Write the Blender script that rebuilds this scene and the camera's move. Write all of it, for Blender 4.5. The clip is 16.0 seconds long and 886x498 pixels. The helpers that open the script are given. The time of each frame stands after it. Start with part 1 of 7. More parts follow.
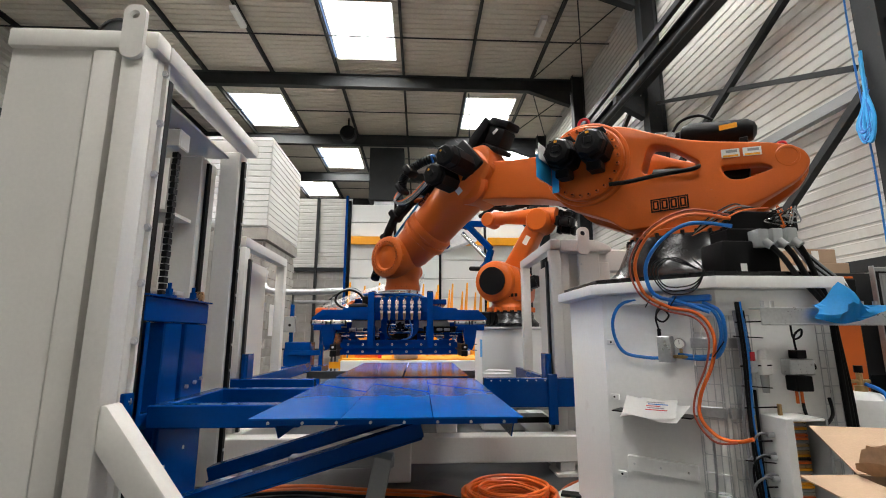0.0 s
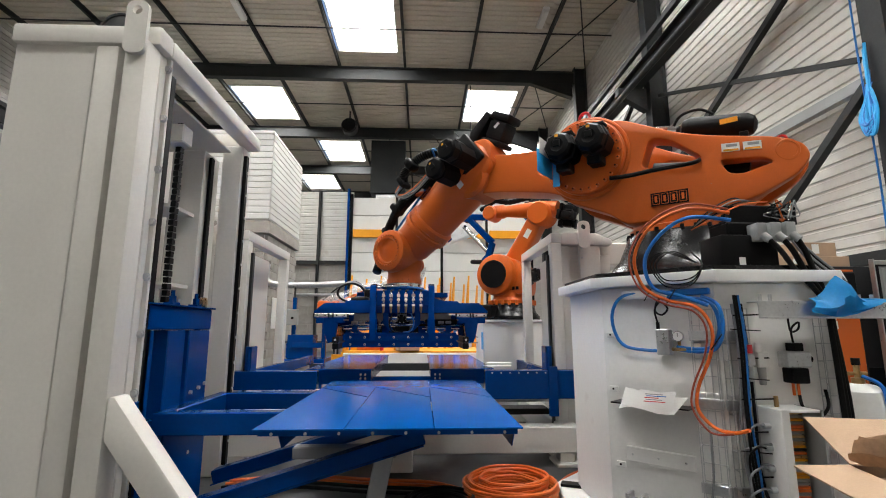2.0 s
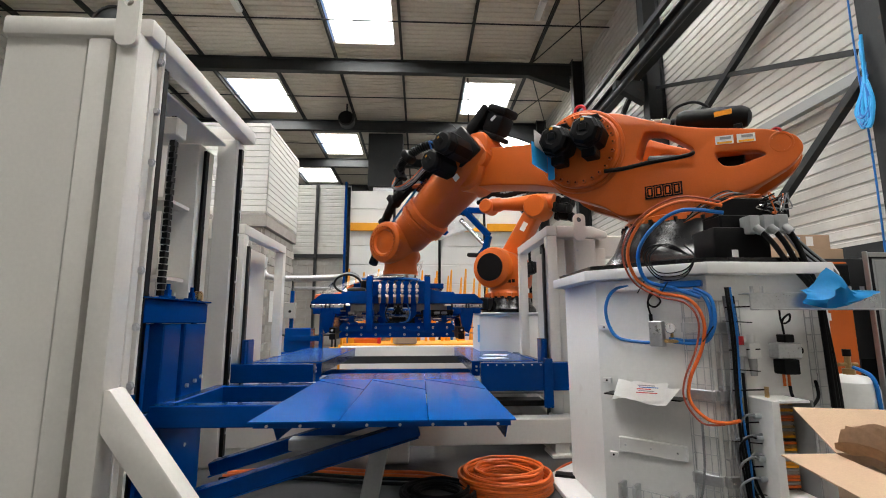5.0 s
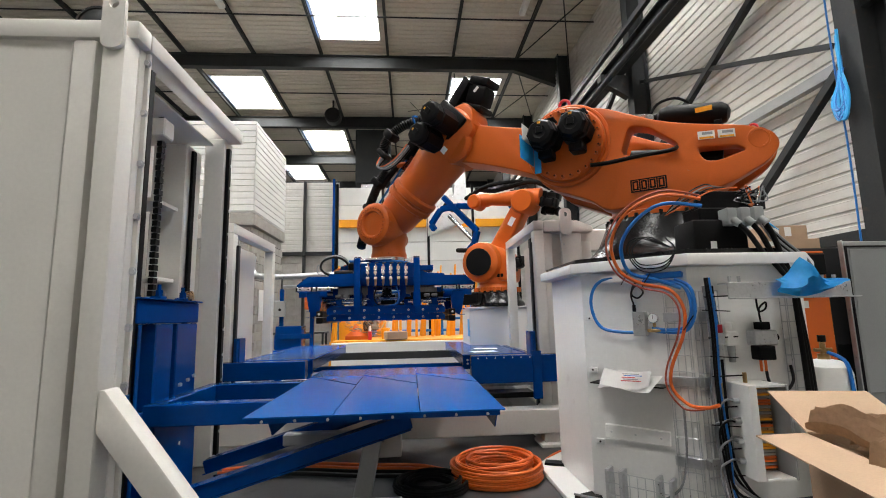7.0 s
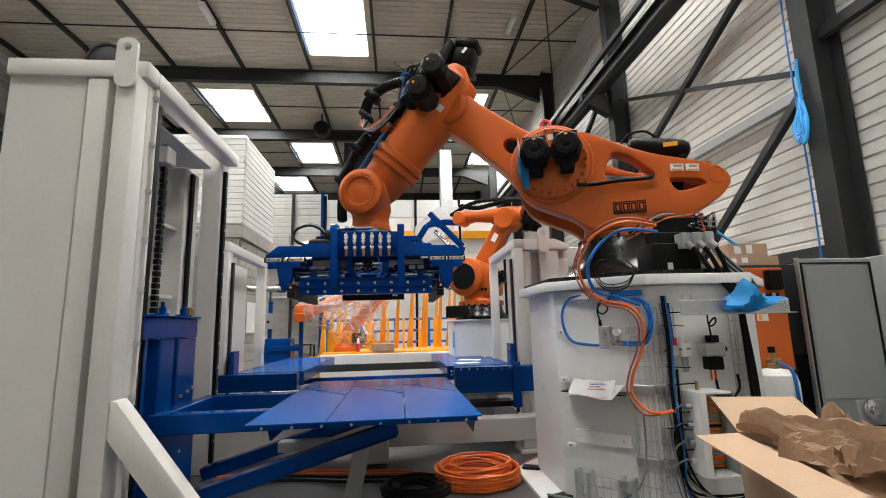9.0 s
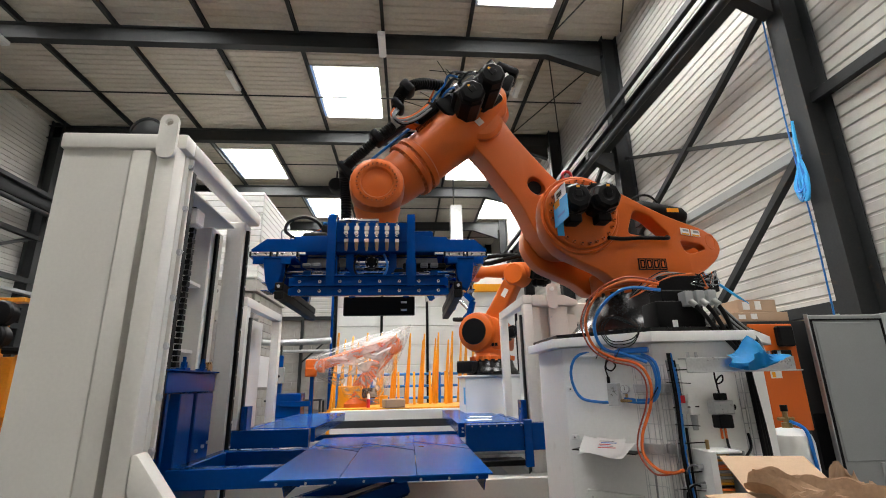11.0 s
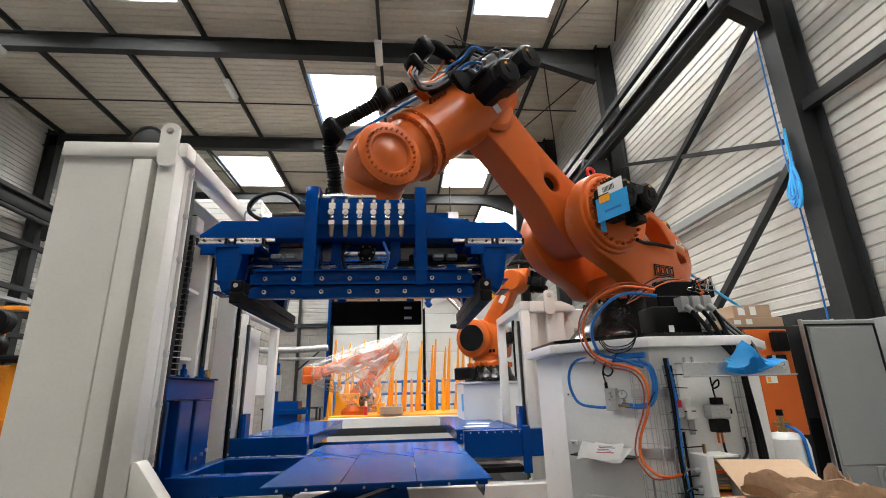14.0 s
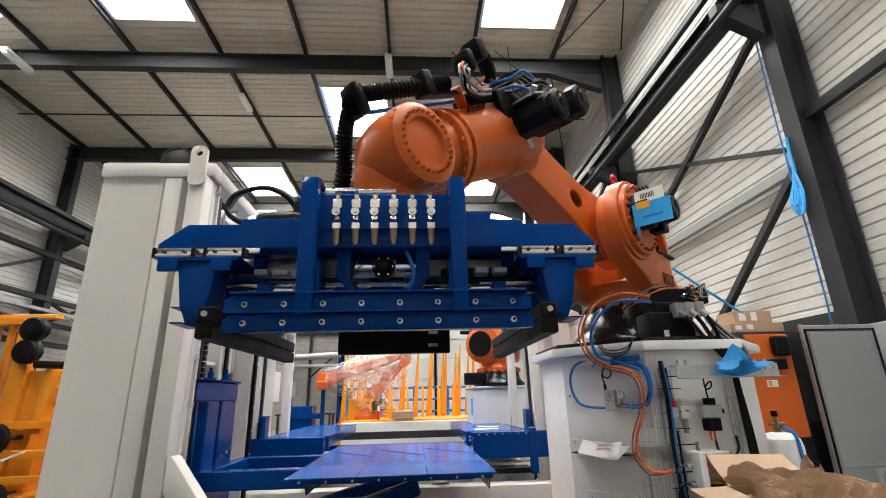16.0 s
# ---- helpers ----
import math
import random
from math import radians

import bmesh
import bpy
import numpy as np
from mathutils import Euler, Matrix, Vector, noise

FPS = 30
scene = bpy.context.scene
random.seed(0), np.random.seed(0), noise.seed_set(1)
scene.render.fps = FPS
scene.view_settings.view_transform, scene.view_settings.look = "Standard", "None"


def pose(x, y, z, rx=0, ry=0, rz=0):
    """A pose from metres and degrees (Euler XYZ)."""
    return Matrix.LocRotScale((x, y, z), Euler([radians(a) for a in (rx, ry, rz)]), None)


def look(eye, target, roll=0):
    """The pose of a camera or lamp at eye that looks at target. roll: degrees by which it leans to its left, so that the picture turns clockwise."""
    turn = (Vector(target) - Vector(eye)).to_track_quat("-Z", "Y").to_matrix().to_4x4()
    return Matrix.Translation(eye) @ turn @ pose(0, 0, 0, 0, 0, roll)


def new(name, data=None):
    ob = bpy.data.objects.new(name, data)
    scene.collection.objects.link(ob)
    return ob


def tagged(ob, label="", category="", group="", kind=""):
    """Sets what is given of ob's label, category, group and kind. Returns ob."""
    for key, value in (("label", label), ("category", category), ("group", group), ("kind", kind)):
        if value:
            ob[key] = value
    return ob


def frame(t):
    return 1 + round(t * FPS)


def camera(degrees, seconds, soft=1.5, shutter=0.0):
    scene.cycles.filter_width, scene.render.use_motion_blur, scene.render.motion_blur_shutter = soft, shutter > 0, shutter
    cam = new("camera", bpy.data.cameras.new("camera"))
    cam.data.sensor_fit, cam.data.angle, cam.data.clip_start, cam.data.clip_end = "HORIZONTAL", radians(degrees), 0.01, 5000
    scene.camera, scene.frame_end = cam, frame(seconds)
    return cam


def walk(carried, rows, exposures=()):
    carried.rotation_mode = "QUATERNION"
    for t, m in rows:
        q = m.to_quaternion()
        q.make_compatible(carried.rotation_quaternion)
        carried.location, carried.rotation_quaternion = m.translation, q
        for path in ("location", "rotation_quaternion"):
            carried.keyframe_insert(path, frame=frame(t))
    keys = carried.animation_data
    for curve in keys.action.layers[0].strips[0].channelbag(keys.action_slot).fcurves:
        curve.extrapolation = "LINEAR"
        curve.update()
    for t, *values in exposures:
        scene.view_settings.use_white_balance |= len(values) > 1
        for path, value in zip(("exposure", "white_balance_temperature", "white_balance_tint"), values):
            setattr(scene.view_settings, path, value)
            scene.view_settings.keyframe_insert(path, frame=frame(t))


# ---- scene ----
cam = camera(86.9, 16.0, 1.0)
PATH = [
    (0, (0.13, 0.071, 1.302), (0.225, 2.035, 1.667), -0.0),
    (0.5, (0.133, 0.061, 1.308), (0.228, 2.025, 1.673), 0.1),
    (1, (0.132, 0.043, 1.307), (0.228, 2.006, 1.68), 0.1),
    (1.5, (0.13, 0.04, 1.303), (0.241, 2.003, 1.674), 0.1),
    (2, (0.132, 0.039, 1.304), (0.22, 2.009, 1.639), 0.0),
    (2.5, (0.138, 0.035, 1.303), (0.224, 2.008, 1.617), 0.0),
    (3, (0.142, 0.03, 1.304), (0.232, 2.003, 1.617), 0.0),
    (3.5, (0.143, 0.026, 1.304), (0.232, 1.999, 1.619), 0.1),
    (6, (0.166, 0.03, 1.295), (0.284, 2.005, 1.584), -0.8),
    (6.5, (0.168, 0.023, 1.292), (0.303, 1.999, 1.573), -1.2),
    (7, (0.156, -0.036, 1.295), (0.298, 1.938, 1.582), -1.3),
    (7.5, (0.18, -0.151, 1.289), (0.276, 1.828, 1.561), -0.3),
    (8, (0.171, -0.237, 1.295), (0.297, 1.742, 1.548), -0.7),
    (8.5, (0.14, -0.286, 1.308), (0.323, 1.686, 1.589), -1.4),
    (9, (0.164, -0.352, 1.325), (0.358, 1.611, 1.654), -1.5),
    (9.5, (0.188, -0.416, 1.336), (0.355, 1.534, 1.748), -0.9),
    (9.7, (0.185, -0.443, 1.343), (0.364, 1.493, 1.812), -1.1),
    (11.8, (0.134, -0.535, 1.32), (0.269, 1.382, 1.874), -1.2),
    (12, (0.137, -0.532, 1.319), (0.274, 1.392, 1.847), -1.2),
    (12.5, (0.129, -0.527, 1.327), (0.264, 1.411, 1.8), -1.2),
    (13, (0.132, -0.525, 1.314), (0.275, 1.417, 1.771), -1.4),
    (13.5, (0.138, -0.536, 1.318), (0.294, 1.386, 1.849), -1.4),
    (14, (0.125, -0.563, 1.32), (0.29, 1.345, 1.897), -1.5),
    (14.5, (0.125, -0.603, 1.302), (0.288, 1.294, 1.915), -1.6),
    (15, (0.12, -0.663, 1.279), (0.271, 1.236, 1.891), -1.8),
    (15.5, (0.133, -0.758, 1.27), (0.273, 1.142, 1.877), -1.6),
    (16, (0.129, -0.823, 1.27), (0.249, 1.079, 1.877), -1.5),
]
walk(cam, [(t, look(eye, target, roll)) for t, eye, target, roll in PATH], [(0, 0.5), (7, 0.54), (9.5, 0.56), (12.5, 0.63), (14.5, 0.74), (16, 0.81)])

# ---- light ----
world = bpy.data.worlds.new("world")
scene.world = world
world.use_nodes = True
sky = world.node_tree.nodes.new("ShaderNodeTexSky")
sky.sky_type, sky.sun_disc = "NISHITA", False
sky.sun_elevation, sky.sun_rotation = radians(50), radians(60)
world.node_tree.links.new(sky.outputs[0], world.node_tree.nodes["Background"].inputs[0])
world.node_tree.nodes["Background"].inputs[1].default_value = 0.12
sun = new("sun", bpy.data.lights.new("sun", "SUN"))
sun.data.energy, sun.data.angle, sun.data.color = 0.8, radians(20), (1, 0.97, 0.92)
sun.matrix_world = look((0, 0, 30), (-6, 4, 0))
scene.view_settings.exposure = 0.5


# ---- materials ----
def material(name, color, rough=0.5, metal=0.0, vary=0.12, scale=3.0, bump=0.15, fine=60.0, coat=0.0, spots=None, spec=0.35, wear=1.0):
    """Procedural surface: colour varied at a coarse and a fine scale, with fine relief."""
    m = bpy.data.materials.new(name)
    m.use_nodes = True
    nt = m.node_tree
    b = nt.nodes["Principled BSDF"]
    tc = nt.nodes.new("ShaderNodeTexCoord")
    n1 = nt.nodes.new("ShaderNodeTexNoise")
    n1.inputs["Scale"].default_value, n1.inputs["Detail"].default_value = scale, 6
    n2 = nt.nodes.new("ShaderNodeTexNoise")
    n2.inputs["Scale"].default_value, n2.inputs["Detail"].default_value = fine, 3
    for n in (n1, n2):
        nt.links.new(tc.outputs["Object"], n.inputs["Vector"])
    add = nt.nodes.new("ShaderNodeMath")
    add.operation = "ADD"
    nt.links.new(n1.outputs[0], add.inputs[0])
    nt.links.new(n2.outputs[0], add.inputs[1])
    ramp = nt.nodes.new("ShaderNodeMapRange")
    ramp.inputs[1].default_value, ramp.inputs[2].default_value = 0.6, 1.4
    nt.links.new(add.outputs[0], ramp.inputs[0])
    mix = nt.nodes.new("ShaderNodeMix")
    mix.data_type = "RGBA"
    nt.links.new(ramp.outputs[0], mix.inputs[0])
    mix.inputs[6].default_value = (*[c * (1 - vary) for c in color], 1)
    mix.inputs[7].default_value = (*[min(1, c * (1 + vary)) for c in color], 1)
    out = mix.outputs[2]
    if spots:
        n3 = nt.nodes.new("ShaderNodeTexNoise")
        n3.inputs["Scale"].default_value, n3.inputs["Detail"].default_value = spots[1], 8
        nt.links.new(tc.outputs["Object"], n3.inputs["Vector"])
        r3 = nt.nodes.new("ShaderNodeMapRange")
        r3.inputs[1].default_value, r3.inputs[2].default_value = spots[2], spots[2] + 0.08
        nt.links.new(n3.outputs[0], r3.inputs[0])
        mx = nt.nodes.new("ShaderNodeMix")
        mx.data_type = "RGBA"
        nt.links.new(r3.outputs[0], mx.inputs[0])
        nt.links.new(out, mx.inputs[6])
        mx.inputs[7].default_value = (*spots[0], 1)
        out = mx.outputs[2]
    nt.links.new(out, b.inputs["Base Color"])
    rr = nt.nodes.new("ShaderNodeMapRange")
    rr.inputs[3].default_value, rr.inputs[4].default_value = max(0.03, rough - 0.08 * wear), min(1, rough + 0.1 * wear)
    nt.links.new(ramp.outputs[0], rr.inputs[0])
    nt.links.new(rr.outputs[0], b.inputs["Roughness"])
    b.inputs["Metallic"].default_value = metal
    b.inputs["Coat Weight"].default_value = coat
    b.inputs["Specular IOR Level"].default_value = spec
    bm_ = nt.nodes.new("ShaderNodeBump")
    bm_.inputs["Strength"].default_value, bm_.inputs["Distance"].default_value = bump, 0.004
    nt.links.new(add.outputs[0], bm_.inputs["Height"])
    nt.links.new(bm_.outputs[0], b.inputs["Normal"])
    return m


def glow(name, color, strength):
    m = bpy.data.materials.new(name)
    m.use_nodes = True
    b = m.node_tree.nodes["Principled BSDF"]
    b.inputs["Base Color"].default_value = (*color, 1)
    b.inputs["Emission Color"].default_value = (*color, 1)
    b.inputs["Emission Strength"].default_value = strength
    return m


ORANGE = material("robot_orange", (0.57, 0.112, 0.013), 0.34, vary=0.06, scale=2, bump=0.05, fine=90)
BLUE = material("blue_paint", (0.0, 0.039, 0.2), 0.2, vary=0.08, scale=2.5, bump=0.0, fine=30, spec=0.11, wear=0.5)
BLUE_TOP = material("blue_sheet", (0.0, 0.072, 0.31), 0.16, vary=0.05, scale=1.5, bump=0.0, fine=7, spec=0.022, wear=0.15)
WHITE = material("white_paint", (0.655, 0.635, 0.595), 0.42, vary=0.05, scale=1.6, bump=0.06, fine=40)
PEDW = material("pedestal_paint", (0.79, 0.79, 0.775), 0.4, vary=0.04, scale=2, bump=0.05, fine=40, spots=((0.72, 0.71, 0.69), 4, 0.64))
BLACK = material("black_plastic", (0.005, 0.005, 0.0055), 0.42, vary=0.3, scale=6, bump=0.15, fine=80, spec=0.13)
BASEBLACK = material("cast_black", (0.008, 0.008, 0.0085), 0.22, vary=0.2, scale=5, bump=0.05, fine=60, spec=0.3)
RUBBER = material("black_rubber", (0.005, 0.005, 0.005), 0.55, vary=0.3, scale=8, bump=0.25, fine=90, spec=0.14)
STEEL = material("dark_steel", (0.026, 0.028, 0.029), 0.5, vary=0.25, scale=2, bump=0.15, fine=30, spots=((0.045, 0.034, 0.028), 6, 0.63), spec=0.22)
GALV = material("galvanised", (0.55, 0.56, 0.57), 0.32, metal=0.9, vary=0.15, scale=8, bump=0.1, fine=60)
DULL = material("dull_steel", (0.2, 0.205, 0.21), 0.38, metal=0.8, vary=0.25, scale=7, bump=0.08, fine=60)
CHROME = material("bright_steel", (0.7, 0.7, 0.71), 0.18, metal=1.0, vary=0.08, scale=8, bump=0.03)
BRONZE = material("sintered_bronze", (0.3, 0.23, 0.15), 0.5, metal=0.7, vary=0.2, scale=12, bump=0.2, fine=120)
BRASS = material("brass", (0.45, 0.3, 0.14), 0.3, metal=1.0, vary=0.15, scale=9)
RED = material("red_paint", (0.55, 0.02, 0.03), 0.35, vary=0.1)
YELLOW = material("yellow_orange_paint", (0.78, 0.33, 0.012), 0.42, vary=0.1, scale=2, bump=0.1)
LABELW = material("label_white", (0.75, 0.75, 0.73), 0.5, vary=0.05)
CARD = material("cardboard", (0.41, 0.285, 0.19), 0.85, vary=0.1, scale=4, bump=0.25, fine=120)
KRAFT = material("kraft_paper", (0.4, 0.25, 0.145), 0.6, vary=0.2, scale=7, bump=0.15, fine=60)
HOSE_O = material("orange_hose", (0.72, 0.14, 0.02), 0.4, vary=0.1, scale=9)
HOSE_R = material("red_brown_hose", (0.34, 0.06, 0.025), 0.4, vary=0.1, scale=9)
HOSE_B = material("blue_hose", (0.01, 0.15, 0.5), 0.35, vary=0.1, scale=9)
HOSE_G = material("grey_cable", (0.22, 0.23, 0.24), 0.5, vary=0.15, scale=9)
CYAN = material("cyan_tape", (0.02, 0.32, 0.68), 0.45, vary=0.08, scale=6)
SHEET = material("wall_sheet", (0.57, 0.555, 0.52), 0.45, vary=0.07, scale=0.6, bump=0.05, fine=12, spots=((0.5, 0.47, 0.43), 1.5, 0.62))
ROOFM = material("roof_deck", (0.59, 0.545, 0.47), 0.6, vary=0.12, scale=0.5, bump=0.05, fine=10)
CONC = material("floor_concrete", (0.065, 0.065, 0.066), 0.5, vary=0.3, scale=0.9, bump=0.2, fine=25, spots=((0.03, 0.03, 0.03), 1.7, 0.58))
BLOCK = material("concrete_block", (0.36, 0.34, 0.31), 0.85, vary=0.2, scale=3, bump=0.6, fine=40)
PANELW = material("white_panel", (0.72, 0.72, 0.7), 0.5, vary=0.04, scale=0.7, bump=0.03)
GREYP = material("grey_cabinet", (0.28, 0.29, 0.29), 0.45, vary=0.06, scale=3, bump=0.08)
DARKGREY = material("charcoal_cabinet", (0.012, 0.0125, 0.014), 0.5, vary=0.15, scale=3, bump=0.1)
PAPER = material("paper", (0.78, 0.77, 0.76), 0.7, vary=0.03, scale=10)
SKYL = glow("skylight_diffuser", (1.0, 0.985, 0.955), 19.0)
TUBE = material("lamp_white", (0.7, 0.7, 0.69), 0.45, vary=0.04)


# ---- mesh helpers ----
def box(bm, x0, x1, y0, y1, z0, z1, bevel=0.0, seg=1, m=None):
    vs = [bm.verts.new((x, y, z)) for z in (z0, z1) for y in (y0, y1) for x in (x0, x1)]
    fs = [bm.faces.new([vs[i] for i in q]) for q in ((0, 2, 3, 1), (4, 5, 7, 6), (0, 1, 5, 4), (2, 6, 7, 3), (0, 4, 6, 2), (1, 3, 7, 5))]
    if m is not None:
        bmesh.ops.transform(bm, matrix=m, verts=vs)
    if bevel:
        es = list({e for f in fs for e in f.edges})
        bmesh.ops.bevel(bm, geom=es, offset=bevel, segments=seg, affect="EDGES", profile=0.5)
    return bm


def frame_to(p0, p1):
    d = Vector(p1) - Vector(p0)
    return Matrix.Translation(p0) @ d.to_track_quat("Z", "Y").to_matrix().to_4x4(), d.length


def cyl(bm, p0, p1, r, r2=None, seg=20, cap=True):
    m, h = frame_to(p0, p1)
    r2 = r if r2 is None else r2
    a = [bm.verts.new(m @ Vector((r * math.cos(k * math.tau / seg), r * math.sin(k * math.tau / seg), 0))) for k in range(seg)]
    b = [bm.verts.new(m @ Vector((r2 * math.cos(k * math.tau / seg), r2 * math.sin(k * math.tau / seg), h))) for k in range(seg)]
    for k in range(seg):
        bm.faces.new((a[k], a[(k + 1) % seg], b[(k + 1) % seg], b[k]))
    if cap:
        bm.faces.new(a[::-1])
        bm.faces.new(b)
    return bm


def turned(bm, p0, p1, profile, seg=28):
    """A lathe shape along p0 to p1; profile: (distance along, radius)."""
    m, _ = frame_to(p0, p1)
    rings = []
    for h, r in profile:
        rings.append([bm.verts.new(m @ Vector((r * math.cos(k * math.tau / seg), r * math.sin(k * math.tau / seg), h))) for k in range(seg)])
    for a, b in zip(rings, rings[1:]):
        for k in range(seg):
            bm.faces.new((a[k], a[(k + 1) % seg], b[(k + 1) % seg], b[k]))
    bm.faces.new(rings[0][::-1])
    bm.faces.new(rings[-1])
    return bm


def beam(bm, p0, p1, w, h, bevel=0.006, up=(0, 0, 1)):
    """A rectangular bar from p0 to p1."""
    d = Vector(p1) - Vector(p0)
    x = d.normalized()
    y = Vector(up).cross(x)
    y = y.normalized() if y.length > 1e-4 else Vector((0, 1, 0))
    z = x.cross(y)
    m = Matrix.Translation(p0) @ Matrix((x, y, z)).transposed().to_4x4()
    return box(bm, 0, d.length, -w / 2, w / 2, -h / 2, h / 2, bevel, 1, m)


def hbeam(bm, p0, p1, w, h, t=0.015, up=(0, 0, 1)):
    """An H section from p0 to p1, flanges above and below along 'up'."""
    u = Vector(up).normalized()
    for s in (1, -1):
        o = u * (s * (h - t) / 2)
        beam(bm, Vector(p0) + o, Vector(p1) + o, w, t, 0, up)
    beam(bm, p0, p1, t, h - 2 * t, 0, up)
    return bm


def smooth_path(points, n=6, closed=False):
    """Catmull-Rom points through the given ones."""
    P = [Vector(p) for p in points]
    out = []
    cnt = len(P)
    for i in range(cnt if closed else cnt - 1):
        a, b, c, d = (P[(i - 1) % cnt], P[i], P[(i + 1) % cnt], P[(i + 2) % cnt]) if closed else (P[max(i - 1, 0)], P[i], P[i + 1], P[min(i + 2, cnt - 1)])
        for k in range(n):
            t = k / n
            out.append(0.5 * ((2 * b) + (c - a) * t + (2 * a - 5 * b + 4 * c - d) * t * t + (3 * b - a - 3 * c + d) * t ** 3))
    if not closed:
        out.append(P[-1])
    return out


def hose(bm, points, r, n=6, seg=8, ridge=0.0, closed=False):
    """A round hose through the points; ridge makes it corrugated."""
    P = smooth_path(points, n, closed)
    rings, nor = [], Vector((0.123, 0.456, 0.88))
    for i, p in enumerate(P):
        d = (P[(i + 1) % len(P)] - P[i - 1]) if closed else (P[min(i + 1, len(P) - 1)] - P[max(i - 1, 0)])
        if d.length < 1e-7:
            d = Vector((0, 0, 1))
        d.normalize()
        nor = nor - d * nor.dot(d)
        nor.normalize()
        bi = d.cross(nor)
        q = r * (1 + (ridge if i % 2 else -ridge))
        rings.append([bm.verts.new(p + nor * (q * math.cos(k * math.tau / seg)) + bi * (q * math.sin(k * math.tau / seg))) for k in range(seg)])
    for a, b in zip(rings, rings[1:]):
        for k in range(seg):
            bm.faces.new((a[k], a[(k + 1) % seg], b[(k + 1) % seg], b[k]))
    if not closed:
        bm.faces.new(rings[0][::-1])
        bm.faces.new(rings[-1])
    return bm


def plate(bm, outline, y0, y1, holes=(), bevel=0.0, seg=2, m=None):
    """A flat plate: an outline in x and z (with holes) between y0 and y1."""
    tmp = bmesh.new()
    for loop in (outline, *holes):
        vs = [tmp.verts.new((x, y0, z)) for x, z in loop]
        for a, b in zip(vs, vs[1:] + vs[:1]):
            tmp.edges.new((a, b))
    bmesh.ops.triangle_fill(tmp, use_beauty=True, use_dissolve=False, edges=tmp.edges[:])
    bmesh.ops.dissolve_limit(tmp, angle_limit=0.01, verts=tmp.verts[:], edges=[e for e in tmp.edges if len(e.link_faces) == 2])
    faces = tmp.faces[:]
    got = bmesh.ops.extrude_face_region(tmp, geom=faces)
    bmesh.ops.translate(tmp, vec=(0, y1 - y0, 0), verts=[g for g in got["geom"] if isinstance(g, bmesh.types.BMVert)])
    bmesh.ops.recalc_face_normals(tmp, faces=tmp.faces[:])
    if bevel:
        es = [e for e in tmp.edges if len(e.link_faces) == 2 and e.calc_face_angle(0) > 1.0]
        bmesh.ops.bevel(tmp, geom=es, offset=bevel, segments=seg, affect="EDGES", profile=0.5, clamp_overlap=True)
    if m is not None:
        bmesh.ops.transform(tmp, matrix=m, verts=tmp.verts[:])
    me = bpy.data.meshes.new("tmp")
    tmp.to_mesh(me)
    tmp.free()
    bm.from_mesh(me)
    bpy.data.meshes.remove(me)
    return bm


def rounded(points, r=0.05, n=4):
    """An outline with its corners rounded."""
    out = []
    cnt = len(points)
    for i in range(cnt):
        p, a, b = (Vector(points[j % cnt]) for j in (i, i - 1, i + 1))
        da, db = a - p, b - p
        q = min(r, da.length * 0.45, db.length * 0.45)
        s, e = p + da.normalized() * q, p + db.normalized() * q
        for k in range(n + 1):
            t = k / n
            out.append(tuple((1 - t) ** 2 * s + 2 * t * (1 - t) * p + t * t * e))
    return out


def circle(cx, cz, r, n=24, rz=None):
    return [(cx + r * math.cos(k * math.tau / n), cz + (rz or r) * math.sin(k * math.tau / n)) for k in range(n)]


def finish(name, bm, mat):
    me = bpy.data.meshes.new(name)
    bmesh.ops.recalc_face_normals(bm, faces=bm.faces[:])
    bm.to_mesh(me)
    bm.free()
    me.materials.append(mat)
    me.polygons.foreach_set("use_smooth", [True] * len(me.polygons))
    me.set_sharp_from_angle(angle=radians(32))
    return me


def part(name, bm, mat, parent, label="", m=None):
    ob = new(name, finish(name, bm, mat))
    ob.parent = parent
    if m is not None:
        ob.matrix_basis = m
    if label:
        ob["label"] = label
    return ob


def thing(name, label, category, m=None, group="", kind=""):
    ob = new(name)
    ob.empty_display_size = 0.1
    if m is not None:
        ob.matrix_basis = m
    return tagged(ob, label, category, group, kind)


def solid(name, bm, mat, label, category="", kind="", group="", m=None):
    ob = new(name, finish(name, bm, mat))
    if m is not None:
        ob.matrix_basis = m
    return tagged(ob, label, category, group, kind)


def bx(*a, **k):
    return box(bmesh.new(), *a, **k)


def B():
    return bmesh.new()


def shared(name, data, parent, m):
    """A piece on shared mesh data."""
    ob = new(name, data)
    ob.parent = parent
    ob.matrix_basis = m
    return ob


# ---- hall ----
WALL_R, WALL_L, Y0, Y1, DECK = 7.5, -17.6, -9.0, 44.0, 12.95
FRAMES = [0.0, 6.15, 12.9, 19.3, 25.7, 32.1, 38.5]
PURLINS = [-15.2, -12.3, -9.4, -6.5, -3.6, -0.7, 2.2, 5.1]
# those below y = 2 are unseen, added to brighten the near end
SKYLIGHTS = [(-9.4, 8.0), (2.2, 8.0), (-3.6, 14.8), (-9.4, 21.5), (2.2, 21.4), (-6.5, 28.1), (5.1, 28.1), (-9.4, 34.8), (-15.2, 8.0), (-3.6, 1.6), (2.2, 1.6), (5.1, -4.6), (-6.5, -4.6)]

solid("floor", bx(WALL_L, WALL_R, Y0, Y1, -0.2, 0), CONC, "dark grey worn concrete workshop floor", "floor", "structure")


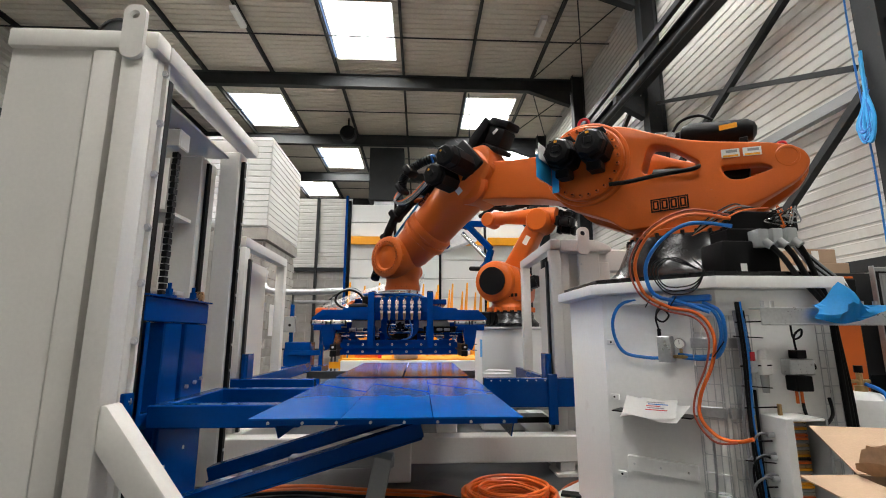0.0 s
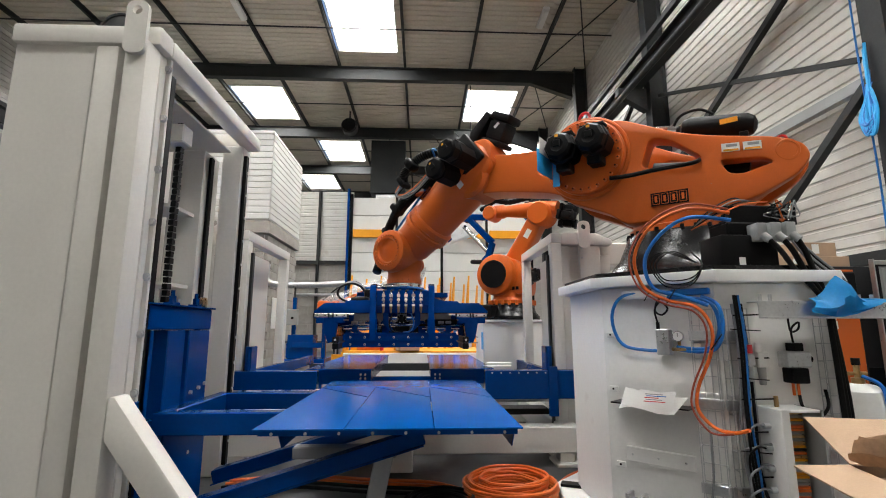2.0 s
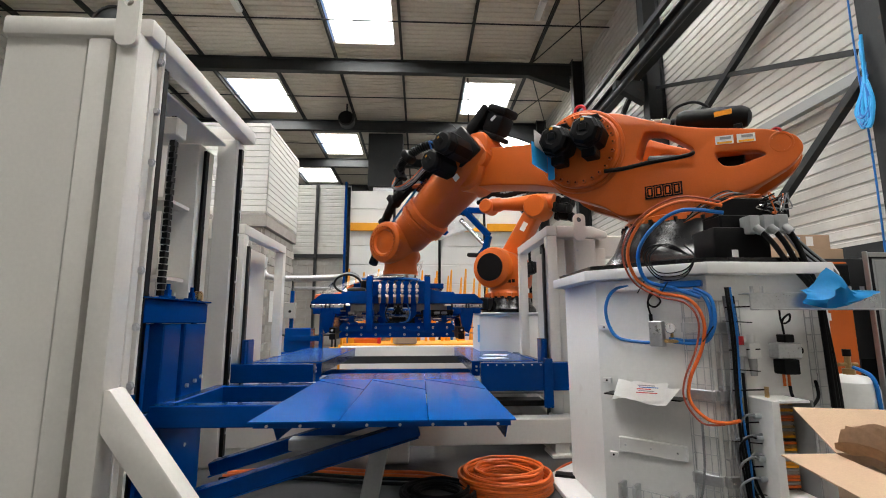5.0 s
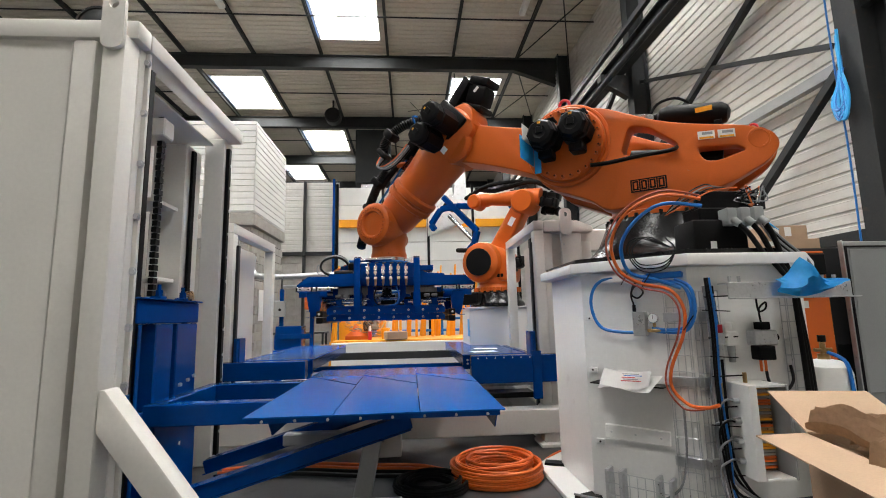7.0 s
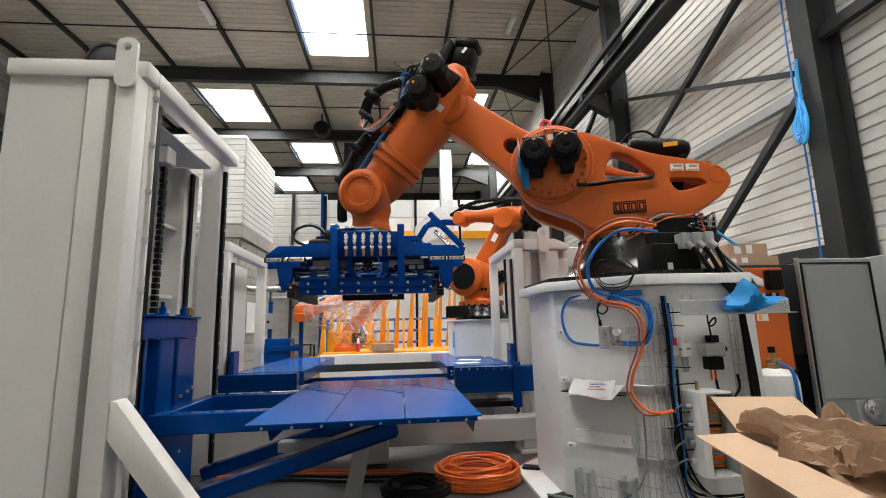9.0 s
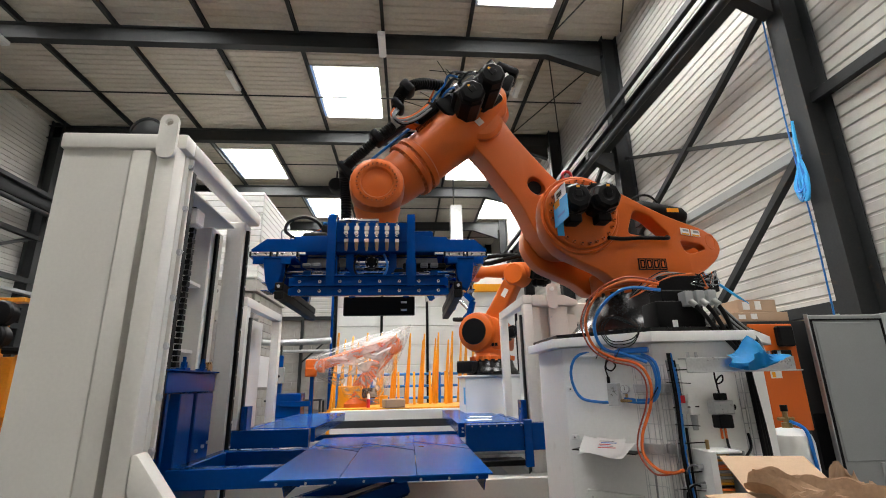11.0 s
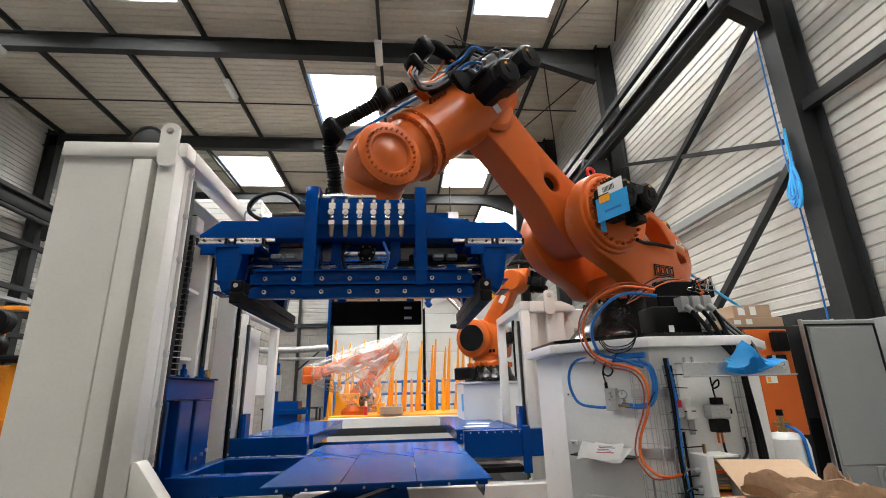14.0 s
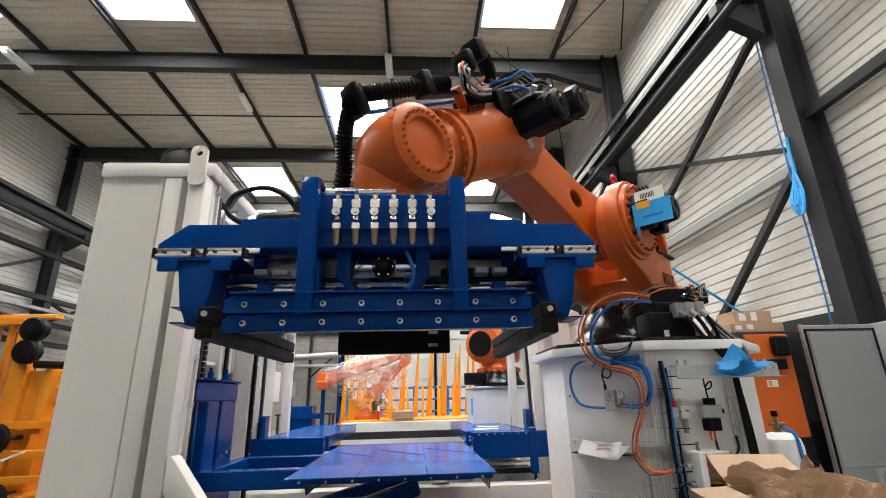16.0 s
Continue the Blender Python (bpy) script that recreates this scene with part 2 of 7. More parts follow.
def ribbed(axis, u0, u1, v0, v1, pitch=0.25, deep=0.035):
    """A profiled sheet in u (along the ribs) and v (across them), offset in w, as (u, v, w)."""
    prof, v = [], v0
    while v < v1:
        for dv, w in ((0, 0), (pitch * 0.12, 0), (pitch * 0.2, deep), (pitch * 0.92, deep)):
            if v + dv <= v1:
                prof.append((v + dv, w))
        v += pitch
    prof.append((v1, 0))
    bm = B()
    rows = [[bm.verts.new(axis(u, v, w)) for v, w in prof] for u in (u0, u1)]
    back = [[bm.verts.new(axis(u, v, -0.05)) for v in (v0, v1)] for u in (u0, u1)]
    for k in range(len(prof) - 1):
        bm.faces.new((rows[0][k], rows[0][k + 1], rows[1][k + 1], rows[1][k]))
    bm.faces.new((back[0][0], back[0][1], back[1][1], back[1][0]))
    bm.faces.new((rows[0][0], rows[1][0], back[1][0], back[0][0]))
    bm.faces.new((rows[0][-1], back[0][1], back[1][1], rows[1][-1]))
    return bm


solid("wall_east", ribbed(lambda u, v, w: (WALL_R - w, u, v), Y0, Y1, 0, DECK + 0.3, 0.22, 0.03), SHEET, "cream ribbed steel sheet wall with creases", "wall", "structure")
solid("wall_west", ribbed(lambda u, v, w: (WALL_L + w, u, v), Y0, Y1, 0, DECK + 0.3, 0.22, 0.03), SHEET, "cream ribbed steel sheet wall", "wall", "structure")
solid("wall_north", ribbed(lambda u, v, w: (u, Y1 - w, v), WALL_L, WALL_R, 0, DECK + 0.3, 0.22, 0.03), SHEET, "pale ribbed sheet wall at the far end of the hall", "wall", "structure")
solid("wall_south", ribbed(lambda u, v, w: (u, Y0 + w, v), WALL_L, WALL_R, 0, DECK + 0.3, 0.22, 0.03), SHEET, "pale ribbed sheet wall", "wall", "structure")

# roof deck in strips between the purlins, with holes for the skylights
bm = B()
edges = [WALL_L] + PURLINS + [WALL_R]
for xa, xb in zip(edges, edges[1:]):
    cuts = sorted(y for x, y in SKYLIGHTS if abs(x - xa) < 0.1)
    y = Y0
    spans = []
    for c in cuts:
        spans.append((y, c))
        y = c + 3.6
    spans.append((y, Y1))
    wide = min(xb, xa + 2.65) if cuts else xb
    for a, b in spans:
        tmp = ribbed(lambda u, v, w: (u, v, DECK - w), xa, wide, a, b, 0.28, 0.04)
        me = bpy.data.meshes.new("strip")
        tmp.to_mesh(me)
        tmp.free()
        bm.from_mesh(me)
        bpy.data.meshes.remove(me)
    if wide < xb:
        tmp = ribbed(lambda u, v, w: (u, v, DECK - w), wide, xb, Y0, Y1, 0.28, 0.04)
        me = bpy.data.meshes.new("strip")
        tmp.to_mesh(me)
        tmp.free()
        bm.from_mesh(me)
        bpy.data.meshes.remove(me)
solid("ceiling", bm, ROOFM, "beige profiled steel roof deck with skylight openings", "ceiling", "structure")

for k, (x, y) in enumerate(SKYLIGHTS):
    s = thing(f"window_{k + 1}", "bright white translucent roof skylight in a steel upstand", "skylight", pose(x + 0.12, y, DECK), kind="structure")
    fr = B()
    for a in ((0.0, 0.05, 0, 3.6), (2.48, 2.53, 0, 3.6), (0.05, 2.48, 0, 0.05), (0.05, 2.48, 3.55, 3.6)):
        box(fr, *a, -0.05, 0.32)
    part("upstand", fr, TUBE, s)
    part("pane", bx(0.05, 2.48, 0.05, 3.55, 0.2, 0.23), SKYL, s, "glowing white diffuser pane")

# portal frames
for k, y in enumerate(FRAMES):
    f = thing(f"portal_frame_{k + 1}", "dark grey steel portal frame with haunched rafter", "steel frame", pose(0, y, 0), kind="structure")
    part("column", hbeam(B(), (7.15, 0, 0), (7.15, 0, 12.9), 0.36, 0.52, 0.03, (1, 0, 0)), STEEL, f)
    part("column", hbeam(B(), (-15.4, 0, 0), (-15.4, 0, 12.9), 0.36, 0.5, 0.03, (1, 0, 0)), STEEL, f)
    part("rafter", hbeam(B(), (-15.8, 0, 12.4), (6.88, 0, 12.4), 0.28, 0.6, 0.03), STEEL, f)
    part("haunch", plate(B(), [(6.77, 12.1), (4.9, 12.1), (6.77, 11.45)], -0.13, 0.13), STEEL, f)

for x in PURLINS:
    solid("purlin", hbeam(B(), (x, Y0, 12.82), (x, Y1, 12.82), 0.1, 0.2, 0.012), STEEL, "dark steel roof purlin", "purlin", "structure", "roof purlins")
for y in (3.3, 9.7, 16.4, 22.6, 29, 35.4):
    solid("tie_rod", cyl(B(), (WALL_L, y, 12.62), (WALL_R, y, 12.62), 0.03, seg=8), STEEL, "thin dark steel roof tie rod", "tie rod", "structure", "roof tie rods")
for y in FRAMES[1:5]:
    for p0, p1 in (((5.1, y + 0.3, 12.6), (7.3, y + 6.0, 12.6)), ((5.1, y + 6.0, 12.6), (7.3, y + 0.3, 12.6))):
        solid("roof_brace", cyl(B(), p0, p1, 0.025, seg=8), STEEL, "thin dark steel roof bracing rod", "brace", "structure", "roof braces")

# ceiling lamps
for x, y, z in ((-6.5, 15.4, 12.5), (4.5, 15.4, 12.5), (-0.7, 12.4, 11.9), (-12.6, 12.4, 11.9), (-6.5, 9.4, 12.5)):
    l = thing("ceiling_lamp", "small white batten lamp hung under the roof, unlit", "lamp", pose(x, y, z), "roof lamps")
    part("housing", bx(-0.12, 0.12, -0.55, 0.55, 0, 0.14, 0.03, 2), TUBE, l)
    part("diffuser", bx(-0.09, 0.09, -0.5, 0.5, -0.05, 0.0, 0.02, 2), PANELW, l)
    part("hanger", cyl(B(), (0, 0, 0.14), (0, 0, 0.4), 0.015, seg=8), STEEL, l)

# crane rails along both walls
for x, s in ((6.55, 1), (-14.75, -1)):
    cr = thing("crane_rail", "dark steel crane runway beam on wall brackets", "crane rail", pose(x, 0, 0), kind="structure")
    part("beam", hbeam(B(), (0, Y0, 8.7), (0, Y1, 8.7), 0.3, 0.55, 0.03), STEEL, cr)
    part("rail", bx(-0.03, 0.03, Y0, Y1, 8.98, 9.05), STEEL, cr)
    part("conductor_pipe", cyl(B(), (-0.5 * s, Y0, 8.1), (-0.5 * s, Y1, 8.1), 0.09, seg=12), STEEL, cr)
    part("side_rail", bx(-0.62, -0.5, Y0, Y1, 8.75, 8.9) if s > 0 else bx(0.5, 0.62, Y0, Y1, 8.75, 8.9), STEEL, cr)
    for y in FRAMES:
        part("bracket", plate(B(), [(0.25 * s, 8.4), (-0.6 * s, 8.4), (-0.6 * s, 8.2), (0.25 * s, 7.7)], y - 0.12, y + 0.12), STEEL, cr)

# wall bracing and rails between the columns of the east wall
br = thing("wall_bracing", "dark steel diagonal and horizontal wall bracing", "bracing", kind="structure")
part("diagonal", beam(B(), (7.2, 6.6, 8.35), (7.2, 12.6, 5.6), 0.13, 0.15), STEEL, br)
part("diagonal", beam(B(), (7.15, 6.45, 5.2), (7.15, 10.6, 2.0), 0.14, 0.15), STEEL, br)
part("diagonal", beam(B(), (7.2, 13.1, 9.6), (7.2, 19.0, 6.2), 0.14, 0.14), STEEL, br)
part("rail", beam(B(), (7.2, 6.7, 5.6), (7.2, 12.8, 8.2), 0.08, 0.1), STEEL, br)
part("rail", beam(B(), (7.25, 6.6, 5.2), (7.25, 12.8, 5.2), 0.14, 0.2), GREYP, br)
part("rail", beam(B(), (7.25, 0.2, 6.0), (7.25, 6.3, 6.0), 0.14, 0.2), STEEL, br)
part("rail", beam(B(), (7.25, 6.6, 2.4), (7.25, 12.8, 2.4), 0.14, 0.2), STEEL, br)

# wall bracing of the west aisle
bw = thing("wall_bracing", "dark steel wall bracing and cable tray in the west bay", "bracing", kind="structure")
for z, w in ((7.4, 0.2), (5.6, 0.2), (4.6, 0.12), (3.8, 0.2)):
    part("rail", beam(B(), (-15.2, 0, z), (-15.2, 32.1, z), w, 0.2), STEEL, bw)
for y in (6.5, 12.9, 19.4):
    part("diagonal", beam(B(), (-15.3, y, 4.6), (-15.3, y + 6.2, 7.4), 0.12, 0.12), STEEL, bw)
    part("diagonal", beam(B(), (-15.3, y + 6.2, 3.8), (-15.3, y, 5.6), 0.12, 0.12), STEEL, bw)
part("cable_tray", bx(-15.1, -14.8, 0, 26, 5.0, 5.12), GALV, bw)
solid("wall_lining", ribbed(lambda u, v, w: (-15.85 + w, u, v), Y0, 43.9, 0, DECK - 0.05, 0.22, 0.03), SHEET, "cream ribbed sheet lining of the west bay", "wall", "structure")

# far partition of white panels with black mullions
pw = thing("panel_partition", "tall white panel partition with black mullions and yellow bars", "partition", pose(0, 26, 0), kind="structure")
data = finish("panel", bx(0, 2.42, 0, 0.12, 0, 1.02, 0.01), PANELW)
for i in range(4):
    for j in range(8):
        shared("panel", data, pw, pose(-3.8 + 2.55 * i, 0, 0.2 + j * 1.06))
for i in range(5):
    part("mullion", bx(-3.95 + 2.55 * i, -3.81 + 2.55 * i, -0.08, 0.14, 0, 8.85), BLACK, pw)
part("back_panel", bx(-3.8, 6.3, 0.14, 0.2, 0, 8.6), PANELW, pw)
for i in range(4):
    part("bar", bx(-3.75 + 2.55 * i, -1.45 + 2.55 * i, -0.3, -0.1, 6.3, 6.75, 0.02), YELLOW, pw, "yellow-orange steel bar")
part("corner_post", bx(-4.1, -3.97, -0.25, 0.1, 0, 9.1), BLUE, pw)

# return wall beside the partition
rw = thing("wall_return", "pale sheet wall over a grey block base", "wall", pose(0, 27.5, 0), kind="structure")
part("upper_sheet", ribbed(lambda u, v, w: (u, -w, v), -9.5, -4.0, 5.2, 9.4, 0.22, 0.025), SHEET, rw)
part("lower_core", bx(-9.5, -4.0, 0.02, 0.3, 0, 5.15), BLOCK, rw)
slab = finish("block", bx(0, 0.985, -0.02, 0.02, 0, 0.485, 0.01), BLOCK)
for r in range(10):
    for c in range(5):
        shared("block", slab, rw, pose(-9.4 + c + (0.4 if r % 2 else 0), 0, 0.05 + 0.5 * r))
part("rail", bx(-9.5, -4.0, -0.2, -0.022, 5.0, 5.2), STEEL, rw)
part("post", bx(-6.03, -5.9, -0.3, -0.03, 0, 9.4), STEEL, rw)
part("brace", beam(B(), (-5.9, -0.15, 2.6), (-4.1, -0.15, 4.2), 0.08, 0.08), STEEL, rw)
part("pipe", cyl(B(), (-9, -0.4, 3.2), (-4, -0.4, 3.2), 0.09, seg=10), GALV, rw)

# block annex with a clad box above
an = thing("annex", "grey concrete block room with white clad upper box", "annex", pose(0, 16, 0), kind="structure")
part("upper_box", ribbed(lambda u, v, w: (u, -w, v), -9.5, -5.16, 5.0, 8.25, 0.22, 0.03), PANELW, an, "white horizontal cladding")
part("upper_box", ribbed(lambda u, v, w: (-5.16 + w, u, v), 0, 3.9, 5.0, 8.25, 0.22, 0.03), PANELW, an, "white horizontal cladding")
part("box_fill", bx(-9.5, -5.22, 0.06, 3.85, 4.95, 8.2), PANELW, an)
part("slab", bx(-9.5, -5.12, 0.02, 3.9, 4.55, 4.95), BLOCK, an, "stained concrete slab edge")
part("core", bx(-9.5, -5.3, 0.2, 3.85, 0, 4.55), BLOCK, an)
block = finish("block", bx(0, 0.585, -0.02, 0.2, 0, 0.285, 0.008), BLOCK)
blockside = finish("block", bx(-0.2, 0.02, 0, 0.585, 0, 0.285, 0.008), BLOCK)
for r in range(15):
    for c in range(3):
        shared("block", block, an, pose(-5.28 - 0.6 * (c + 1) + (0.3 if r % 2 else 0) - 0.02, 0.12, 0.01 + r * 0.3))
    for c in range(6):
        shared("block", blockside, an, pose(-5.24, 0.2 + 0.6 * c + (0.2 if r % 2 else 0), 0.01 + r * 0.3))
part("notice", bx(-5.2, -5.19, 1.0, 2.6, 1.3, 2.4), PAPER, an, "white notice board sheets")

# ventilation duct hung beyond the partition
du = thing("air_duct", "galvanised sheet-metal air duct hung under the roof", "duct", pose(0, 27.0, 0))
part("hood", bx(-2.9, -0.9, -0.8, 0.6, 9.0, 12.2, 0.02), STEEL, du)
part("hanger", cyl(B(), (-1.9, 0, 12.2), (-1.9, 0, 12.95), 0.03, seg=8), STEEL, du)
part("bend", plate(B(), [(-2.6, 9.0), (-1.2, 9.0), (-1.2, 8.0), (-2.6, 8.3)], -0.6, 0.4), GALV, du)
du2 = thing("air_duct", "galvanised bent ventilation duct rising to the roof", "duct", pose(0, 21.0, 0))
part("riser", bx(2.2, 2.75, -0.4, 0.3, 6.8, 9.6), GALV, du2)
part("hanger", cyl(B(), (2.4, 0, 9.6), (2.4, 0, 12.95), 0.03, seg=8), STEEL, du2)
part("elbow", plate(B(), [(2.0, 6.8), (3.1, 6.8), (2.7, 5.6), (1.0, 5.0), (1.0, 5.9)], -0.4, 0.3), GALV, du2)

# unit heater fan under the roof
fan = thing("unit_heater", "dark round fan heater hung from the roof", "heater", pose(-3.83, 24.0, 12.0))
part("housing", cyl(B(), (0, -0.25, 0), (0, 0.25, 0), 0.42, seg=20), STEEL, fan)
part("grille", cyl(B(), (0, -0.34, 0), (0, -0.3, 0), 0.36, seg=20), BLACK, fan)
part("hanger", cyl(B(), (0, 0, 0.4), (0, 0, 0.95), 0.05, seg=8), STEEL, fan)


# ---- lift towers ----
UPR = Matrix(((1, 0, 0, 0), (0, 0, 1, 0), (0, 1, 0, 0), (0, 0, 0, 1)))
def bolt(data_parent, p, axis=(1, 0, 0), r=0.018):
    return cyl(data_parent, p, Vector(p) + Vector(axis) * 0.018, r, seg=6)


def lug(bm, x, y, z, w=0.15, h=0.3, t=0.03):
    plate(bm, rounded([(x - w / 2, z), (x + w / 2, z), (x + w / 2, z + h), (x - w / 2, z + h)], w * 0.48, 5), y, y + t, [circle(x, z + h - w * 0.5, 0.03, 12)])
    return bm


SPROCKET = 3.5


def great_tower():
    t = thing("lift_tower", "tall white painted steel lift tower with chain drive", "lift tower")
    part("side_panel", bx(-2.49, -1.975, 2.9, 3.05, 0, 3.12, 0.012), WHITE, t)
    part("weld_seam", bx(-1.9745, -1.9655, 2.91, 3.04, 0, 3.1), DARKGREY, t, "dark gap between the panels")
    bead = finish("weld_bead", bx(-0.004, 0.004, -0.004, 0.0, -0.02, 0.02, 0.002), WHITE)
    for k in range(22):
        shared("weld_bead", bead, t, pose(-1.968 + 0.003 * (k % 3), 2.9, 0.15 + 0.135 * k))
    part("panel_fold", bx(-1.965, -1.82, 2.87, 3.05, 0, 3.1, 0.02, 2), WHITE, t)
    part("seam", bx(-1.815, -1.74, 2.97, 3.05, 0, 3.12), WHITE, t)
    part("back_panel", bx(-2.49, -2.44, 3.056, 4.75, 0, 3.12, 0.01), WHITE, t)
    part("post", bx(-1.735, -1.595, 2.79, 2.95, 0, 3.1, 0.02, 2), WHITE, t, "square white post")
    part("bolt_plate", bx(-1.735, -1.6, 2.955, 3.026, 0, 3.1, 0.006), WHITE, t)
    part("bolt_plate", bx(-1.735, -1.575, 3.03, 3.055, 0.0, 3.1, 0.004), WHITE, t)
    part("top_beam", bx(-2.49, -1.56, 2.86, 3.02, 3.105, 3.235, 0.02, 2), WHITE, t)
    part("top_beam", bx(-1.71, -1.56, 3.023, 4.75, 3.105, 3.235, 0.02, 2), WHITE, t)
    part("top_beam", bx(-2.49, -1.713, 4.6, 4.75, 3.105, 3.235, 0.02, 2), WHITE, t)
    part("top_plate", bx(-2.43, -1.75, 3.3, 4.5, 3.0, 3.02, 0.004), WHITE, t)
    part("cross_beam", bx(-2.43, -1.75, 3.6, 3.75, 2.75, 2.9, 0.01), WHITE, t)
    part("lifting_lug", lug(B(), -1.66, 2.757, 2.98, 0.135, 0.36), WHITE, t)
    part("far_column", bx(-2.2, -1.9, 4.3, 4.6, 0, 2.95, 0.01), WHITE, t)
    part("far_column", bx(-1.86, -1.66, 4.56, 4.75, 0, 3.1, 0.012), WHITE, t)
    for z in (1.0, 1.65, 2.3):
        part("stiffener", bx(-2.43, -1.95, 3.9, 4.29, z, z + 0.03), WHITE, t)
    part("guide_rail", bx(-1.62, -1.575, 3.06, 3.11, 0.1, 3.0), BLACK, t, "black guide rail")
    part("guide_rail", bx(-1.655, -1.62, 4.57, 4.62, 0.1, 3.0), BLACK, t, "black guide rail")
    part("guide_rail", bx(-1.89, -1.865, 4.36, 4.42, 0.1, 2.9), BLACK, t, "black guide rail")
    for y in (3.35, 3.72):
        c = B()
        for k in range(52):
            z = 0.35 + k * 0.05
            box(c, -1.85, -1.81, y - (0.03 if k % 2 else 0.022), y + (0.03 if k % 2 else 0.022), z, z + 0.042)
        part("chain", c, BLACK, t, "black roller chain")
    for k in range(7):
        b = B()
        bolt(b, (-1.588, 3.026, 0.922 + 0.35 * k), (0, -1, 0), 0.02)
        cyl(b, (-1.588, 3.03, 0.922 + 0.35 * k), (-1.588, 3.024, 0.922 + 0.35 * k), 0.027, seg=14)
        part("bolt", b, GALV, t, "zinc-plated hex bolt")
    for k in range(12):
        part("rail_screw", cyl(B(), (-1.63, 4.6, 0.3 + 0.23 * k), (-1.612, 4.6, 0.3 + 0.23 * k), 0.012, seg=8), GALV, t)
    d = B()
    plate(d, rounded([(-1.593, 0.93), (-1.56, 0.93), (-0.84, 0.0), (-1.05, 0.0), (-1.593, 0.7)], 0.02), 2.795, 2.93, bevel=0.012)
    part("brace", d, WHITE, t, "white diagonal foot brace")
    w = B()
    turned(w, (-2.15, 3.3, SPROCKET), (-2.15, 3.5, SPROCKET), [(0, 0.05), (0.03, 0.13), (0.04, 0.13), (0.06, 0.09), (0.1, 0.09), (0.12, 0.13), (0.13, 0.13), (0.2, 0.05)], 24)
    part("sprocket", w, STEEL, t, "oily chain sprocket")
    r = B()
    for k in range(30):
        a = k * math.tau / 30
        box(r, -0.014, 0.014, -0.03, 0.03, -0.008, 0.008, m=Matrix.Translation((-2.15 + 0.14 * math.cos(a), 3.35, SPROCKET + 0.14 * math.sin(a))) @ Matrix.Rotation(-a + math.pi / 2, 4, "Y"))
    part("chain", r, STEEL, t)
    part("bearing", bx(-2.2, -2.1, 3.42, 3.55, 3.1, SPROCKET, 0.02), STEEL, t)
    return t


great_tower()


def lift_carriage():
    """The blue carriage with its table that rides on the great tower."""
    t = thing("lift_table", "blue painted steel lift carriage with a flat sheet table", "lift table")
    for y0, y1 in ((3.07, 3.16), (3.33, 3.56), (3.62, 3.95)):
        part("upright", bx(-1.69, -1.575, y0, y1, 0.05, 1.29, 0.008), BLUE, t)
    part("head_beam", bx(-1.695, -1.57, 3.07, 3.95, 1.293, 1.45, 0.008), BLUE, t)
    part("head_flange", bx(-1.71, -1.55, 3.06, 3.97, 1.452, 1.464, 0.003), BLUE, t)
    part("foot_beam", bx(-1.685, -1.58, 3.163, 3.327, 0.06, 0.18, 0.008), BLUE, t)
    part("mid_plate", bx(-1.685, -1.6, 3.163, 3.327, 0.62, 0.72, 0.004), BLUE, t)
    for y in (3.12, 3.45, 3.8):
        b = B()
        box(b, -1.675, -1.6, y - 0.045, y + 0.045, 1.465, 1.485, 0.004)
        cyl(b, (-1.635, y, 1.485), (-1.635, y, 1.53), 0.026, seg=6)
        cyl(b, (-1.635, y, 1.53), (-1.635, y, 1.57), 0.014, seg=8)
        part("chain_anchor", b, BLUE, t)
        part("nut", cyl(B(), (-1.61, y + 0.03, 1.486), (-1.61, y + 0.03, 1.51), 0.016, seg=6), GALV, t)
    part("chain_roller", turned(B(), (-1.64, 3.86, 1.5), (-1.5, 3.86, 1.5), [(0, 0.02), (0.01, 0.045), (0.05, 0.045), (0.06, 0.02)], 18), BRASS, t, "small brass chain roller")
    part("arm", bx(-1.565, -0.62, 3.2, 3.31, 0.635, 0.775, 0.008), BLUE, t)
    part("arm", bx(-1.565, -0.5, 4.12, 4.23, 0.645, 0.775, 0.008), BLUE, t)
    part("side_rail", bx(-1.565, -1.47, 3.313, 4.117, 0.64, 0.775, 0.008), BLUE, t)
    ep = part("end_plate", bx(-1.73, -1.57, 2.975, 3.065, 0.55, 0.87, 0.006), BLUE, t)
    part("bolt", bolt(B(), (-1.65, 2.975, 0.78), (0, -1, 0), 0.02), GALV, ep)
    for y, z in ((3.68, 0.84), (3.8, 0.86), (3.9, 0.88), (3.45, 0.35), (3.7, 0.42)):
        part("bolt", bolt(B(), (-1.57, y, z), (1, 0, 0), 0.015), GALV, t)
    part("lower_plate", bx(-1.57, -1.555, 3.35, 3.95, 0.05, 0.615, 0.004), BLUE, t, "blue lower side plate")
    for y, x, z in ((3.2, -1.55, 0.115), (4.12, -1.55, 0.115)):
        st_ = part("strut", beam(B(), (x, y + 0.06, z), (0.15, y + 0.06, 0.61), 0.09, 0.09), BLUE, t, "diagonal blue strut")
        part("flange", beam(B(), (x, y + 0.06, z + 0.05), (0.15, y + 0.06, 0.66), 0.12, 0.01, 0.002), BLUE, st_)
        part("flange", beam(B(), (x, y + 0.06, z - 0.05), (0.15, y + 0.06, 0.56), 0.12, 0.01, 0.002), BLUE, st_)
    top = thing_part_table(t, -0.745, 0.675, 2.62, 4.9, 0.785)
    return t


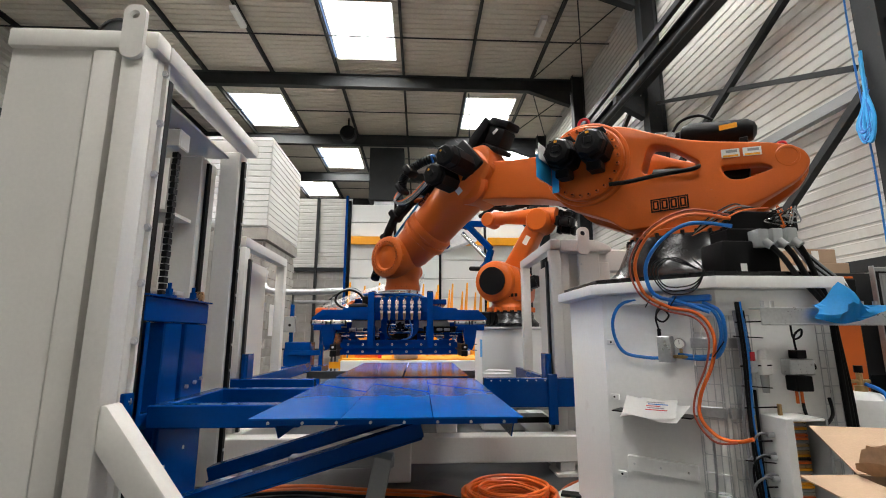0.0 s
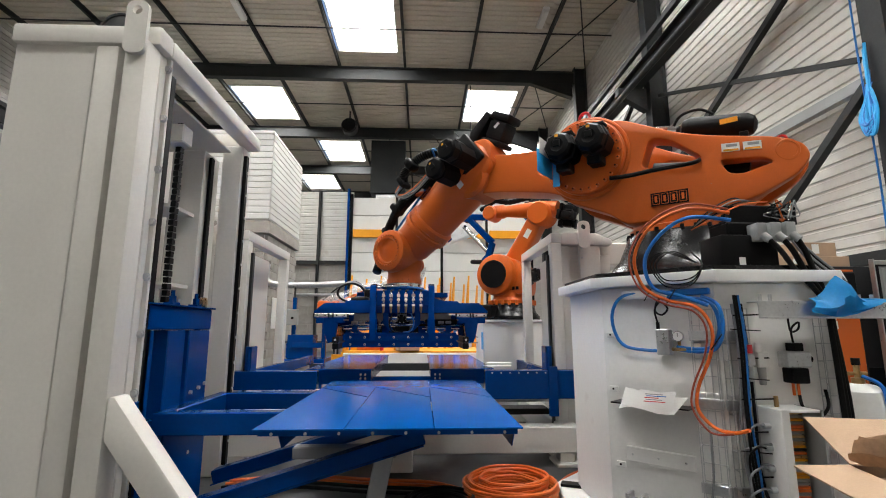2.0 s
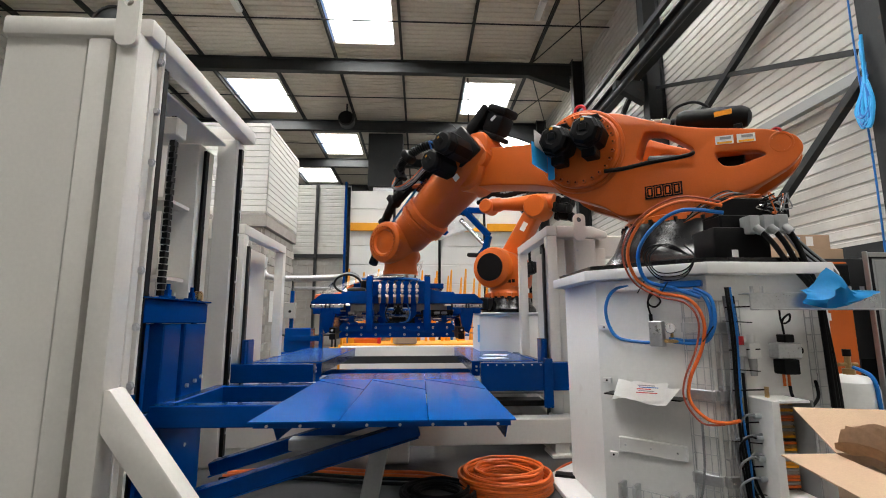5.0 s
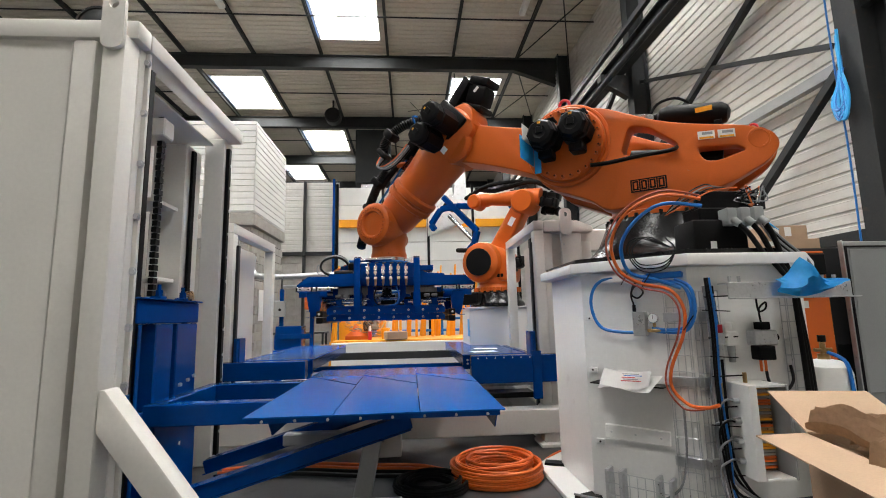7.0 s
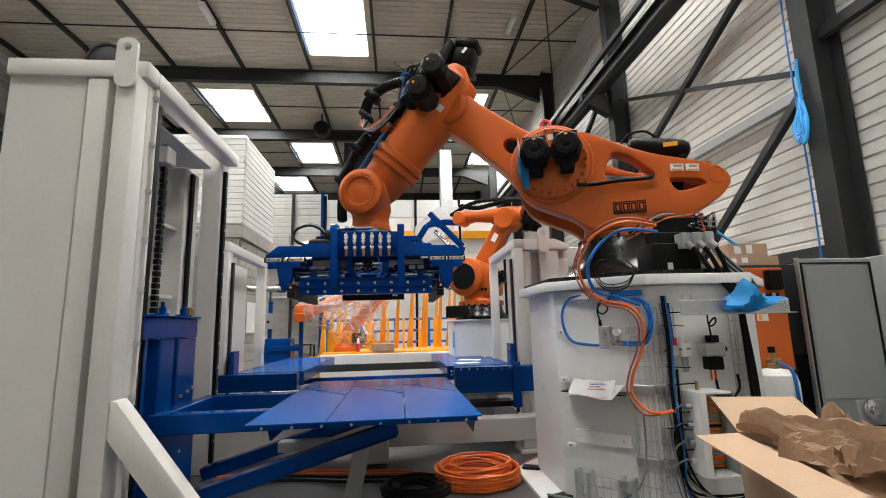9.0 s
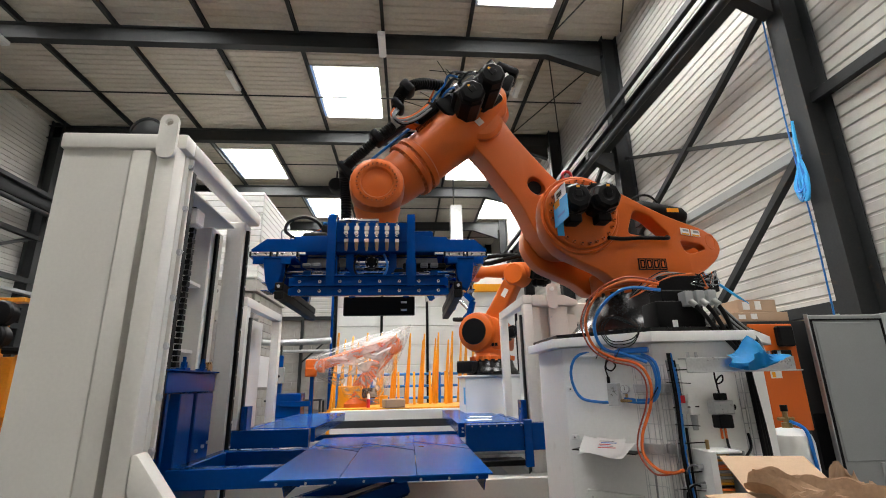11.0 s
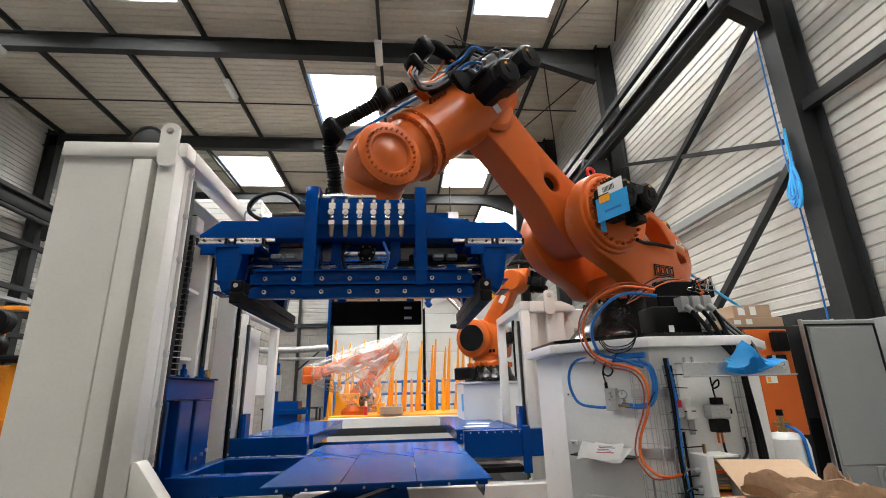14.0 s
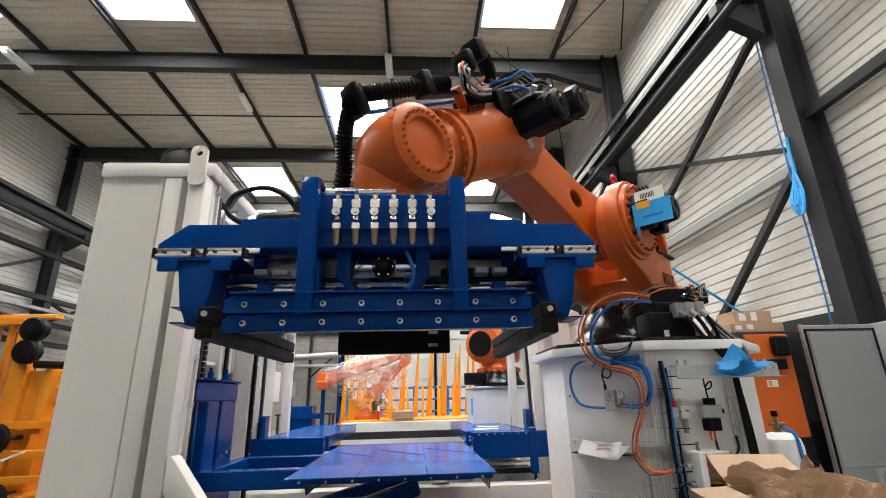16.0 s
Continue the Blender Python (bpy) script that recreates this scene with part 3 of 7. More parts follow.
def thing_part_table(t, x0, x1, y0, y1, z):
    """Three slanted sheets side by side, with a folded skirt in front."""
    n, w = 3, (x1 - x0)
    cut = 0.32
    sheets = []
    for i in range(3):
        a, b = x0 + w * i / 3 + 0.0025, x0 + w * (i + 1) / 3 - 0.0025
        ys = y0 + 0.004 * i
        ya, yb = y1 - 0.56 + 0.01 * i, y1 - 1.15 - 0.02 * i
        q = B()
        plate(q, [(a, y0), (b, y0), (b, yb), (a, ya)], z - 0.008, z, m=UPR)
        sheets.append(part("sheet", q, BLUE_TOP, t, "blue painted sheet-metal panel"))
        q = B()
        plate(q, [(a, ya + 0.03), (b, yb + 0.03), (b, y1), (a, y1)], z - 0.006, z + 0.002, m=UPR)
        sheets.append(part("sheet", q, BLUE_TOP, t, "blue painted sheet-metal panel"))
    part("skirt", bx(x0 + 0.03, x1 - 0.03, y0 + 0.01, y0 + 0.018, z - 0.035, z - 0.009), BLUE, t)
    for x in (x0 + 0.13, x1 - 0.04):
        part("rib", plate(B(), [(y0 + 0.02, z - 0.01), (y1 - 0.02, z - 0.01), (y1 - 0.02, z - 0.12), (y0 + 0.12, z - 0.12)], x - 0.006, x, m=Matrix(((0, 1, 0, 0), (1, 0, 0, 0), (0, 0, 1, 0), (0, 0, 0, 1)))), BLUE, t)
    for k in range(8):
        xx = x0 + 0.1 + k * (w - 0.2) / 7
        part("rivet", cyl(B(), (xx, y0 + 0.004, z - 0.024), (xx, y0 + 0.012, z - 0.024), 0.008, seg=8), GALV, t)
    part("cross_member", bx(x0 + 0.2, x1 - 0.1, y0 + 0.5, y0 + 0.58, z - 0.115, z - 0.01), BLUE, t)
    part("cross_member", bx(x0 + 0.2, x1 - 0.1, y1 - 0.6, y1 - 0.52, z - 0.115, z - 0.01), BLUE, t)


LIFT = lift_carriage()


def small_tower(name, sx, m, label):
    """A lower white tower; local x points to its open side."""
    t = thing("lift_tower", label, "lift tower", m)
    part("post", bx(-0.055, 0.055, -0.08, 0.05, 0, 2.22, 0.008, 2), WHITE, t)
    part("post", bx(-0.055, 0.055, 1.34, 1.46, 0, 2.22, 0.008, 2), WHITE, t)
    part("back_post", bx(-0.55 * sx - 0.07, -0.55 * sx + 0.07, 0, 0.14, 0, 2.1, 0.015, 2), WHITE, t)
    part("head", bx(-0.055, 0.055, -0.08, 1.46, 2.223, 2.33, 0.008, 2), WHITE, t)
    part("inner_web", bx(*sorted((-0.2 * sx, -0.18 * sx)), 0.15, 1.34, 0.0, 2.19), WHITE, t)
    hd = B()
    plate(hd, rounded([(-0.62 * sx, 2.2), (-0.058 * sx, 2.2), (-0.058 * sx, 2.33), (-0.45 * sx, 2.33), (-0.62 * sx, 2.26)][::1 if sx > 0 else -1], 0.02), -0.08, 0.12, bevel=0.01)
    part("head_bracket", hd, WHITE, t)
    a, b = sorted((-0.46 * sx, -0.06 * sx))
    part("web_panel", bx(a, b, 0.02, 0.05, 0.1, 2.19), WHITE, t)
    a, b = sorted((-0.15 * sx, -0.06 * sx))
    part("channel", bx(a, b, -0.05, 0.015, 0.0, 2.19, 0.006), WHITE, t)
    part("front_panel", bx(*sorted((-0.48 * sx, -0.25 * sx)), -0.07, -0.03, 0.0, 2.19, 0.008), WHITE, t)
    part("tower_foot", bx(*sorted((-0.6 * sx, 0.1 * sx)), -0.14, 0.2, 0.0, 0.03, 0.004), WHITE, t)
    for k in range(9):
        part("screw", cyl(B(), (-0.28 * sx, -0.07, 0.3 + 0.22 * k), (-0.28 * sx, -0.078, 0.3 + 0.22 * k), 0.011, seg=8), GALV, t)
    part("lifting_lug", lug(B(), -0.3 * sx, -0.12, 2.16, 0.13, 0.3), WHITE, t)
    a, b = sorted((0.058 * sx, 0.085 * sx))
    part("guide_rail", bx(a, b, 0.0, 0.05, 0.2, 2.1), STEEL, t)
    for k in range(6):
        part("bolt", bolt(B(), (-0.12 * sx, -0.02, 0.4 + 0.33 * k), (0, -1, 0)), GALV, t)
    part("slide_plate", bx(*sorted((0.087 * sx, 0.15 * sx)), -0.05, 0.12, 0.72, 1.12, 0.005), BLUE, t, "blue slide plate")
    part("rod", cyl(B(), (0.14 * sx, -0.1, 0.85), (0.14 * sx, -0.1, 1.1), 0.016, seg=10), BLUE, t)
    return t


small_tower("west", 1, pose(-1.75, 5.05, 0), "low white steel lift tower beside the blue tables")
small_tower("east", -1, pose(1.58, 5.05, 0), "low white steel lift tower next to the robot pedestal")
solid("tower_tie", bx(1.9, 3.4, 5.1, 5.25, 2.0, 2.25, 0.015), WHITE, "white painted steel tie beam of the tower", "beam", "structure")


def base_frame():
    t = thing("base_frame", "light grey welded base frame with feet and drive", "base frame")
    part("rail", bx(-1.9, 1.95, 4.75, 4.95, 0.12, 0.36, 0.01), WHITE, t)
    part("rail", bx(-1.9, 1.95, 7.6, 7.8, 0.12, 0.36, 0.01), WHITE, t)
    for x in (-1.7, 1.6):
        part("side_rail", bx(x - 0.1, x + 0.1, 4.953, 7.597, 0.12, 0.36, 0.01), WHITE, t)
    for x in (-1.6, -0.1, 1.55):
        part("foot", bx(x - 0.12, x + 0.12, 4.7, 5.0, 0, 0.03, 0.004), WHITE, t)
        part("foot_post", bx(x - 0.07, x + 0.07, 4.77, 4.93, 0.033, 0.118, 0.004), WHITE, t)
    part("pedestal", bx(-0.16, 0.06, 4.5, 4.74, 0.03, 0.5, 0.01), WHITE, t)
    part("drive_block", bx(-0.18, 0.1, 4.45, 4.75, 0.505, 0.6, 0.01), GALV, t)
    part("drive_block", bx(0.3, 0.5, 4.9, 5.1, 0.365, 0.55, 0.01), WHITE, t)
    part("guide_rod", cyl(B(), (-1.7, 5.6, 0.5), (1.7, 5.6, 0.5), 0.03, seg=12), GALV, t)
    part("guide_rod", cyl(B(), (-1.7, 6.2, 0.5), (1.7, 6.2, 0.5), 0.03, seg=12), GALV, t)
    part("chain_tray", bx(0.5, 1.5, 5.2, 5.45, 0.4, 0.46, 0.005), BLACK, t)
    return t


base_frame()
st = thing("floor_stand", "white steel floor stand with a lifting eye", "stand")
# post and beam are coloured grey for the shade on the white steel
part("post", beam(B(), (-0.2, 3.38, 0.027), (-0.1, 3.38, 0.52), 0.12, 0.12, 0.008, (0, 1, 0)), GREYP, st, "white steel post, its shade coloured grey")
part("beam", bx(-0.75, -0.04, 3.47, 3.57, 0.42, 0.5, 0.008), GREYP, st)
part("foot", bx(-0.3, 0.08, 3.2, 3.56, 0, 0.026, 0.004), WHITE, st)
part("eye", lug(B(), -0.2, 3.05, 0.0, 0.14, 0.2), WHITE, st)


def cross_table(x0, x1, label, side):
    """A far table half that slides sideways."""
    t = thing("sliding_table", label, "sliding table")
    y0, y1, z = 4.95, 7.9, 0.875
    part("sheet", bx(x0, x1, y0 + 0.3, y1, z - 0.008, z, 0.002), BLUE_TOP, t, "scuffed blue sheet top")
    part("front_beam", bx(x0 + 0.01, x1 - 0.01, y0 + 0.3, y0 + 0.36, z - 0.16, z - 0.011, 0.004), BLUE, t)
    part("inner_rail", bx(*((x1 - 0.06, x1 - 0.012) if side < 0 else (x0 + 0.012, x0 + 0.06)), y0 + 0.363, y1, z - 0.13, z - 0.011, 0.004), BLUE, t)
    part("outer_rail", bx(*((x0 + 0.012, x0 + 0.06) if side < 0 else (x1 - 0.06, x1 - 0.012)), y0 + 0.363, y1, z - 0.13, z - 0.011, 0.004), BLUE, t)
    for k in range(4):
        xx = (x1 - 0.12 if side < 0 else x0 + 0.06) + 0.05 * (k % 2)
        part("bolt", bolt(B(), (xx, y0 + 0.3, z - 0.06 - 0.04 * (k // 2)), (0, -1, 0), 0.012), GALV, t)
    return t


TABLE_W = cross_table(-1.6, -0.9, "blue sliding sheet-metal table half", -1)
TABLE_E = cross_table(0.72, 1.42, "blue sliding table half with loose papers on it", 1)
cf = thing("cross_frame", "blue steel cross frame carrying the sliding tables", "frame")
part("front_beam", bx(-1.9, -0.9, 4.84, 4.965, 0.71, 0.888, 0.006), BLUE, cf)
fb = part("front_beam", bx(0.77, 1.95, 4.84, 4.965, 0.61, 0.888, 0.006), BLUE, cf)
for k in range(7):
    part("screw", cyl(B(), (0.84 + 0.09 * k, 4.84, 0.865), (0.84 + 0.09 * k, 4.832, 0.865), 0.007, seg=8), GALV, fb)
part("front_plate", bx(1.4, 1.49, 4.79, 4.838, 0.45, 0.93, 0.006), BLUE, cf)
part("cross_bar", bx(-1.75, 1.8, 5.8, 5.88, 0.5, 0.58, 0.006), BLUE, cf)
part("cross_bar", bx(-1.75, 1.8, 7.4, 7.48, 0.5, 0.58, 0.006), BLUE, cf)
part("long_bar", bx(-1.75, -1.68, 5.13, 8.2, 0.72, 0.86, 0.006), BLUE, cf)
part("long_bar", bx(1.5, 1.57, 5.13, 8.2, 0.72, 0.86, 0.006), BLUE, cf)
part("back_beam", bx(-1.75, 1.8, 8.2, 8.3, 0.6, 0.72, 0.006), STEEL, cf, "dark steel back beam")
part("centre_bar", bx(-0.8, 0.62, 5.02, 5.1, 0.7, 0.74, 0.006), BLUE, cf)


# ---- robot pedestal ----
RX, RY, RZ = 2.322, 3.773, 1.658
OFF, ARM, FORE = 0.656, 1.424, 1.265
PX, PY = 2.274, 3.693


def octagon(a):
    return [(a / math.cos(math.pi / 8) * math.cos(math.pi / 8 + k * math.pi / 4), a / math.cos(math.pi / 8) * math.sin(math.pi / 8 + k * math.pi / 4)) for k in range(8)]


ped = thing("robot_pedestal", "white painted octagonal steel robot pedestal with fittings", "pedestal", pose(PX, PY, 0))
part("body", plate(B(), octagon(0.86), 0.04, 1.58, bevel=0.01, m=UPR), PEDW, ped)
part("top_plate", plate(B(), octagon(0.95), 1.583, RZ - 0.004, bevel=0.006, m=UPR), PEDW, ped)
part("base_slab", plate(B(), octagon(0.9), RZ - 0.003, RZ + 0.031, bevel=0.004, m=UPR), BASEBLACK, ped, "black steel adapter slab")
part("base_plate", plate(B(), octagon(1.05), 0, 0.038, bevel=0.006, m=UPR), PEDW, ped)
for k in range(8):
    a = math.pi / 8 + k * math.pi / 4
    part("anchor", bx(-0.09, 0.09, -0.05, 0.05, 0.039, 0.06, 0.004), BLACK, ped, "black anchor pad", pose(0.98 * math.cos(a), 0.98 * math.sin(a), 0, 0, 0, math.degrees(a)))


# ---- robots ----
def bolts(name, parent, centre, axis, r, n, size=0.014, h=0.02, mat=None):
    """A circle of bolts, each a piece on shared mesh data."""
    m, _ = frame_to(centre, Vector(centre) + Vector(axis))
    data = finish(name, cyl(B(), (0, 0, 0), (0, 0, h), size, seg=6), mat or ORANGE)
    for k in range(n):
        shared(name, data, parent, m @ Matrix.Rotation(k * math.tau / n, 4, "Z") @ Matrix.Translation((r, 0, 0)))


def motor(bm, p, d, r=0.11, h=0.34):
    """A servo motor: square flange, finned body, end cap."""
    m, _ = frame_to(p, Vector(p) + Vector(d))
    box(bm, -r, r, -r, r, 0, 0.06, 0.02, 2, m)
    box(bm, -r * 0.86, r * 0.86, -r * 0.86, r * 0.86, 0.06, h * 0.75, 0.035, 2, m)
    box(bm, -r * 0.95, r * 0.95, -r * 0.95, r * 0.95, h * 0.75, h, 0.03, 2, m)
    box(bm, -r * 0.4, r * 0.4, r * 0.8, r * 1.25, h * 0.35, h * 0.8, 0.015, 1, m)
    return bm


def plain_marks(parent, m, n=4, w=0.05, h=0.07, gap=0.012, dark=BLACK, light=ORANGE):
    """A dark name plate with plain light blocks in place of letters."""
    tot = n * (w + gap) + gap
    p = part("name_plate", bx(-tot / 2, tot / 2, -0.004, 0.0, -h * 0.7, h * 0.7), dark, parent, "dark plate with plain orange blocks", m)
    for i in range(n):
        x = -tot / 2 + gap + i * (w + gap)
        cell = part("cell", bx(x, x + w, -0.0065, -0.0045, -h * 0.55, h * 0.55), light, p)
        part("cell_field", bx(x + 0.004, x + w - 0.004, -0.0085, -0.007, -h * 0.5, h * 0.5), dark, cell)
        part("mark", bx(x + w * 0.32, x + w * 0.68, -0.0105, -0.009, -h * 0.32, h * 0.32), light, cell)


def flank(x):
    """Half width of the slewing body: broad at the shoulder, narrowing to the tail."""
    marks = ((-0.9, 0.13), (-0.73, 0.19), (-0.6, 0.25), (-0.36, 0.33), (-0.1, 0.405), (0.15, 0.42), (0.5, 0.4), (1.1, 0.4))
    for (x0, w0), (x1, w1) in zip(marks, marks[1:]):
        if x <= x1:
            return w0 + (w1 - w0) * max(0.0, x - x0) / (x1 - x0)
    return marks[-1][1]


def big_robot(m, label):
    """The heavy six-axis robot. Local +x is the reach, +y the side with the motors."""
    t = thing("industrial_robot", label, "robot", m)
    base = B()
    turned(base, (0, 0, 0), (0, 0, 1), [(0, 0.78), (0.035, 0.78), (0.05, 0.7), (0.1, 0.62), (0.2, 0.53), (0.34, 0.47), (0.38, 0.455), (0.4, 0.45)], 48)
    b = part("base", base, BASEBLACK, t, "black cast robot base")
    bolts("flange_bolt", b, (0, 0, 0.035), (0, 0, 1), 0.705, 16, 0.02, 0.025, GALV)
    # slewing body
    body = B()
    turned(body, (0, 0, 0.4), (0, 0, 1), [(0, 0.43), (0.05, 0.43), (0.06, 0.4), (0.12, 0.395), (0.24, 0.4)], 40)
    outline = rounded([(1.0, 1.1), (0.92, 1.32), (0.66, 1.44), (0.36, 1.39), (0.05, 1.22), (-0.1, 1.15), (-0.3, 1.1), (-0.5, 1.07), (-0.7, 1.04), (-0.84, 0.98), (-0.88, 0.88), (-0.8, 0.76), (-0.58, 0.62), (-0.4, 0.55), (-0.38, 0.48), (0.38, 0.48), (0.48, 0.58), (0.88, 0.76), (1.0, 0.95)], 0.12, 4)
    win = rounded([(0.22, 0.93), (0.14, 1.16), (0.0, 1.12), (-0.2, 0.95), (-0.2, 0.9), (0.05, 0.88)], 0.05, 3)
    slot = rounded([(-0.32, 0.9), (-0.6, 0.89), (-0.66, 0.85), (-0.46, 0.78), (-0.37, 0.79)], 0.04, 3)
    plate(body, outline, 0.21, 0.4, (win, slot), 0.04, 3)
    plate(body, outline, -0.4, -0.21, (win, slot), 0.04, 3)
    core = rounded([(0.2, 0.6), (-0.02, 0.76), (-0.3, 0.76), (-0.72, 0.79), (-0.52, 0.64), (-0.34, 0.5), (0.3, 0.5)], 0.05, 3)
    plate(body, core, -0.22, 0.22)
    plate(body, rounded([(-0.3, 0.95), (-0.72, 0.93), (-0.68, 1.0), (-0.32, 1.07)], 0.03), -0.21, 0.21)
    for v in body.verts:
        v.co.y *= flank(v.co.x) / 0.4 if v.co.z > 0.5 else 1.0
    c = part("carousel", body, ORANGE, t, "orange cast slewing body with cut-out windows")
    boss = B()
    turned(boss, (OFF, 0.3, 1.1), (OFF, 1, 1.1), [(0, 0.37), (0.12, 0.37), (0.13, 0.365), (0.135, 0.35), (0.13, 0.345), (0.13, 0.335), (0.165, 0.33), (0.175, 0.32), (0.178, 0.2)], 48)
    part("gear_cover", boss, ORANGE, c)
    bolts("cover_bolt", c, (OFF, 0.474, 1.1), (0, 1, 0), 0.292, 26, 0.0155, 0.03)
    bolts("bolt_socket", c, (OFF, 0.5041, 1.1), (0, 1, 0), 0.292, 26, 0.008, 0.001, BLACK)
    bolts("ring_bolt", c, (0, 0, 0.38), (0, 0, 1), 0.442, 30, 0.016, 0.045, BLACK)
    for x, z in ((OFF + 0.135, 1.15), (OFF - 0.13, 1.165)):
        mo = B()
        turned(mo, (x, 0.47, z), (x, 1, z), [(0, 0.13), (0.05, 0.13), (0.06, 0.138), (0.18, 0.138), (0.19, 0.125), (0.25, 0.122), (0.275, 0.1), (0.28, 0.06), (0.275, 0.05), (0.275, 0.03)], 8)
        box(mo, x - 0.06, x + 0.06, 0.5, 0.64, z - 0.2, z - 0.12, 0.012)
        box(mo, x - 0.03, x + 0.03, 0.745, 0.757, z - 0.015, z + 0.045, 0.004)
        for k in range(4):
            box(mo, x - 0.1, x + 0.1, 0.55 + 0.03 * k, 0.56 + 0.03 * k, z + 0.12, z + 0.142, 0.003)
        mt = part("motor", mo, BLACK, c, "black servo motor")
        part("warning_mark", bx(x - 0.014, x + 0.014, 0.747, 0.7495, z + 0.07, z + 0.09), YELLOW, mt)
    part("sticker", bx(OFF - 0.1, OFF + 0.02, 0.4785, 0.48, 1.31, 1.36), LABELW, c)
    eye = B()
    hose(eye, [(0.69 + 0.045 * math.cos(k * math.tau / 12), 0.3, 1.53 + 0.045 * math.sin(k * math.tau / 12)) for k in range(12)], 0.014, 2, 8, closed=True)
    cyl(eye, (0.69, 0.3, 1.42), (0.69, 0.3, 1.49), 0.03, seg=10)
    part("lifting_eye", eye, RED, c, "red lifting eye")
    eye = B()
    hose(eye, [(-0.72 + 0.03 * math.cos(k * math.tau / 12), 0.06, 1.06 + 0.03 * math.sin(k * math.tau / 12)) for k in range(12)], 0.01, 2, 8, closed=True)
    part("lifting_eye", eye, RED, c, "red lifting eye")
    acc = B()
    turned(acc, (-0.02, 0.1, 1.3), (-0.6, 0.1, 1.2), [(0, 0.03), (0.03, 0.04), (0.05, 0.075), (0.1, 0.095), (0.5, 0.095), (0.55, 0.07), (0.57, 0.03)], 20)
    part("accumulator", acc, BLACK, c, "black hydraulic accumulator bottle")
    part("accumulator_label", bx(-0.46, -0.34, 0.19, 0.198, 1.23, 1.27), YELLOW, c)
    br = B()
    hose(br, [(0.02, 0.12, 1.29), (-0.06, 0.14, 1.4), (-0.2, 0.14, 1.42), (-0.3, 0.12, 1.36)], 0.012, 5, 8)
    part("pipe", br, BLACK, c)
    part("bracket", bx(-0.52, -0.46, 0.0, 0.2, 1.05, 1.14, 0.006), BLACK, c)
    part("bracket", bx(-0.16, -0.1, 0.0, 0.2, 1.12, 1.2, 0.006), BLACK, c)
    part("pressure_gauge", cyl(B(), (0.0, 0.2, 1.26), (0.0, 0.23, 1.26), 0.035, seg=18), CHROME, c)
    part("coupling", cyl(B(), (0.02, 0.16, 1.31), (0.13, 0.16, 1.33), 0.018, seg=10), CHROME, c)
    cyl2 = B()
    cyl(cyl2, (0.2, 0, 1.0), (-0.5, 0, 0.88), 0.08, seg=16)
    part("counterbalance", cyl2, BLACK, c, "dark counterbalance cylinder")
    slope = math.degrees(math.atan2(flank(-0.4) - flank(-0.6), 0.2))
    tail = Matrix.Translation((-0.74, flank(-0.74) - 0.01, 0.935)) @ Matrix.Rotation(radians(22), 4, "Z")
    part("boss_ring", turned(B(), (0, -0.02, 0), (0, 1, 0), [(0, 0.085), (0.03, 0.085), (0.036, 0.078), (0.036, 0.064), (0.022, 0.06), (0.022, 0.02)], 28), ORANGE, c, "", tail)
    for x in (-0.4, -0.535):
        side = Matrix.Translation((x, flank(x) + 0.004, 0.985)) @ Matrix.Rotation(radians(slope), 4, "Z")
        part("sticker", bx(-0.06, 0.06, 0, 0.003, -0.03, 0.035), LABELW, c, "white warning sticker", side)
        part("sticker_mark", bx(-0.05, 0.05, 0.0032, 0.005, -0.027, -0.012), YELLOW, c, "", side)
        part("sticker_mark", bx(-0.045, 0.03, 0.0032, 0.005, 0.005, 0.025), GREYP, c, "", side)
    part("sticker", bx(-0.04, 0.04, 0, 0.003, -0.06, 0.06), GREYP, c, "grey data label", Matrix.Translation((-0.29, flank(-0.29) + 0.004, 0.66)) @ Matrix.Rotation(radians(slope), 4, "Z"))
    plain_marks(c, pose(0.028, flank(0.03) + 0.003, 0.645, 0, 0, 180), 4, 0.052, 0.075)
    cable = B()
    hose(cable, [(0.45, 0.5, 0.86), (0.3, 0.46, 0.865), (0.1, 0.445, 0.88), (-0.14, 0.43, 0.885), (-0.2, 0.34, 0.93)], 0.018)
    part("cable", cable, BLACK, c)
    tag = B()
    box(tag, 0.86, 0.92, 0.53, 0.534, 0.86, 1.12, 0, 1, Matrix.Translation((0, 0, 0)))
    part("warning_tag", tag, CYAN, c, "blue paper tag")
    part("warning_tag", bx(0.921, 0.926, 0.55, 0.79, 1.1, 1.24), LABELW, c, "white barcode label")
    for k in range(9):
        part("text_bar", bx(0.9262, 0.928, 0.6 + 0.013 * k, 0.607 + 0.013 * k, 1.165, 1.21), BLACK, c)
    part("warning_tag", bx(0.928, 0.933, 0.52, 0.83, 0.93, 1.13), CYAN, c, "blue paper tag")
    part("text_bar", bx(0.9335, 0.935, 0.6, 0.76, 0.99, 1.01), HOSE_B, c)
    part("warning_tag", bx(0.936, 0.939, 0.56, 0.67, 1.08, 1.14), YELLOW, c, "small yellow label")

    # upper arm
    HOLE = 0.49
    link = B()
    outline = rounded([(-0.24, -0.18), (-0.1, -0.3), (0.12, -0.3), (0.45, -0.22), (1.0, -0.2), (1.3, -0.22), (1.52, -0.18), (1.6, 0.0), (1.52, 0.18), (1.3, 0.22), (1.0, 0.2), (0.45, 0.22), (0.12, 0.3), (-0.1, 0.3), (-0.24, 0.18), (-0.3, 0)], 0.14, 4)
    plate(link, outline, -0.2, 0.12, (circle(HOLE, 0.02, 0.1, 20, 0.072),), 0.07, 5)
    arm = part("upper_arm", link, ORANGE, t, "orange cast upper arm with a round hole")
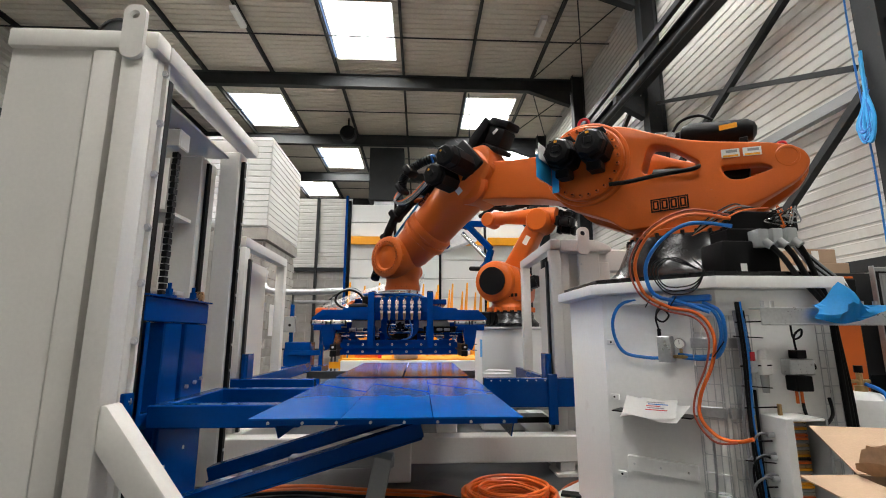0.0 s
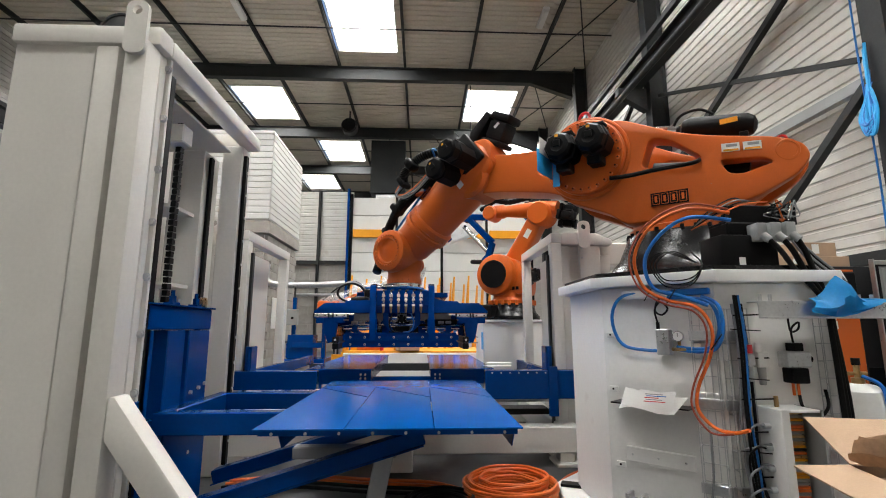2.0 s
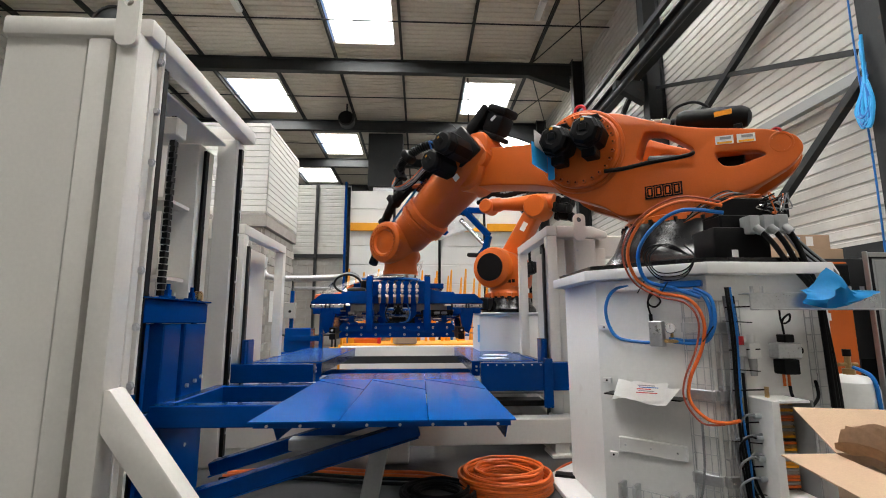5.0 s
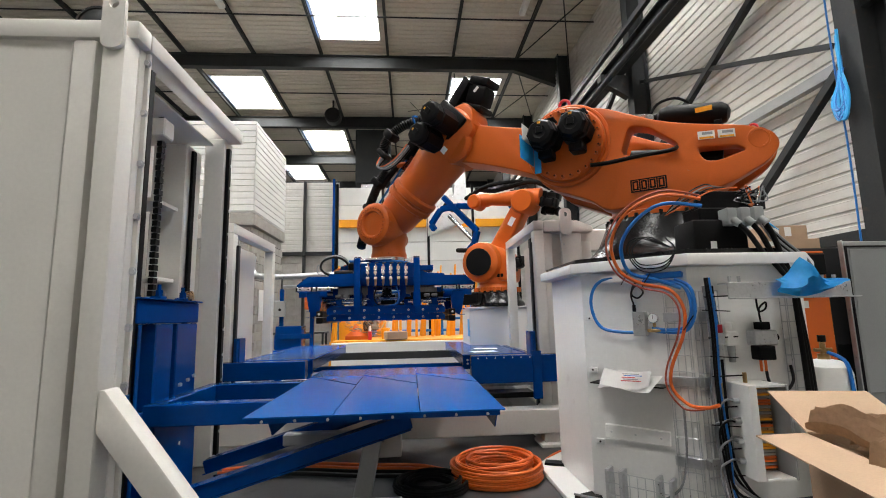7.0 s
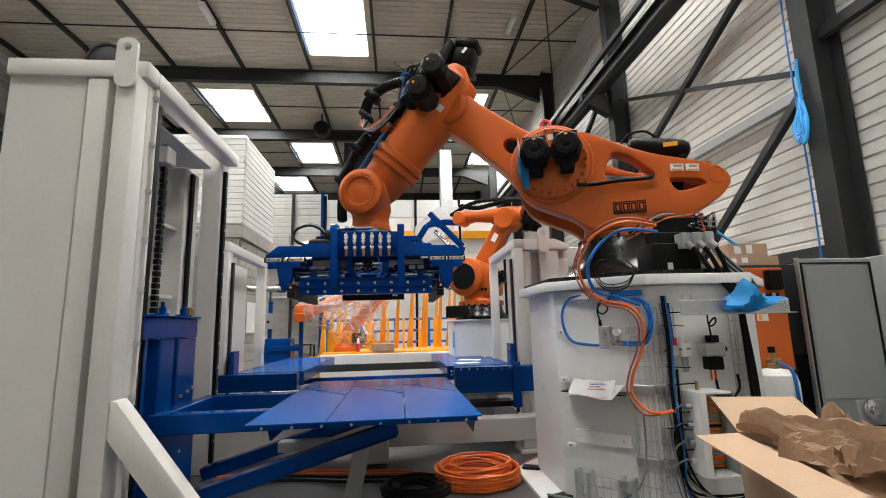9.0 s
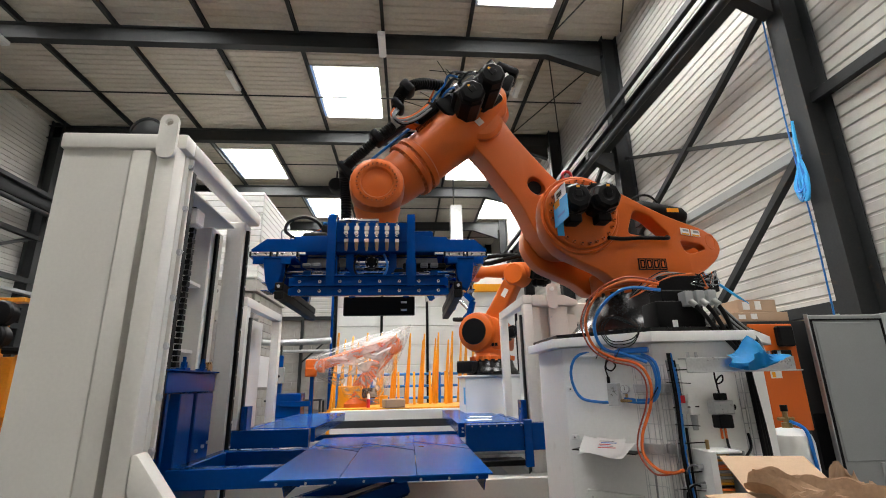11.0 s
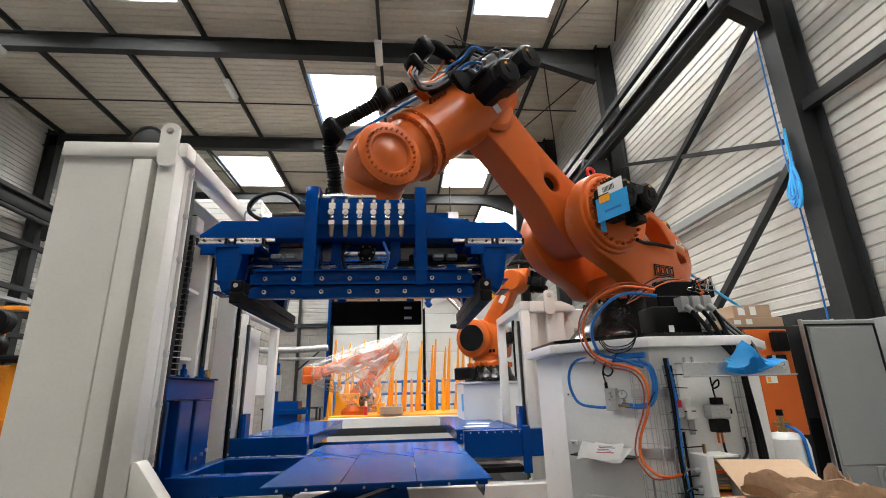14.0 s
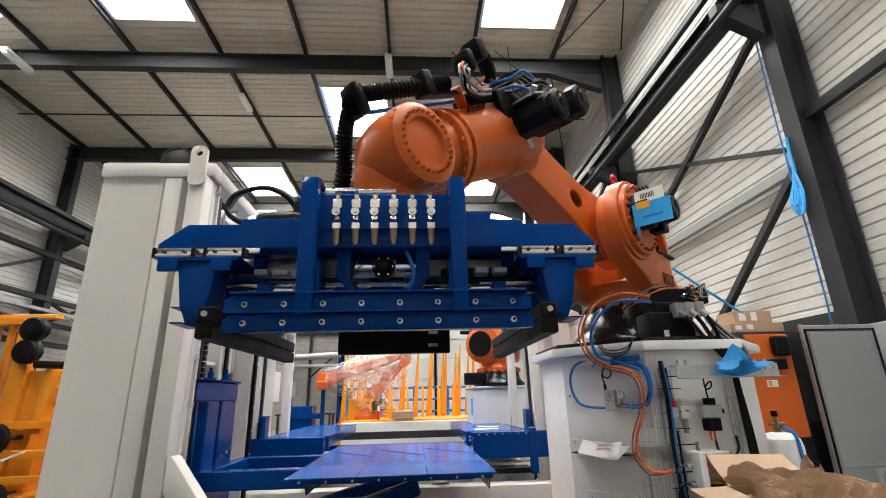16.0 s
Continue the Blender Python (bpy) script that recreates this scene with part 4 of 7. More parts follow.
    # solid black plug stands in for the shade inside the through hole
    part("hole_shade", cyl(B(), (HOLE, -0.16, 0.02), (HOLE, 0.06, 0.02), 0.074, seg=24), BLACK, arm)
    part("clamp", bx(1.18, 1.3, 0.115, 0.135, 0.0, 0.13, 0.006), ORANGE, arm)

    # forearm
    fa = B()
    turned(fa, (0, -0.2, -0.08), (0, 1, -0.08), [(0, 0.18), (0.03, 0.22), (0.37, 0.22), (0.4, 0.18)], 36)
    turned(fa, (-0.34, 0, 0.03), (1, 0, 0.0), [(0, 0.2), (0.03, 0.235), (0.2, 0.265), (0.4, 0.285), (0.6, 0.28), (0.85, 0.262), (1.06, 0.255)], 40)
    fore = part("forearm", fa, ORANGE, t, "orange forearm housing")
    tube = B()
    turned(tube, (0.7, 0, 0), (1.3, 0, 0), [(0, 0.255), (0.02, 0.285), (0.075, 0.285), (0.085, 0.262), (0.11, 0.262), (0.12, 0.285), (0.165, 0.285), (0.18, 0.25), (0.4, 0.23), (0.5, 0.2)], 40)
    part("forearm_tube", tube, ORANGE, fore)
    bolts("ring_bolt", fore, (0.775, 0, 0), (1, 0, 0), 0.27, 26, 0.01, 0.018)
    bolts("ring_bolt", fore, (0.865, 0, 0), (1, 0, 0), 0.268, 26, 0.01, 0.024)
    tail = B()
    plate(tail, rounded([(0.25, -0.2), (0.25, 0.18), (-0.3, 0.2), (-0.42, 0.12), (-0.42, -0.02), (-0.25, -0.2)], 0.05), -0.19, 0.2, bevel=0.04)
    part("motor_mount", tail, ORANGE, fore)
    part("motor_flange", bx(-0.3, 0.28, 0.2, 0.27, -0.08, 0.32, 0.03, 2), BLACK, fore)
    for x, z, y1 in ((0.11, 0.04, 0.62), (-0.13, 0.04, 0.67)):
        mo = B()
        turned(mo, (x, 0.24, z), (x, 1, z), [(0, 0.125), (0.3, 0.125), (0.31, 0.11), (0.33, 0.11), (0.335, 0.122), (y1 - 0.26, 0.118), (y1 - 0.24, 0.095), (y1 - 0.238, 0.03)], 8)
        box(mo, x - 0.1, x + 0.1, 0.28, 0.5, z + 0.09, z + 0.15, 0.02)
        box(mo, x - 0.03, x + 0.03, y1, y1 + 0.012, z - 0.02, z + 0.04, 0.004)
        mt = part("motor", mo, BLACK, fore, "black servo motor")
        part("warning_mark", bx(x - 0.012, x + 0.012, y1 + 0.0005, y1 + 0.003, z + 0.05, z + 0.068), YELLOW, mt)
        part("plug", cyl(B(), (x, 0.42, z + 0.15), (x, 0.47, z + 0.2), 0.02, seg=10), GALV, mt)
    mt = part("motor", motor(B(), (-0.4, -0.03, 0.08), (-1, 0.1, 0.45), 0.135, 0.36), BLACK, fore, "black servo motor")
    part("sticker", bx(-0.62, -0.55, 0.125, 0.129, 0.14, 0.17), LABELW, mt)
    part("cover", plate(B(), rounded([(-0.18, 0.2), (-0.6, 0.3), (-0.62, 0.4), (-0.3, 0.36)], 0.03), -0.1, 0.12, bevel=0.01), BLACK, fore, "black cable cover")
    part("sticker", bx(0.06, 0.13, 0.281, 0.2825, -0.16, -0.09), LABELW, fore)
    plain_marks(fore, Matrix.Translation((0.5, 0.19, 0.205)) @ Matrix.Rotation(radians(180), 4, "Z") @ Matrix.Rotation(radians(46), 4, "X"), 4, 0.035, 0.05)
    block = B()
    plate(block, rounded([(0.24, 0.26), (0.5, 0.26), (0.5, 0.34), (0.3, 0.38)], 0.03), 0.02, 0.22, bevel=0.01)
    part("junction_box", block, BLACK, fore, "black cable junction housing")
    dress = B()
    hose(dress, [(0.74, 0.2, 0.385), (0.9, 0.18, 0.39), (1.1, 0.1, 0.4), (1.25, 0.02, 0.42), (1.33, -0.03, 0.42), (1.38, -0.06, 0.36)], 0.05, 16, 10, 0.12)
    part("dress_pack", dress, RUBBER, fore, "black corrugated cable hose")
    dress = B()
    hose(dress, [(0.64, 0.3, 0.45), (0.54, 0.31, 0.54), (0.4, 0.28, 0.58), (0.22, 0.22, 0.56), (0.02, 0.1, 0.48)], 0.052, 16, 10, 0.12)
    part("dress_pack", dress, RUBBER, fore, "black corrugated cable hose")
    part("hose_clamp", bx(0.36, 0.46, 0.2, 0.36, 0.5, 0.65, 0.03, 2), BLACK, fore)
    part("hose_clamp", bx(0.58, 0.65, 0.22, 0.38, 0.4, 0.55, 0.03, 2), BLACK, fore)
    part("hose_clamp", bx(0.9, 0.98, 0.1, 0.24, 0.32, 0.47, 0.02, 2), BLACK, fore)
    part("hose_clamp", bx(1.29, 1.37, -0.12, 0.04, 0.3, 0.5, 0.03, 2), BLACK, fore)
    part("support_arm", beam(B(), (0.5, 0.1, 0.24), (0.66, 0.2, 0.36), 0.07, 0.03), ORANGE, fore)
    part("support_arm", beam(B(), (0.62, 0.16, 0.335), (0.95, 0.16, 0.335), 0.08, 0.03), BLACK, fore)
    part("gas_strut", cyl(B(), (0.3, 0.16, 0.3), (1.34, 0.0, 0.31), 0.014, seg=10), HOSE_B, fore, "thin blue rod")
    for k in range(6):
        a = k * math.tau / 6
        o = Vector((0, 0.03 * math.cos(a), 0.03 * math.sin(a)))
        part("cable", hose(B(), [Vector((0.62, 0.3, 0.46)) + o, Vector((0.74, 0.33 + 0.01 * k, 0.4)) + o, Vector((0.7, 0.32, 0.32)) + o, Vector((0.55, 0.28, 0.29)) + o, Vector((0.35, 0.24, 0.31)) + o], 0.01, 6, 6), (HOSE_G, HOSE_O, LABELW, HOSE_G, BLACK, HOSE_G)[k], fore)
    rng = random.Random(4)
    for k in range(20):
        w = B()
        p = Vector((0.3 + rng.uniform(-0.1, 0.15), rng.uniform(-0.05, 0.2), 0.26))
        pts = [p, p + Vector((rng.uniform(-0.06, 0.0), rng.uniform(0.0, 0.06), rng.uniform(0.04, 0.1)))]
        for j in range(3):
            pts.append(pts[-1] + Vector((rng.uniform(-0.14, -0.04), rng.uniform(-0.02, 0.12), rng.uniform(-0.04, 0.05))))
        pts.append(pts[-1] + Vector((-0.04, 0.04, -0.08)))
        hose(w, pts, rng.choice((0.008, 0.011, 0.014)), 5, 6)
        part("cable", w, (BLACK, HOSE_B, BLACK, HOSE_G, BLACK, BLACK, HOSE_O, HOSE_B)[k % 8], fore)
    for k, q_ in enumerate(((-0.3, 0.1), (-0.5, -0.1), (-0.2, -0.15), (0.1, 0.1), (-0.4, 0.2))):
        part("cable_tie", cyl(B(), (q_[0] + 0.3, q_[1] + 0.15, 0.34), (q_[0] + 0.28 + 0.05 * k, q_[1] + 0.21 - 0.04 * k, 0.62), 0.004, seg=5), BLACK, fore)

    # wrist
    wr = B()
    turned(wr, (0, -0.3, 0), (0, 1, 0), [(0.12, 0.1), (0.16, 0.17), (0.24, 0.22), (0.34, 0.245), (0.4, 0.25), (0.5, 0.25), (0.57, 0.245), (0.6, 0.235), (0.61, 0.215), (0.615, 0.205), (0.615, 0.15), (0.59, 0.135), (0.59, 0.08), (0.6, 0.06)], 44)
    w = part("wrist", wr, ORANGE, t, "orange wrist housing with a round bolted cover")
    bolts("cover_bolt", w, (0, 0.312, 0), (0, 1, 0), 0.178, 28, 0.0105, 0.018)
    bolts("bolt_socket", w, (0, 0.3302, 0), (0, 1, 0), 0.178, 28, 0.006, 0.001, BLACK)
    bolts("side_bolt", w, (0, 0.27, 0), (0, 1, 0), 0.238, 24, 0.009, 0.02)
    hand = B()
    turned(hand, (0, 0, 0.05), (0, 0, -1), [(0, 0.2), (0.2, 0.22), (0.26, 0.2), (0.3, 0.195), (0.36, 0.2), (0.38, 0.21), (0.422, 0.21)], 36)
    part("hand", hand, ORANGE, w)
    part("gear_bulge", turned(B(), (0.02, -0.1, -0.12), (0.02, -1, -0.12), [(0, 0.13), (0.1, 0.12), (0.17, 0.105), (0.21, 0.08), (0.22, 0.03)], 24), ORANGE, w)
    bolts("flange_bolt", w, (0, 0, -0.33), (0, 0, -1), 0.2, 20, 0.01, 0.02, BLACK)
    part("tool_flange", cyl(B(), (0, 0, -0.375), (0, 0, -0.42), 0.19, seg=32), CHROME, w)
    drop = B()
    hose(drop, [(0, 0, -0.12), (0.012, 0, 0.1), (-0.008, 0.008, 0.28), (0.0, 0, 0.44)], 0.05, 18, 10, 0.12)
    d = part("hanging_hose", drop, RUBBER, t, "black corrugated cable hose")
    return t, c, arm, fore, w, d


robot, r_carousel, r_arm, r_fore, r_wrist, r_hose = big_robot(pose(RX, RY, RZ), "large orange six-axis industrial robot on a white pedestal")


# ---- gripper ----
SIDE = Matrix(((0, 1, 0, 0), (1, 0, 0, 0), (0, 0, 1, 0), (0, 0, 0, 1)))


def make_gripper():
    """The blue clamp gripper; the origin is the wrist centre above it."""
    g = thing("gripper", "blue steel clamping gripper hanging from the robot wrist", "gripper")
    part("adapter", cyl(B(), (0, 0, -0.42), (0, 0, -0.5), 0.24, seg=32), BLUE, g)
    top = B()
    plate(top, [(-0.92, -0.715), (-0.81, -0.63), (-0.6, -0.63), (-0.59, -0.605), (-0.3, -0.6), (0.28, -0.6), (0.36, -0.58), (0.44, -0.605), (0.6, -0.61), (0.61, -0.63), (0.83, -0.63), (0.92, -0.715), (0.92, -0.735), (-0.92, -0.735)], -0.62, -0.45, bevel=0.006)
    part("front_beam", top, BLUE, g)
    top = B()
    plate(top, [(-0.92, -0.72), (-0.86, -0.62), (0.88, -0.62), (0.92, -0.72), (0.92, -0.735), (-0.92, -0.735)], 0.36, 0.5, bevel=0.006)
    part("rear_beam", top, BLUE, g)
    part("deck", bx(-0.5, 0.5, -0.447, 0.357, -0.56, -0.505, 0.006), BLUE, g)
    part("deck", bx(-0.62, 0.62, -0.447, 0.357, -0.73, -0.7, 0.004), BLUE, g)
    part("valve_plate", bx(-0.32, 0.3, -0.64, -0.623, -0.66, -0.5, 0.003), BLUE, g)
    for y in (-0.635, 0.503):
        for x0, x1 in ((-0.92, -0.5), (0.5, 0.92)):
            part("slide_rail", bx(x0, x1, y, y + 0.012, -0.762, -0.74, 0.003), CHROME, g, "bright linear guide rail")
    for x in (-0.835, -0.635, 0.655, 0.835):
        prof = [(-0.636, -0.782), (-0.655, -0.782), (-0.658, -0.776), (-0.658, -0.77), (-0.65, -0.766), (-0.65, -0.759), (-0.658, -0.756), (-0.655, -0.745), (-0.636, -0.745)]
        sb = part("slide_block", plate(B(), prof, x - 0.068, x + 0.068, m=SIDE), CHROME, g, "bright grooved linear guide carriage")
        for e in (-1, 1):
            part("wiper", bx(x + e * 0.076 - 0.007, x + e * 0.076 + 0.007, -0.66, -0.636, -0.784, -0.743, 0.003), BLACK, sb)
            part("screw", cyl(B(), (x + e * 0.04, -0.658, -0.76), (x + e * 0.04, -0.6595, -0.76), 0.007, seg=8), DARKGREY, sb)
    for x in (-0.295, 0.315):
        side = plate(B(), [(-0.645, -1.03), (-0.71, -1.03), (-0.735, -0.5), (-0.715, -0.455), (-0.645, -0.43)], x - 0.032, x + 0.032, bevel=0.005, m=SIDE)
        part("post", side, BLUE, g, "upright blue box post")
        part("post_cap", bx(x - 0.032, x + 0.032, -0.643, -0.4, -0.46, -0.43, 0.004), BLUE, g)
        part("post_foot", bx(x - 0.04, x + 0.04, -0.643, -0.5, -1.01, -0.8, 0.005), BLUE, g)
    for z0, z1 in ((-1.02, -0.95), (-1.09, -1.025)):
        cb = part("clamp_bar", plate(B(), [(-0.6, z0), (0.6, z0), (0.6, z1 - 0.02), (0.57, z1), (-0.57, z1), (-0.6, z1 - 0.02)], -0.69, -0.62, bevel=0.004), BLUE, g, "blue lower clamp bar")
        part("lip", plate(B(), [(-0.575, z1 + 0.001), (0.575, z1 + 0.001), (0.575, z1 + 0.009), (-0.575, z1 + 0.009)], -0.716, -0.55), BLUE, cb, "folded upper flange")
    for k in range(8):
        x = -0.52 + k * 0.149
        for z in (-0.988, -1.06):
            b = B()
            turned(b, (x, -0.69, z), (x, -1, z), [(0, 0.012), (0.003, 0.012), (0.004, 0.009), (0.012, 0.009), (0.012, 0.0055), (0.007, 0.005)], 10)
            bb = part("bar_bolt", b, GALV, g)
            part("socket", cyl(B(), (x, -0.6985, z), (x, -0.7045, z), 0.006, seg=8), BLACK, bb)
    # side jaws with rubber pads
    for s in (-1, 1):
        j = B()
        for y0, y1 in ((-0.65, -0.5), (0.36, 0.5)):
            plate(j, [(0.815 * s, -0.8), (0.66 * s, -0.8), (0.672 * s, -0.9), (0.69 * s, -1.01), (0.755 * s, -1.05), (0.785 * s, -0.98)][::s], y0, y1, bevel=0.004)
        a, b_ = sorted((0.78 * s, 0.735 * s))
        box(j, a, b_, -0.498, 0.358, -1.0, -0.82, 0.004)
        jaw = part("side_jaw", j, BLUE, g, "blue sliding side jaw")
        part("carrier", plate(B(), [(0.92 * s, -0.784), (0.57 * s, -0.784), (0.58 * s, -0.799), (0.87 * s, -0.799)][::s], -0.66, 0.5), BLUE, jaw, "blue carrier plate under the guide rail")
        for x in (0.845, 0.64):
            a, b_ = sorted(((x - 0.04) * s, (x + 0.04) * s))
            part("tab", bx(a, b_, -0.672, -0.653, -0.845, -0.786, 0.008, 2), BLUE, jaw)
        for z in (-0.985, -1.045):
            a, b_ = sorted((0.76 * s, 0.81 * s))
            part("flange", bx(a, b_, -0.66, -0.5, z - 0.006, z, 0.002), BLUE, jaw)
        for z0, z1 in ((-1.045, -0.985), (-1.11, -1.05)):
            a, b_ = sorted((0.71 * s, 0.645 * s))
            part("rubber_pad", bx(a, b_, -0.66, 0.62, z0, z1, 0.006), RUBBER, jaw, "black rubber clamp pad")
        part("gusset", beam(B(), (0.6 * s, -0.4, -0.83), (0.74 * s, 0.0, -0.83), 0.04, 0.05), BLUE, jaw)
        part("gusset", beam(B(), (0.45 * s, -0.45, -0.96), (0.67 * s, -0.45, -0.82), 0.03, 0.05), BLUE, jaw, "diagonal blue rib")
        part("pad_screw", cyl(B(), (0.68 * s, -0.661, -1.015), (0.68 * s, -0.668, -1.015), 0.012, seg=8), GALV, jaw)
    rp = part("rear_pad", bx(-0.36, 0.36, 0.56, 0.62, -1.07, -0.88, 0.006), RUBBER, g, "long black rubber stop bar")
    part("label", bx(0.22, 0.28, 0.556, 0.559, -0.95, -0.93), LABELW, rp)
    part("label", bx(0.22, 0.28, 0.556, 0.559, -1.03, -1.01), LABELW, rp)
    part("rear_post", bx(-0.3, -0.24, 0.5, 0.56, -0.9, -0.6, 0.005), BLUE, g)
    part("rear_post", bx(0.24, 0.3, 0.5, 0.56, -0.9, -0.6, 0.005), BLUE, g)
    for x in (-0.2, 0.2):
        part("inner_arm", plate(B(), [(x - 0.03, -0.74), (x + 0.03, -0.74), (x + 0.06, -0.95), (x + 0.02, -1.0), (x - 0.02, -0.93)], -0.42, -0.36, bevel=0.004), BLUE, g)
    for y in (-0.3, 0.3):
        part("guide_rod", cyl(B(), (-0.8, y, -0.86), (0.8, y, -0.86), 0.018, seg=12), CHROME, g)
        part("cylinder", cyl(B(), (-0.62, y + 0.1, -0.8), (-0.3, y + 0.1, -0.8), 0.04, seg=16), CHROME, g)
        part("cylinder", cyl(B(), (0.3, y + 0.1, -0.8), (0.62, y + 0.1, -0.8), 0.04, seg=16), CHROME, g)
    part("motor", turned(B(), (0, -0.1, -0.72), (0, -0.1, -2), [(0, 0.07), (0.1, 0.07), (0.14, 0.06), (0.16, 0.09), (0.2, 0.09)], 20), BLACK, g)
    part("rear_web", bx(-0.7, 0.7, 0.3, 0.34, -0.86, -0.735, 0.004), DULL, g, "bright steel web plate")
    for x in (-0.5, -0.42, 0.42, 0.5):
        part("sensor", bx(x - 0.03, x + 0.03, -0.6, -0.54, -0.85, -0.82, 0.006), DULL, g)
    for x in (-0.45, 0.45):
        part("linkage", beam(B(), (x, -0.4, -0.84), (x * 0.3, -0.1, -0.84), 0.05, 0.03), BLUE, g)
    part("gear_rack", bx(0.15, 0.5, -0.2, -0.15, -0.9, -0.84, 0.003), BLACK, g)
    part("gearbox", bx(-0.08, 0.08, -0.3, -0.12, -0.92, -0.74, 0.01), BLACK, g)
    for s in (-1, 1):
        part("inner_bracket", plate(B(), [(0.14 * s, -0.735), (0.2 * s, -0.735), (0.2 * s, -0.85), (0.12 * s, -0.93), (0.08 * s, -0.93), (0.14 * s, -0.84)][::s], -0.56, -0.53, bevel=0.003), BLUE, g)
        part("air_cylinder", cyl(B(), (0.05 * s, -0.45, -0.78), (0.2 * s, -0.45, -0.78), 0.045, seg=20), CHROME, g, "bright round air cylinder")
        part("guide_shaft", cyl(B(), (0.22 * s, -0.52, -0.9), (0.62 * s, -0.52, -0.9), 0.012, seg=12), CHROME, g)
        part("guide_bush", cyl(B(), (0.38 * s, -0.52, -0.9), (0.46 * s, -0.52, -0.9), 0.022, seg=14), CHROME, g)
        part("shaft_block", bx(*sorted((0.47 * s, 0.53 * s)), -0.55, -0.49, -0.93, -0.87, 0.005), BLUE, g)
        part("hose", hose(B(), [(0.1 * s, -0.56, -0.74), (0.13 * s, -0.6, -0.84), (0.1 * s, -0.58, -0.92), (0.02 * s, -0.56, -0.94)], 0.008, 5, 6), (BLACK, HOSE_B)[s > 0], g)
    hub = part("hub", turned(B(), (0, -0.5, -0.8), (0, -1, -0.8), [(0, 0.05), (0.04, 0.05), (0.05, 0.04), (0.07, 0.02)], 18), BLACK, g, "black gear hub")
    bolts("hub_bolt", hub, (0, -0.54, -0.8), (0, -1, 0), 0.038, 6, 0.006, 0.012, GALV)
    part("toothed_rack", bx(0.18, 0.42, -0.52, -0.5, -0.875, -0.85, 0.002), BLACK, g, "black toothed belt")
    # pneumatic valves
    for k in range(6):
        x = -0.19 + k * 0.079
        v = B()
        box(v, x - 0.02, x + 0.02, -0.668, -0.642, -0.575, -0.535, 0.003)
        cyl(v, (x, -0.655, -0.535), (x, -0.655, -0.515), 0.013, seg=10)
        cyl(v, (x, -0.66, -0.63), (x, -0.66, -0.578), 0.014, seg=10)
        turned(v, (x, -0.67, -0.6), (x, -1, -0.6), [(0, 0.018), (0.02, 0.018), (0.021, 0.01), (0.03, 0.01)], 10)
        val = part("valve", v, CHROME, g, "nickel pneumatic valve")
        f = B()
        box(f, x - 0.018, x + 0.018, -0.668, -0.642, -0.67, -0.64, 0.003)
        part("valve_body", f, CHROME, val)
        part("silencer", turned(B(), (x, -0.655, -0.67), (x, -0.655, -1), [(0, 0.014), (0.05, 0.012), (0.065, 0.008)], 10), BRONZE, val, "bronze silencer")
        part("pipe_elbow", hose(B(), [(x, -0.655, -0.515), (x, -0.64, -0.5), (x + 0.02, -0.58, -0.49)], 0.009, 4, 6), BLACK, val)
    # hoses on top
    rng = random.Random(7)
    for k in range(4):
        h = B()
        e = 0.018 * k
        hose(h, [(-0.56, -0.58 + e, -0.62), (-0.64, -0.57 + e, -0.59 + e * 0.3), (-0.69 - e * 0.3, -0.55 + e, -0.53), (-0.66, -0.54 + e, -0.455 + e * 0.4), (-0.55, -0.52 + e, -0.415 + e * 0.5), (-0.45, -0.5 + e, -0.45 + e * 0.5), (-0.4, -0.46 + e, -0.52)], (0.012, 0.009, 0.011, 0.008)[k], 6, 8)
        part("hose", h, (BLACK, HOSE_G, HOSE_G, BLACK)[k], g)
    for k in range(7):
        h = B()
        x0 = -0.56 + rng.uniform(-0.04, 0.04)
        hose(h, [(x0, -0.45 + 0.03 * k, -0.58), (x0 + 0.06, -0.42 + 0.02 * k, -0.54 + rng.uniform(0, 0.03)), (-0.44, -0.42, -0.5 + rng.uniform(-0.03, 0.03)), (-0.36, -0.4, -0.5)], rng.choice((0.008, 0.01)), 6, 6)
        part("hose", h, (HOSE_O, BLACK, HOSE_O, HOSE_G, BLACK, HOSE_B, BLACK)[k], g)
    part("hose", hose(B(), [(-0.66, -0.4, -0.6), (-0.74, -0.42, -0.58), (-0.75, -0.42, -0.5), (-0.7, -0.4, -0.48)], 0.006, 6, 6), HOSE_G, g)
    # bright drive parts under the frame
    for y in (-0.44, -0.1, 0.2):
        part("rail_bar", bx(-0.8, 0.8, y, y + 0.03, -0.815, -0.74, 0.003), DULL, g, "long dull steel guide bar")
    for x in (-0.55, -0.3, 0.32, 0.56):
        part("bracket", plate(B(), [(x - 0.03, -0.735), (x + 0.03, -0.735), (x + 0.02, -0.9), (x - 0.01, -0.92)], -0.48, -0.45, bevel=0.003), BLUE, g)
        part("spindle_nut", bx(x - 0.05, x + 0.05, -0.36, -0.26, -0.92, -0.81, 0.008), DULL, g)
    part("energy_chain", bx(0.25, 0.6, -0.52, -0.46, -0.85, -0.8, 0.01), BLACK, g)
    part("spindle", cyl(B(), (-0.7, -0.48, -0.86), (0.7, -0.48, -0.86), 0.014, seg=10), CHROME, g)
    for k in range(4):
        h = B()
        hose(h, [(-0.4, -0.5 + 0.04 * k, -0.46), (-0.15, -0.35 + 0.02 * k, -0.44 + 0.01 * k), (0.15, -0.36 + 0.02 * k, -0.45), (0.3, -0.42, -0.5)], 0.012, 6, 8)
        part("hose", h, (HOSE_B, BLACK, HOSE_B, BLACK)[k], g)
    fit = B()
    cyl(fit, (-0.3, -0.56, -0.46), (0.05, -0.52, -0.44), 0.018, seg=12)
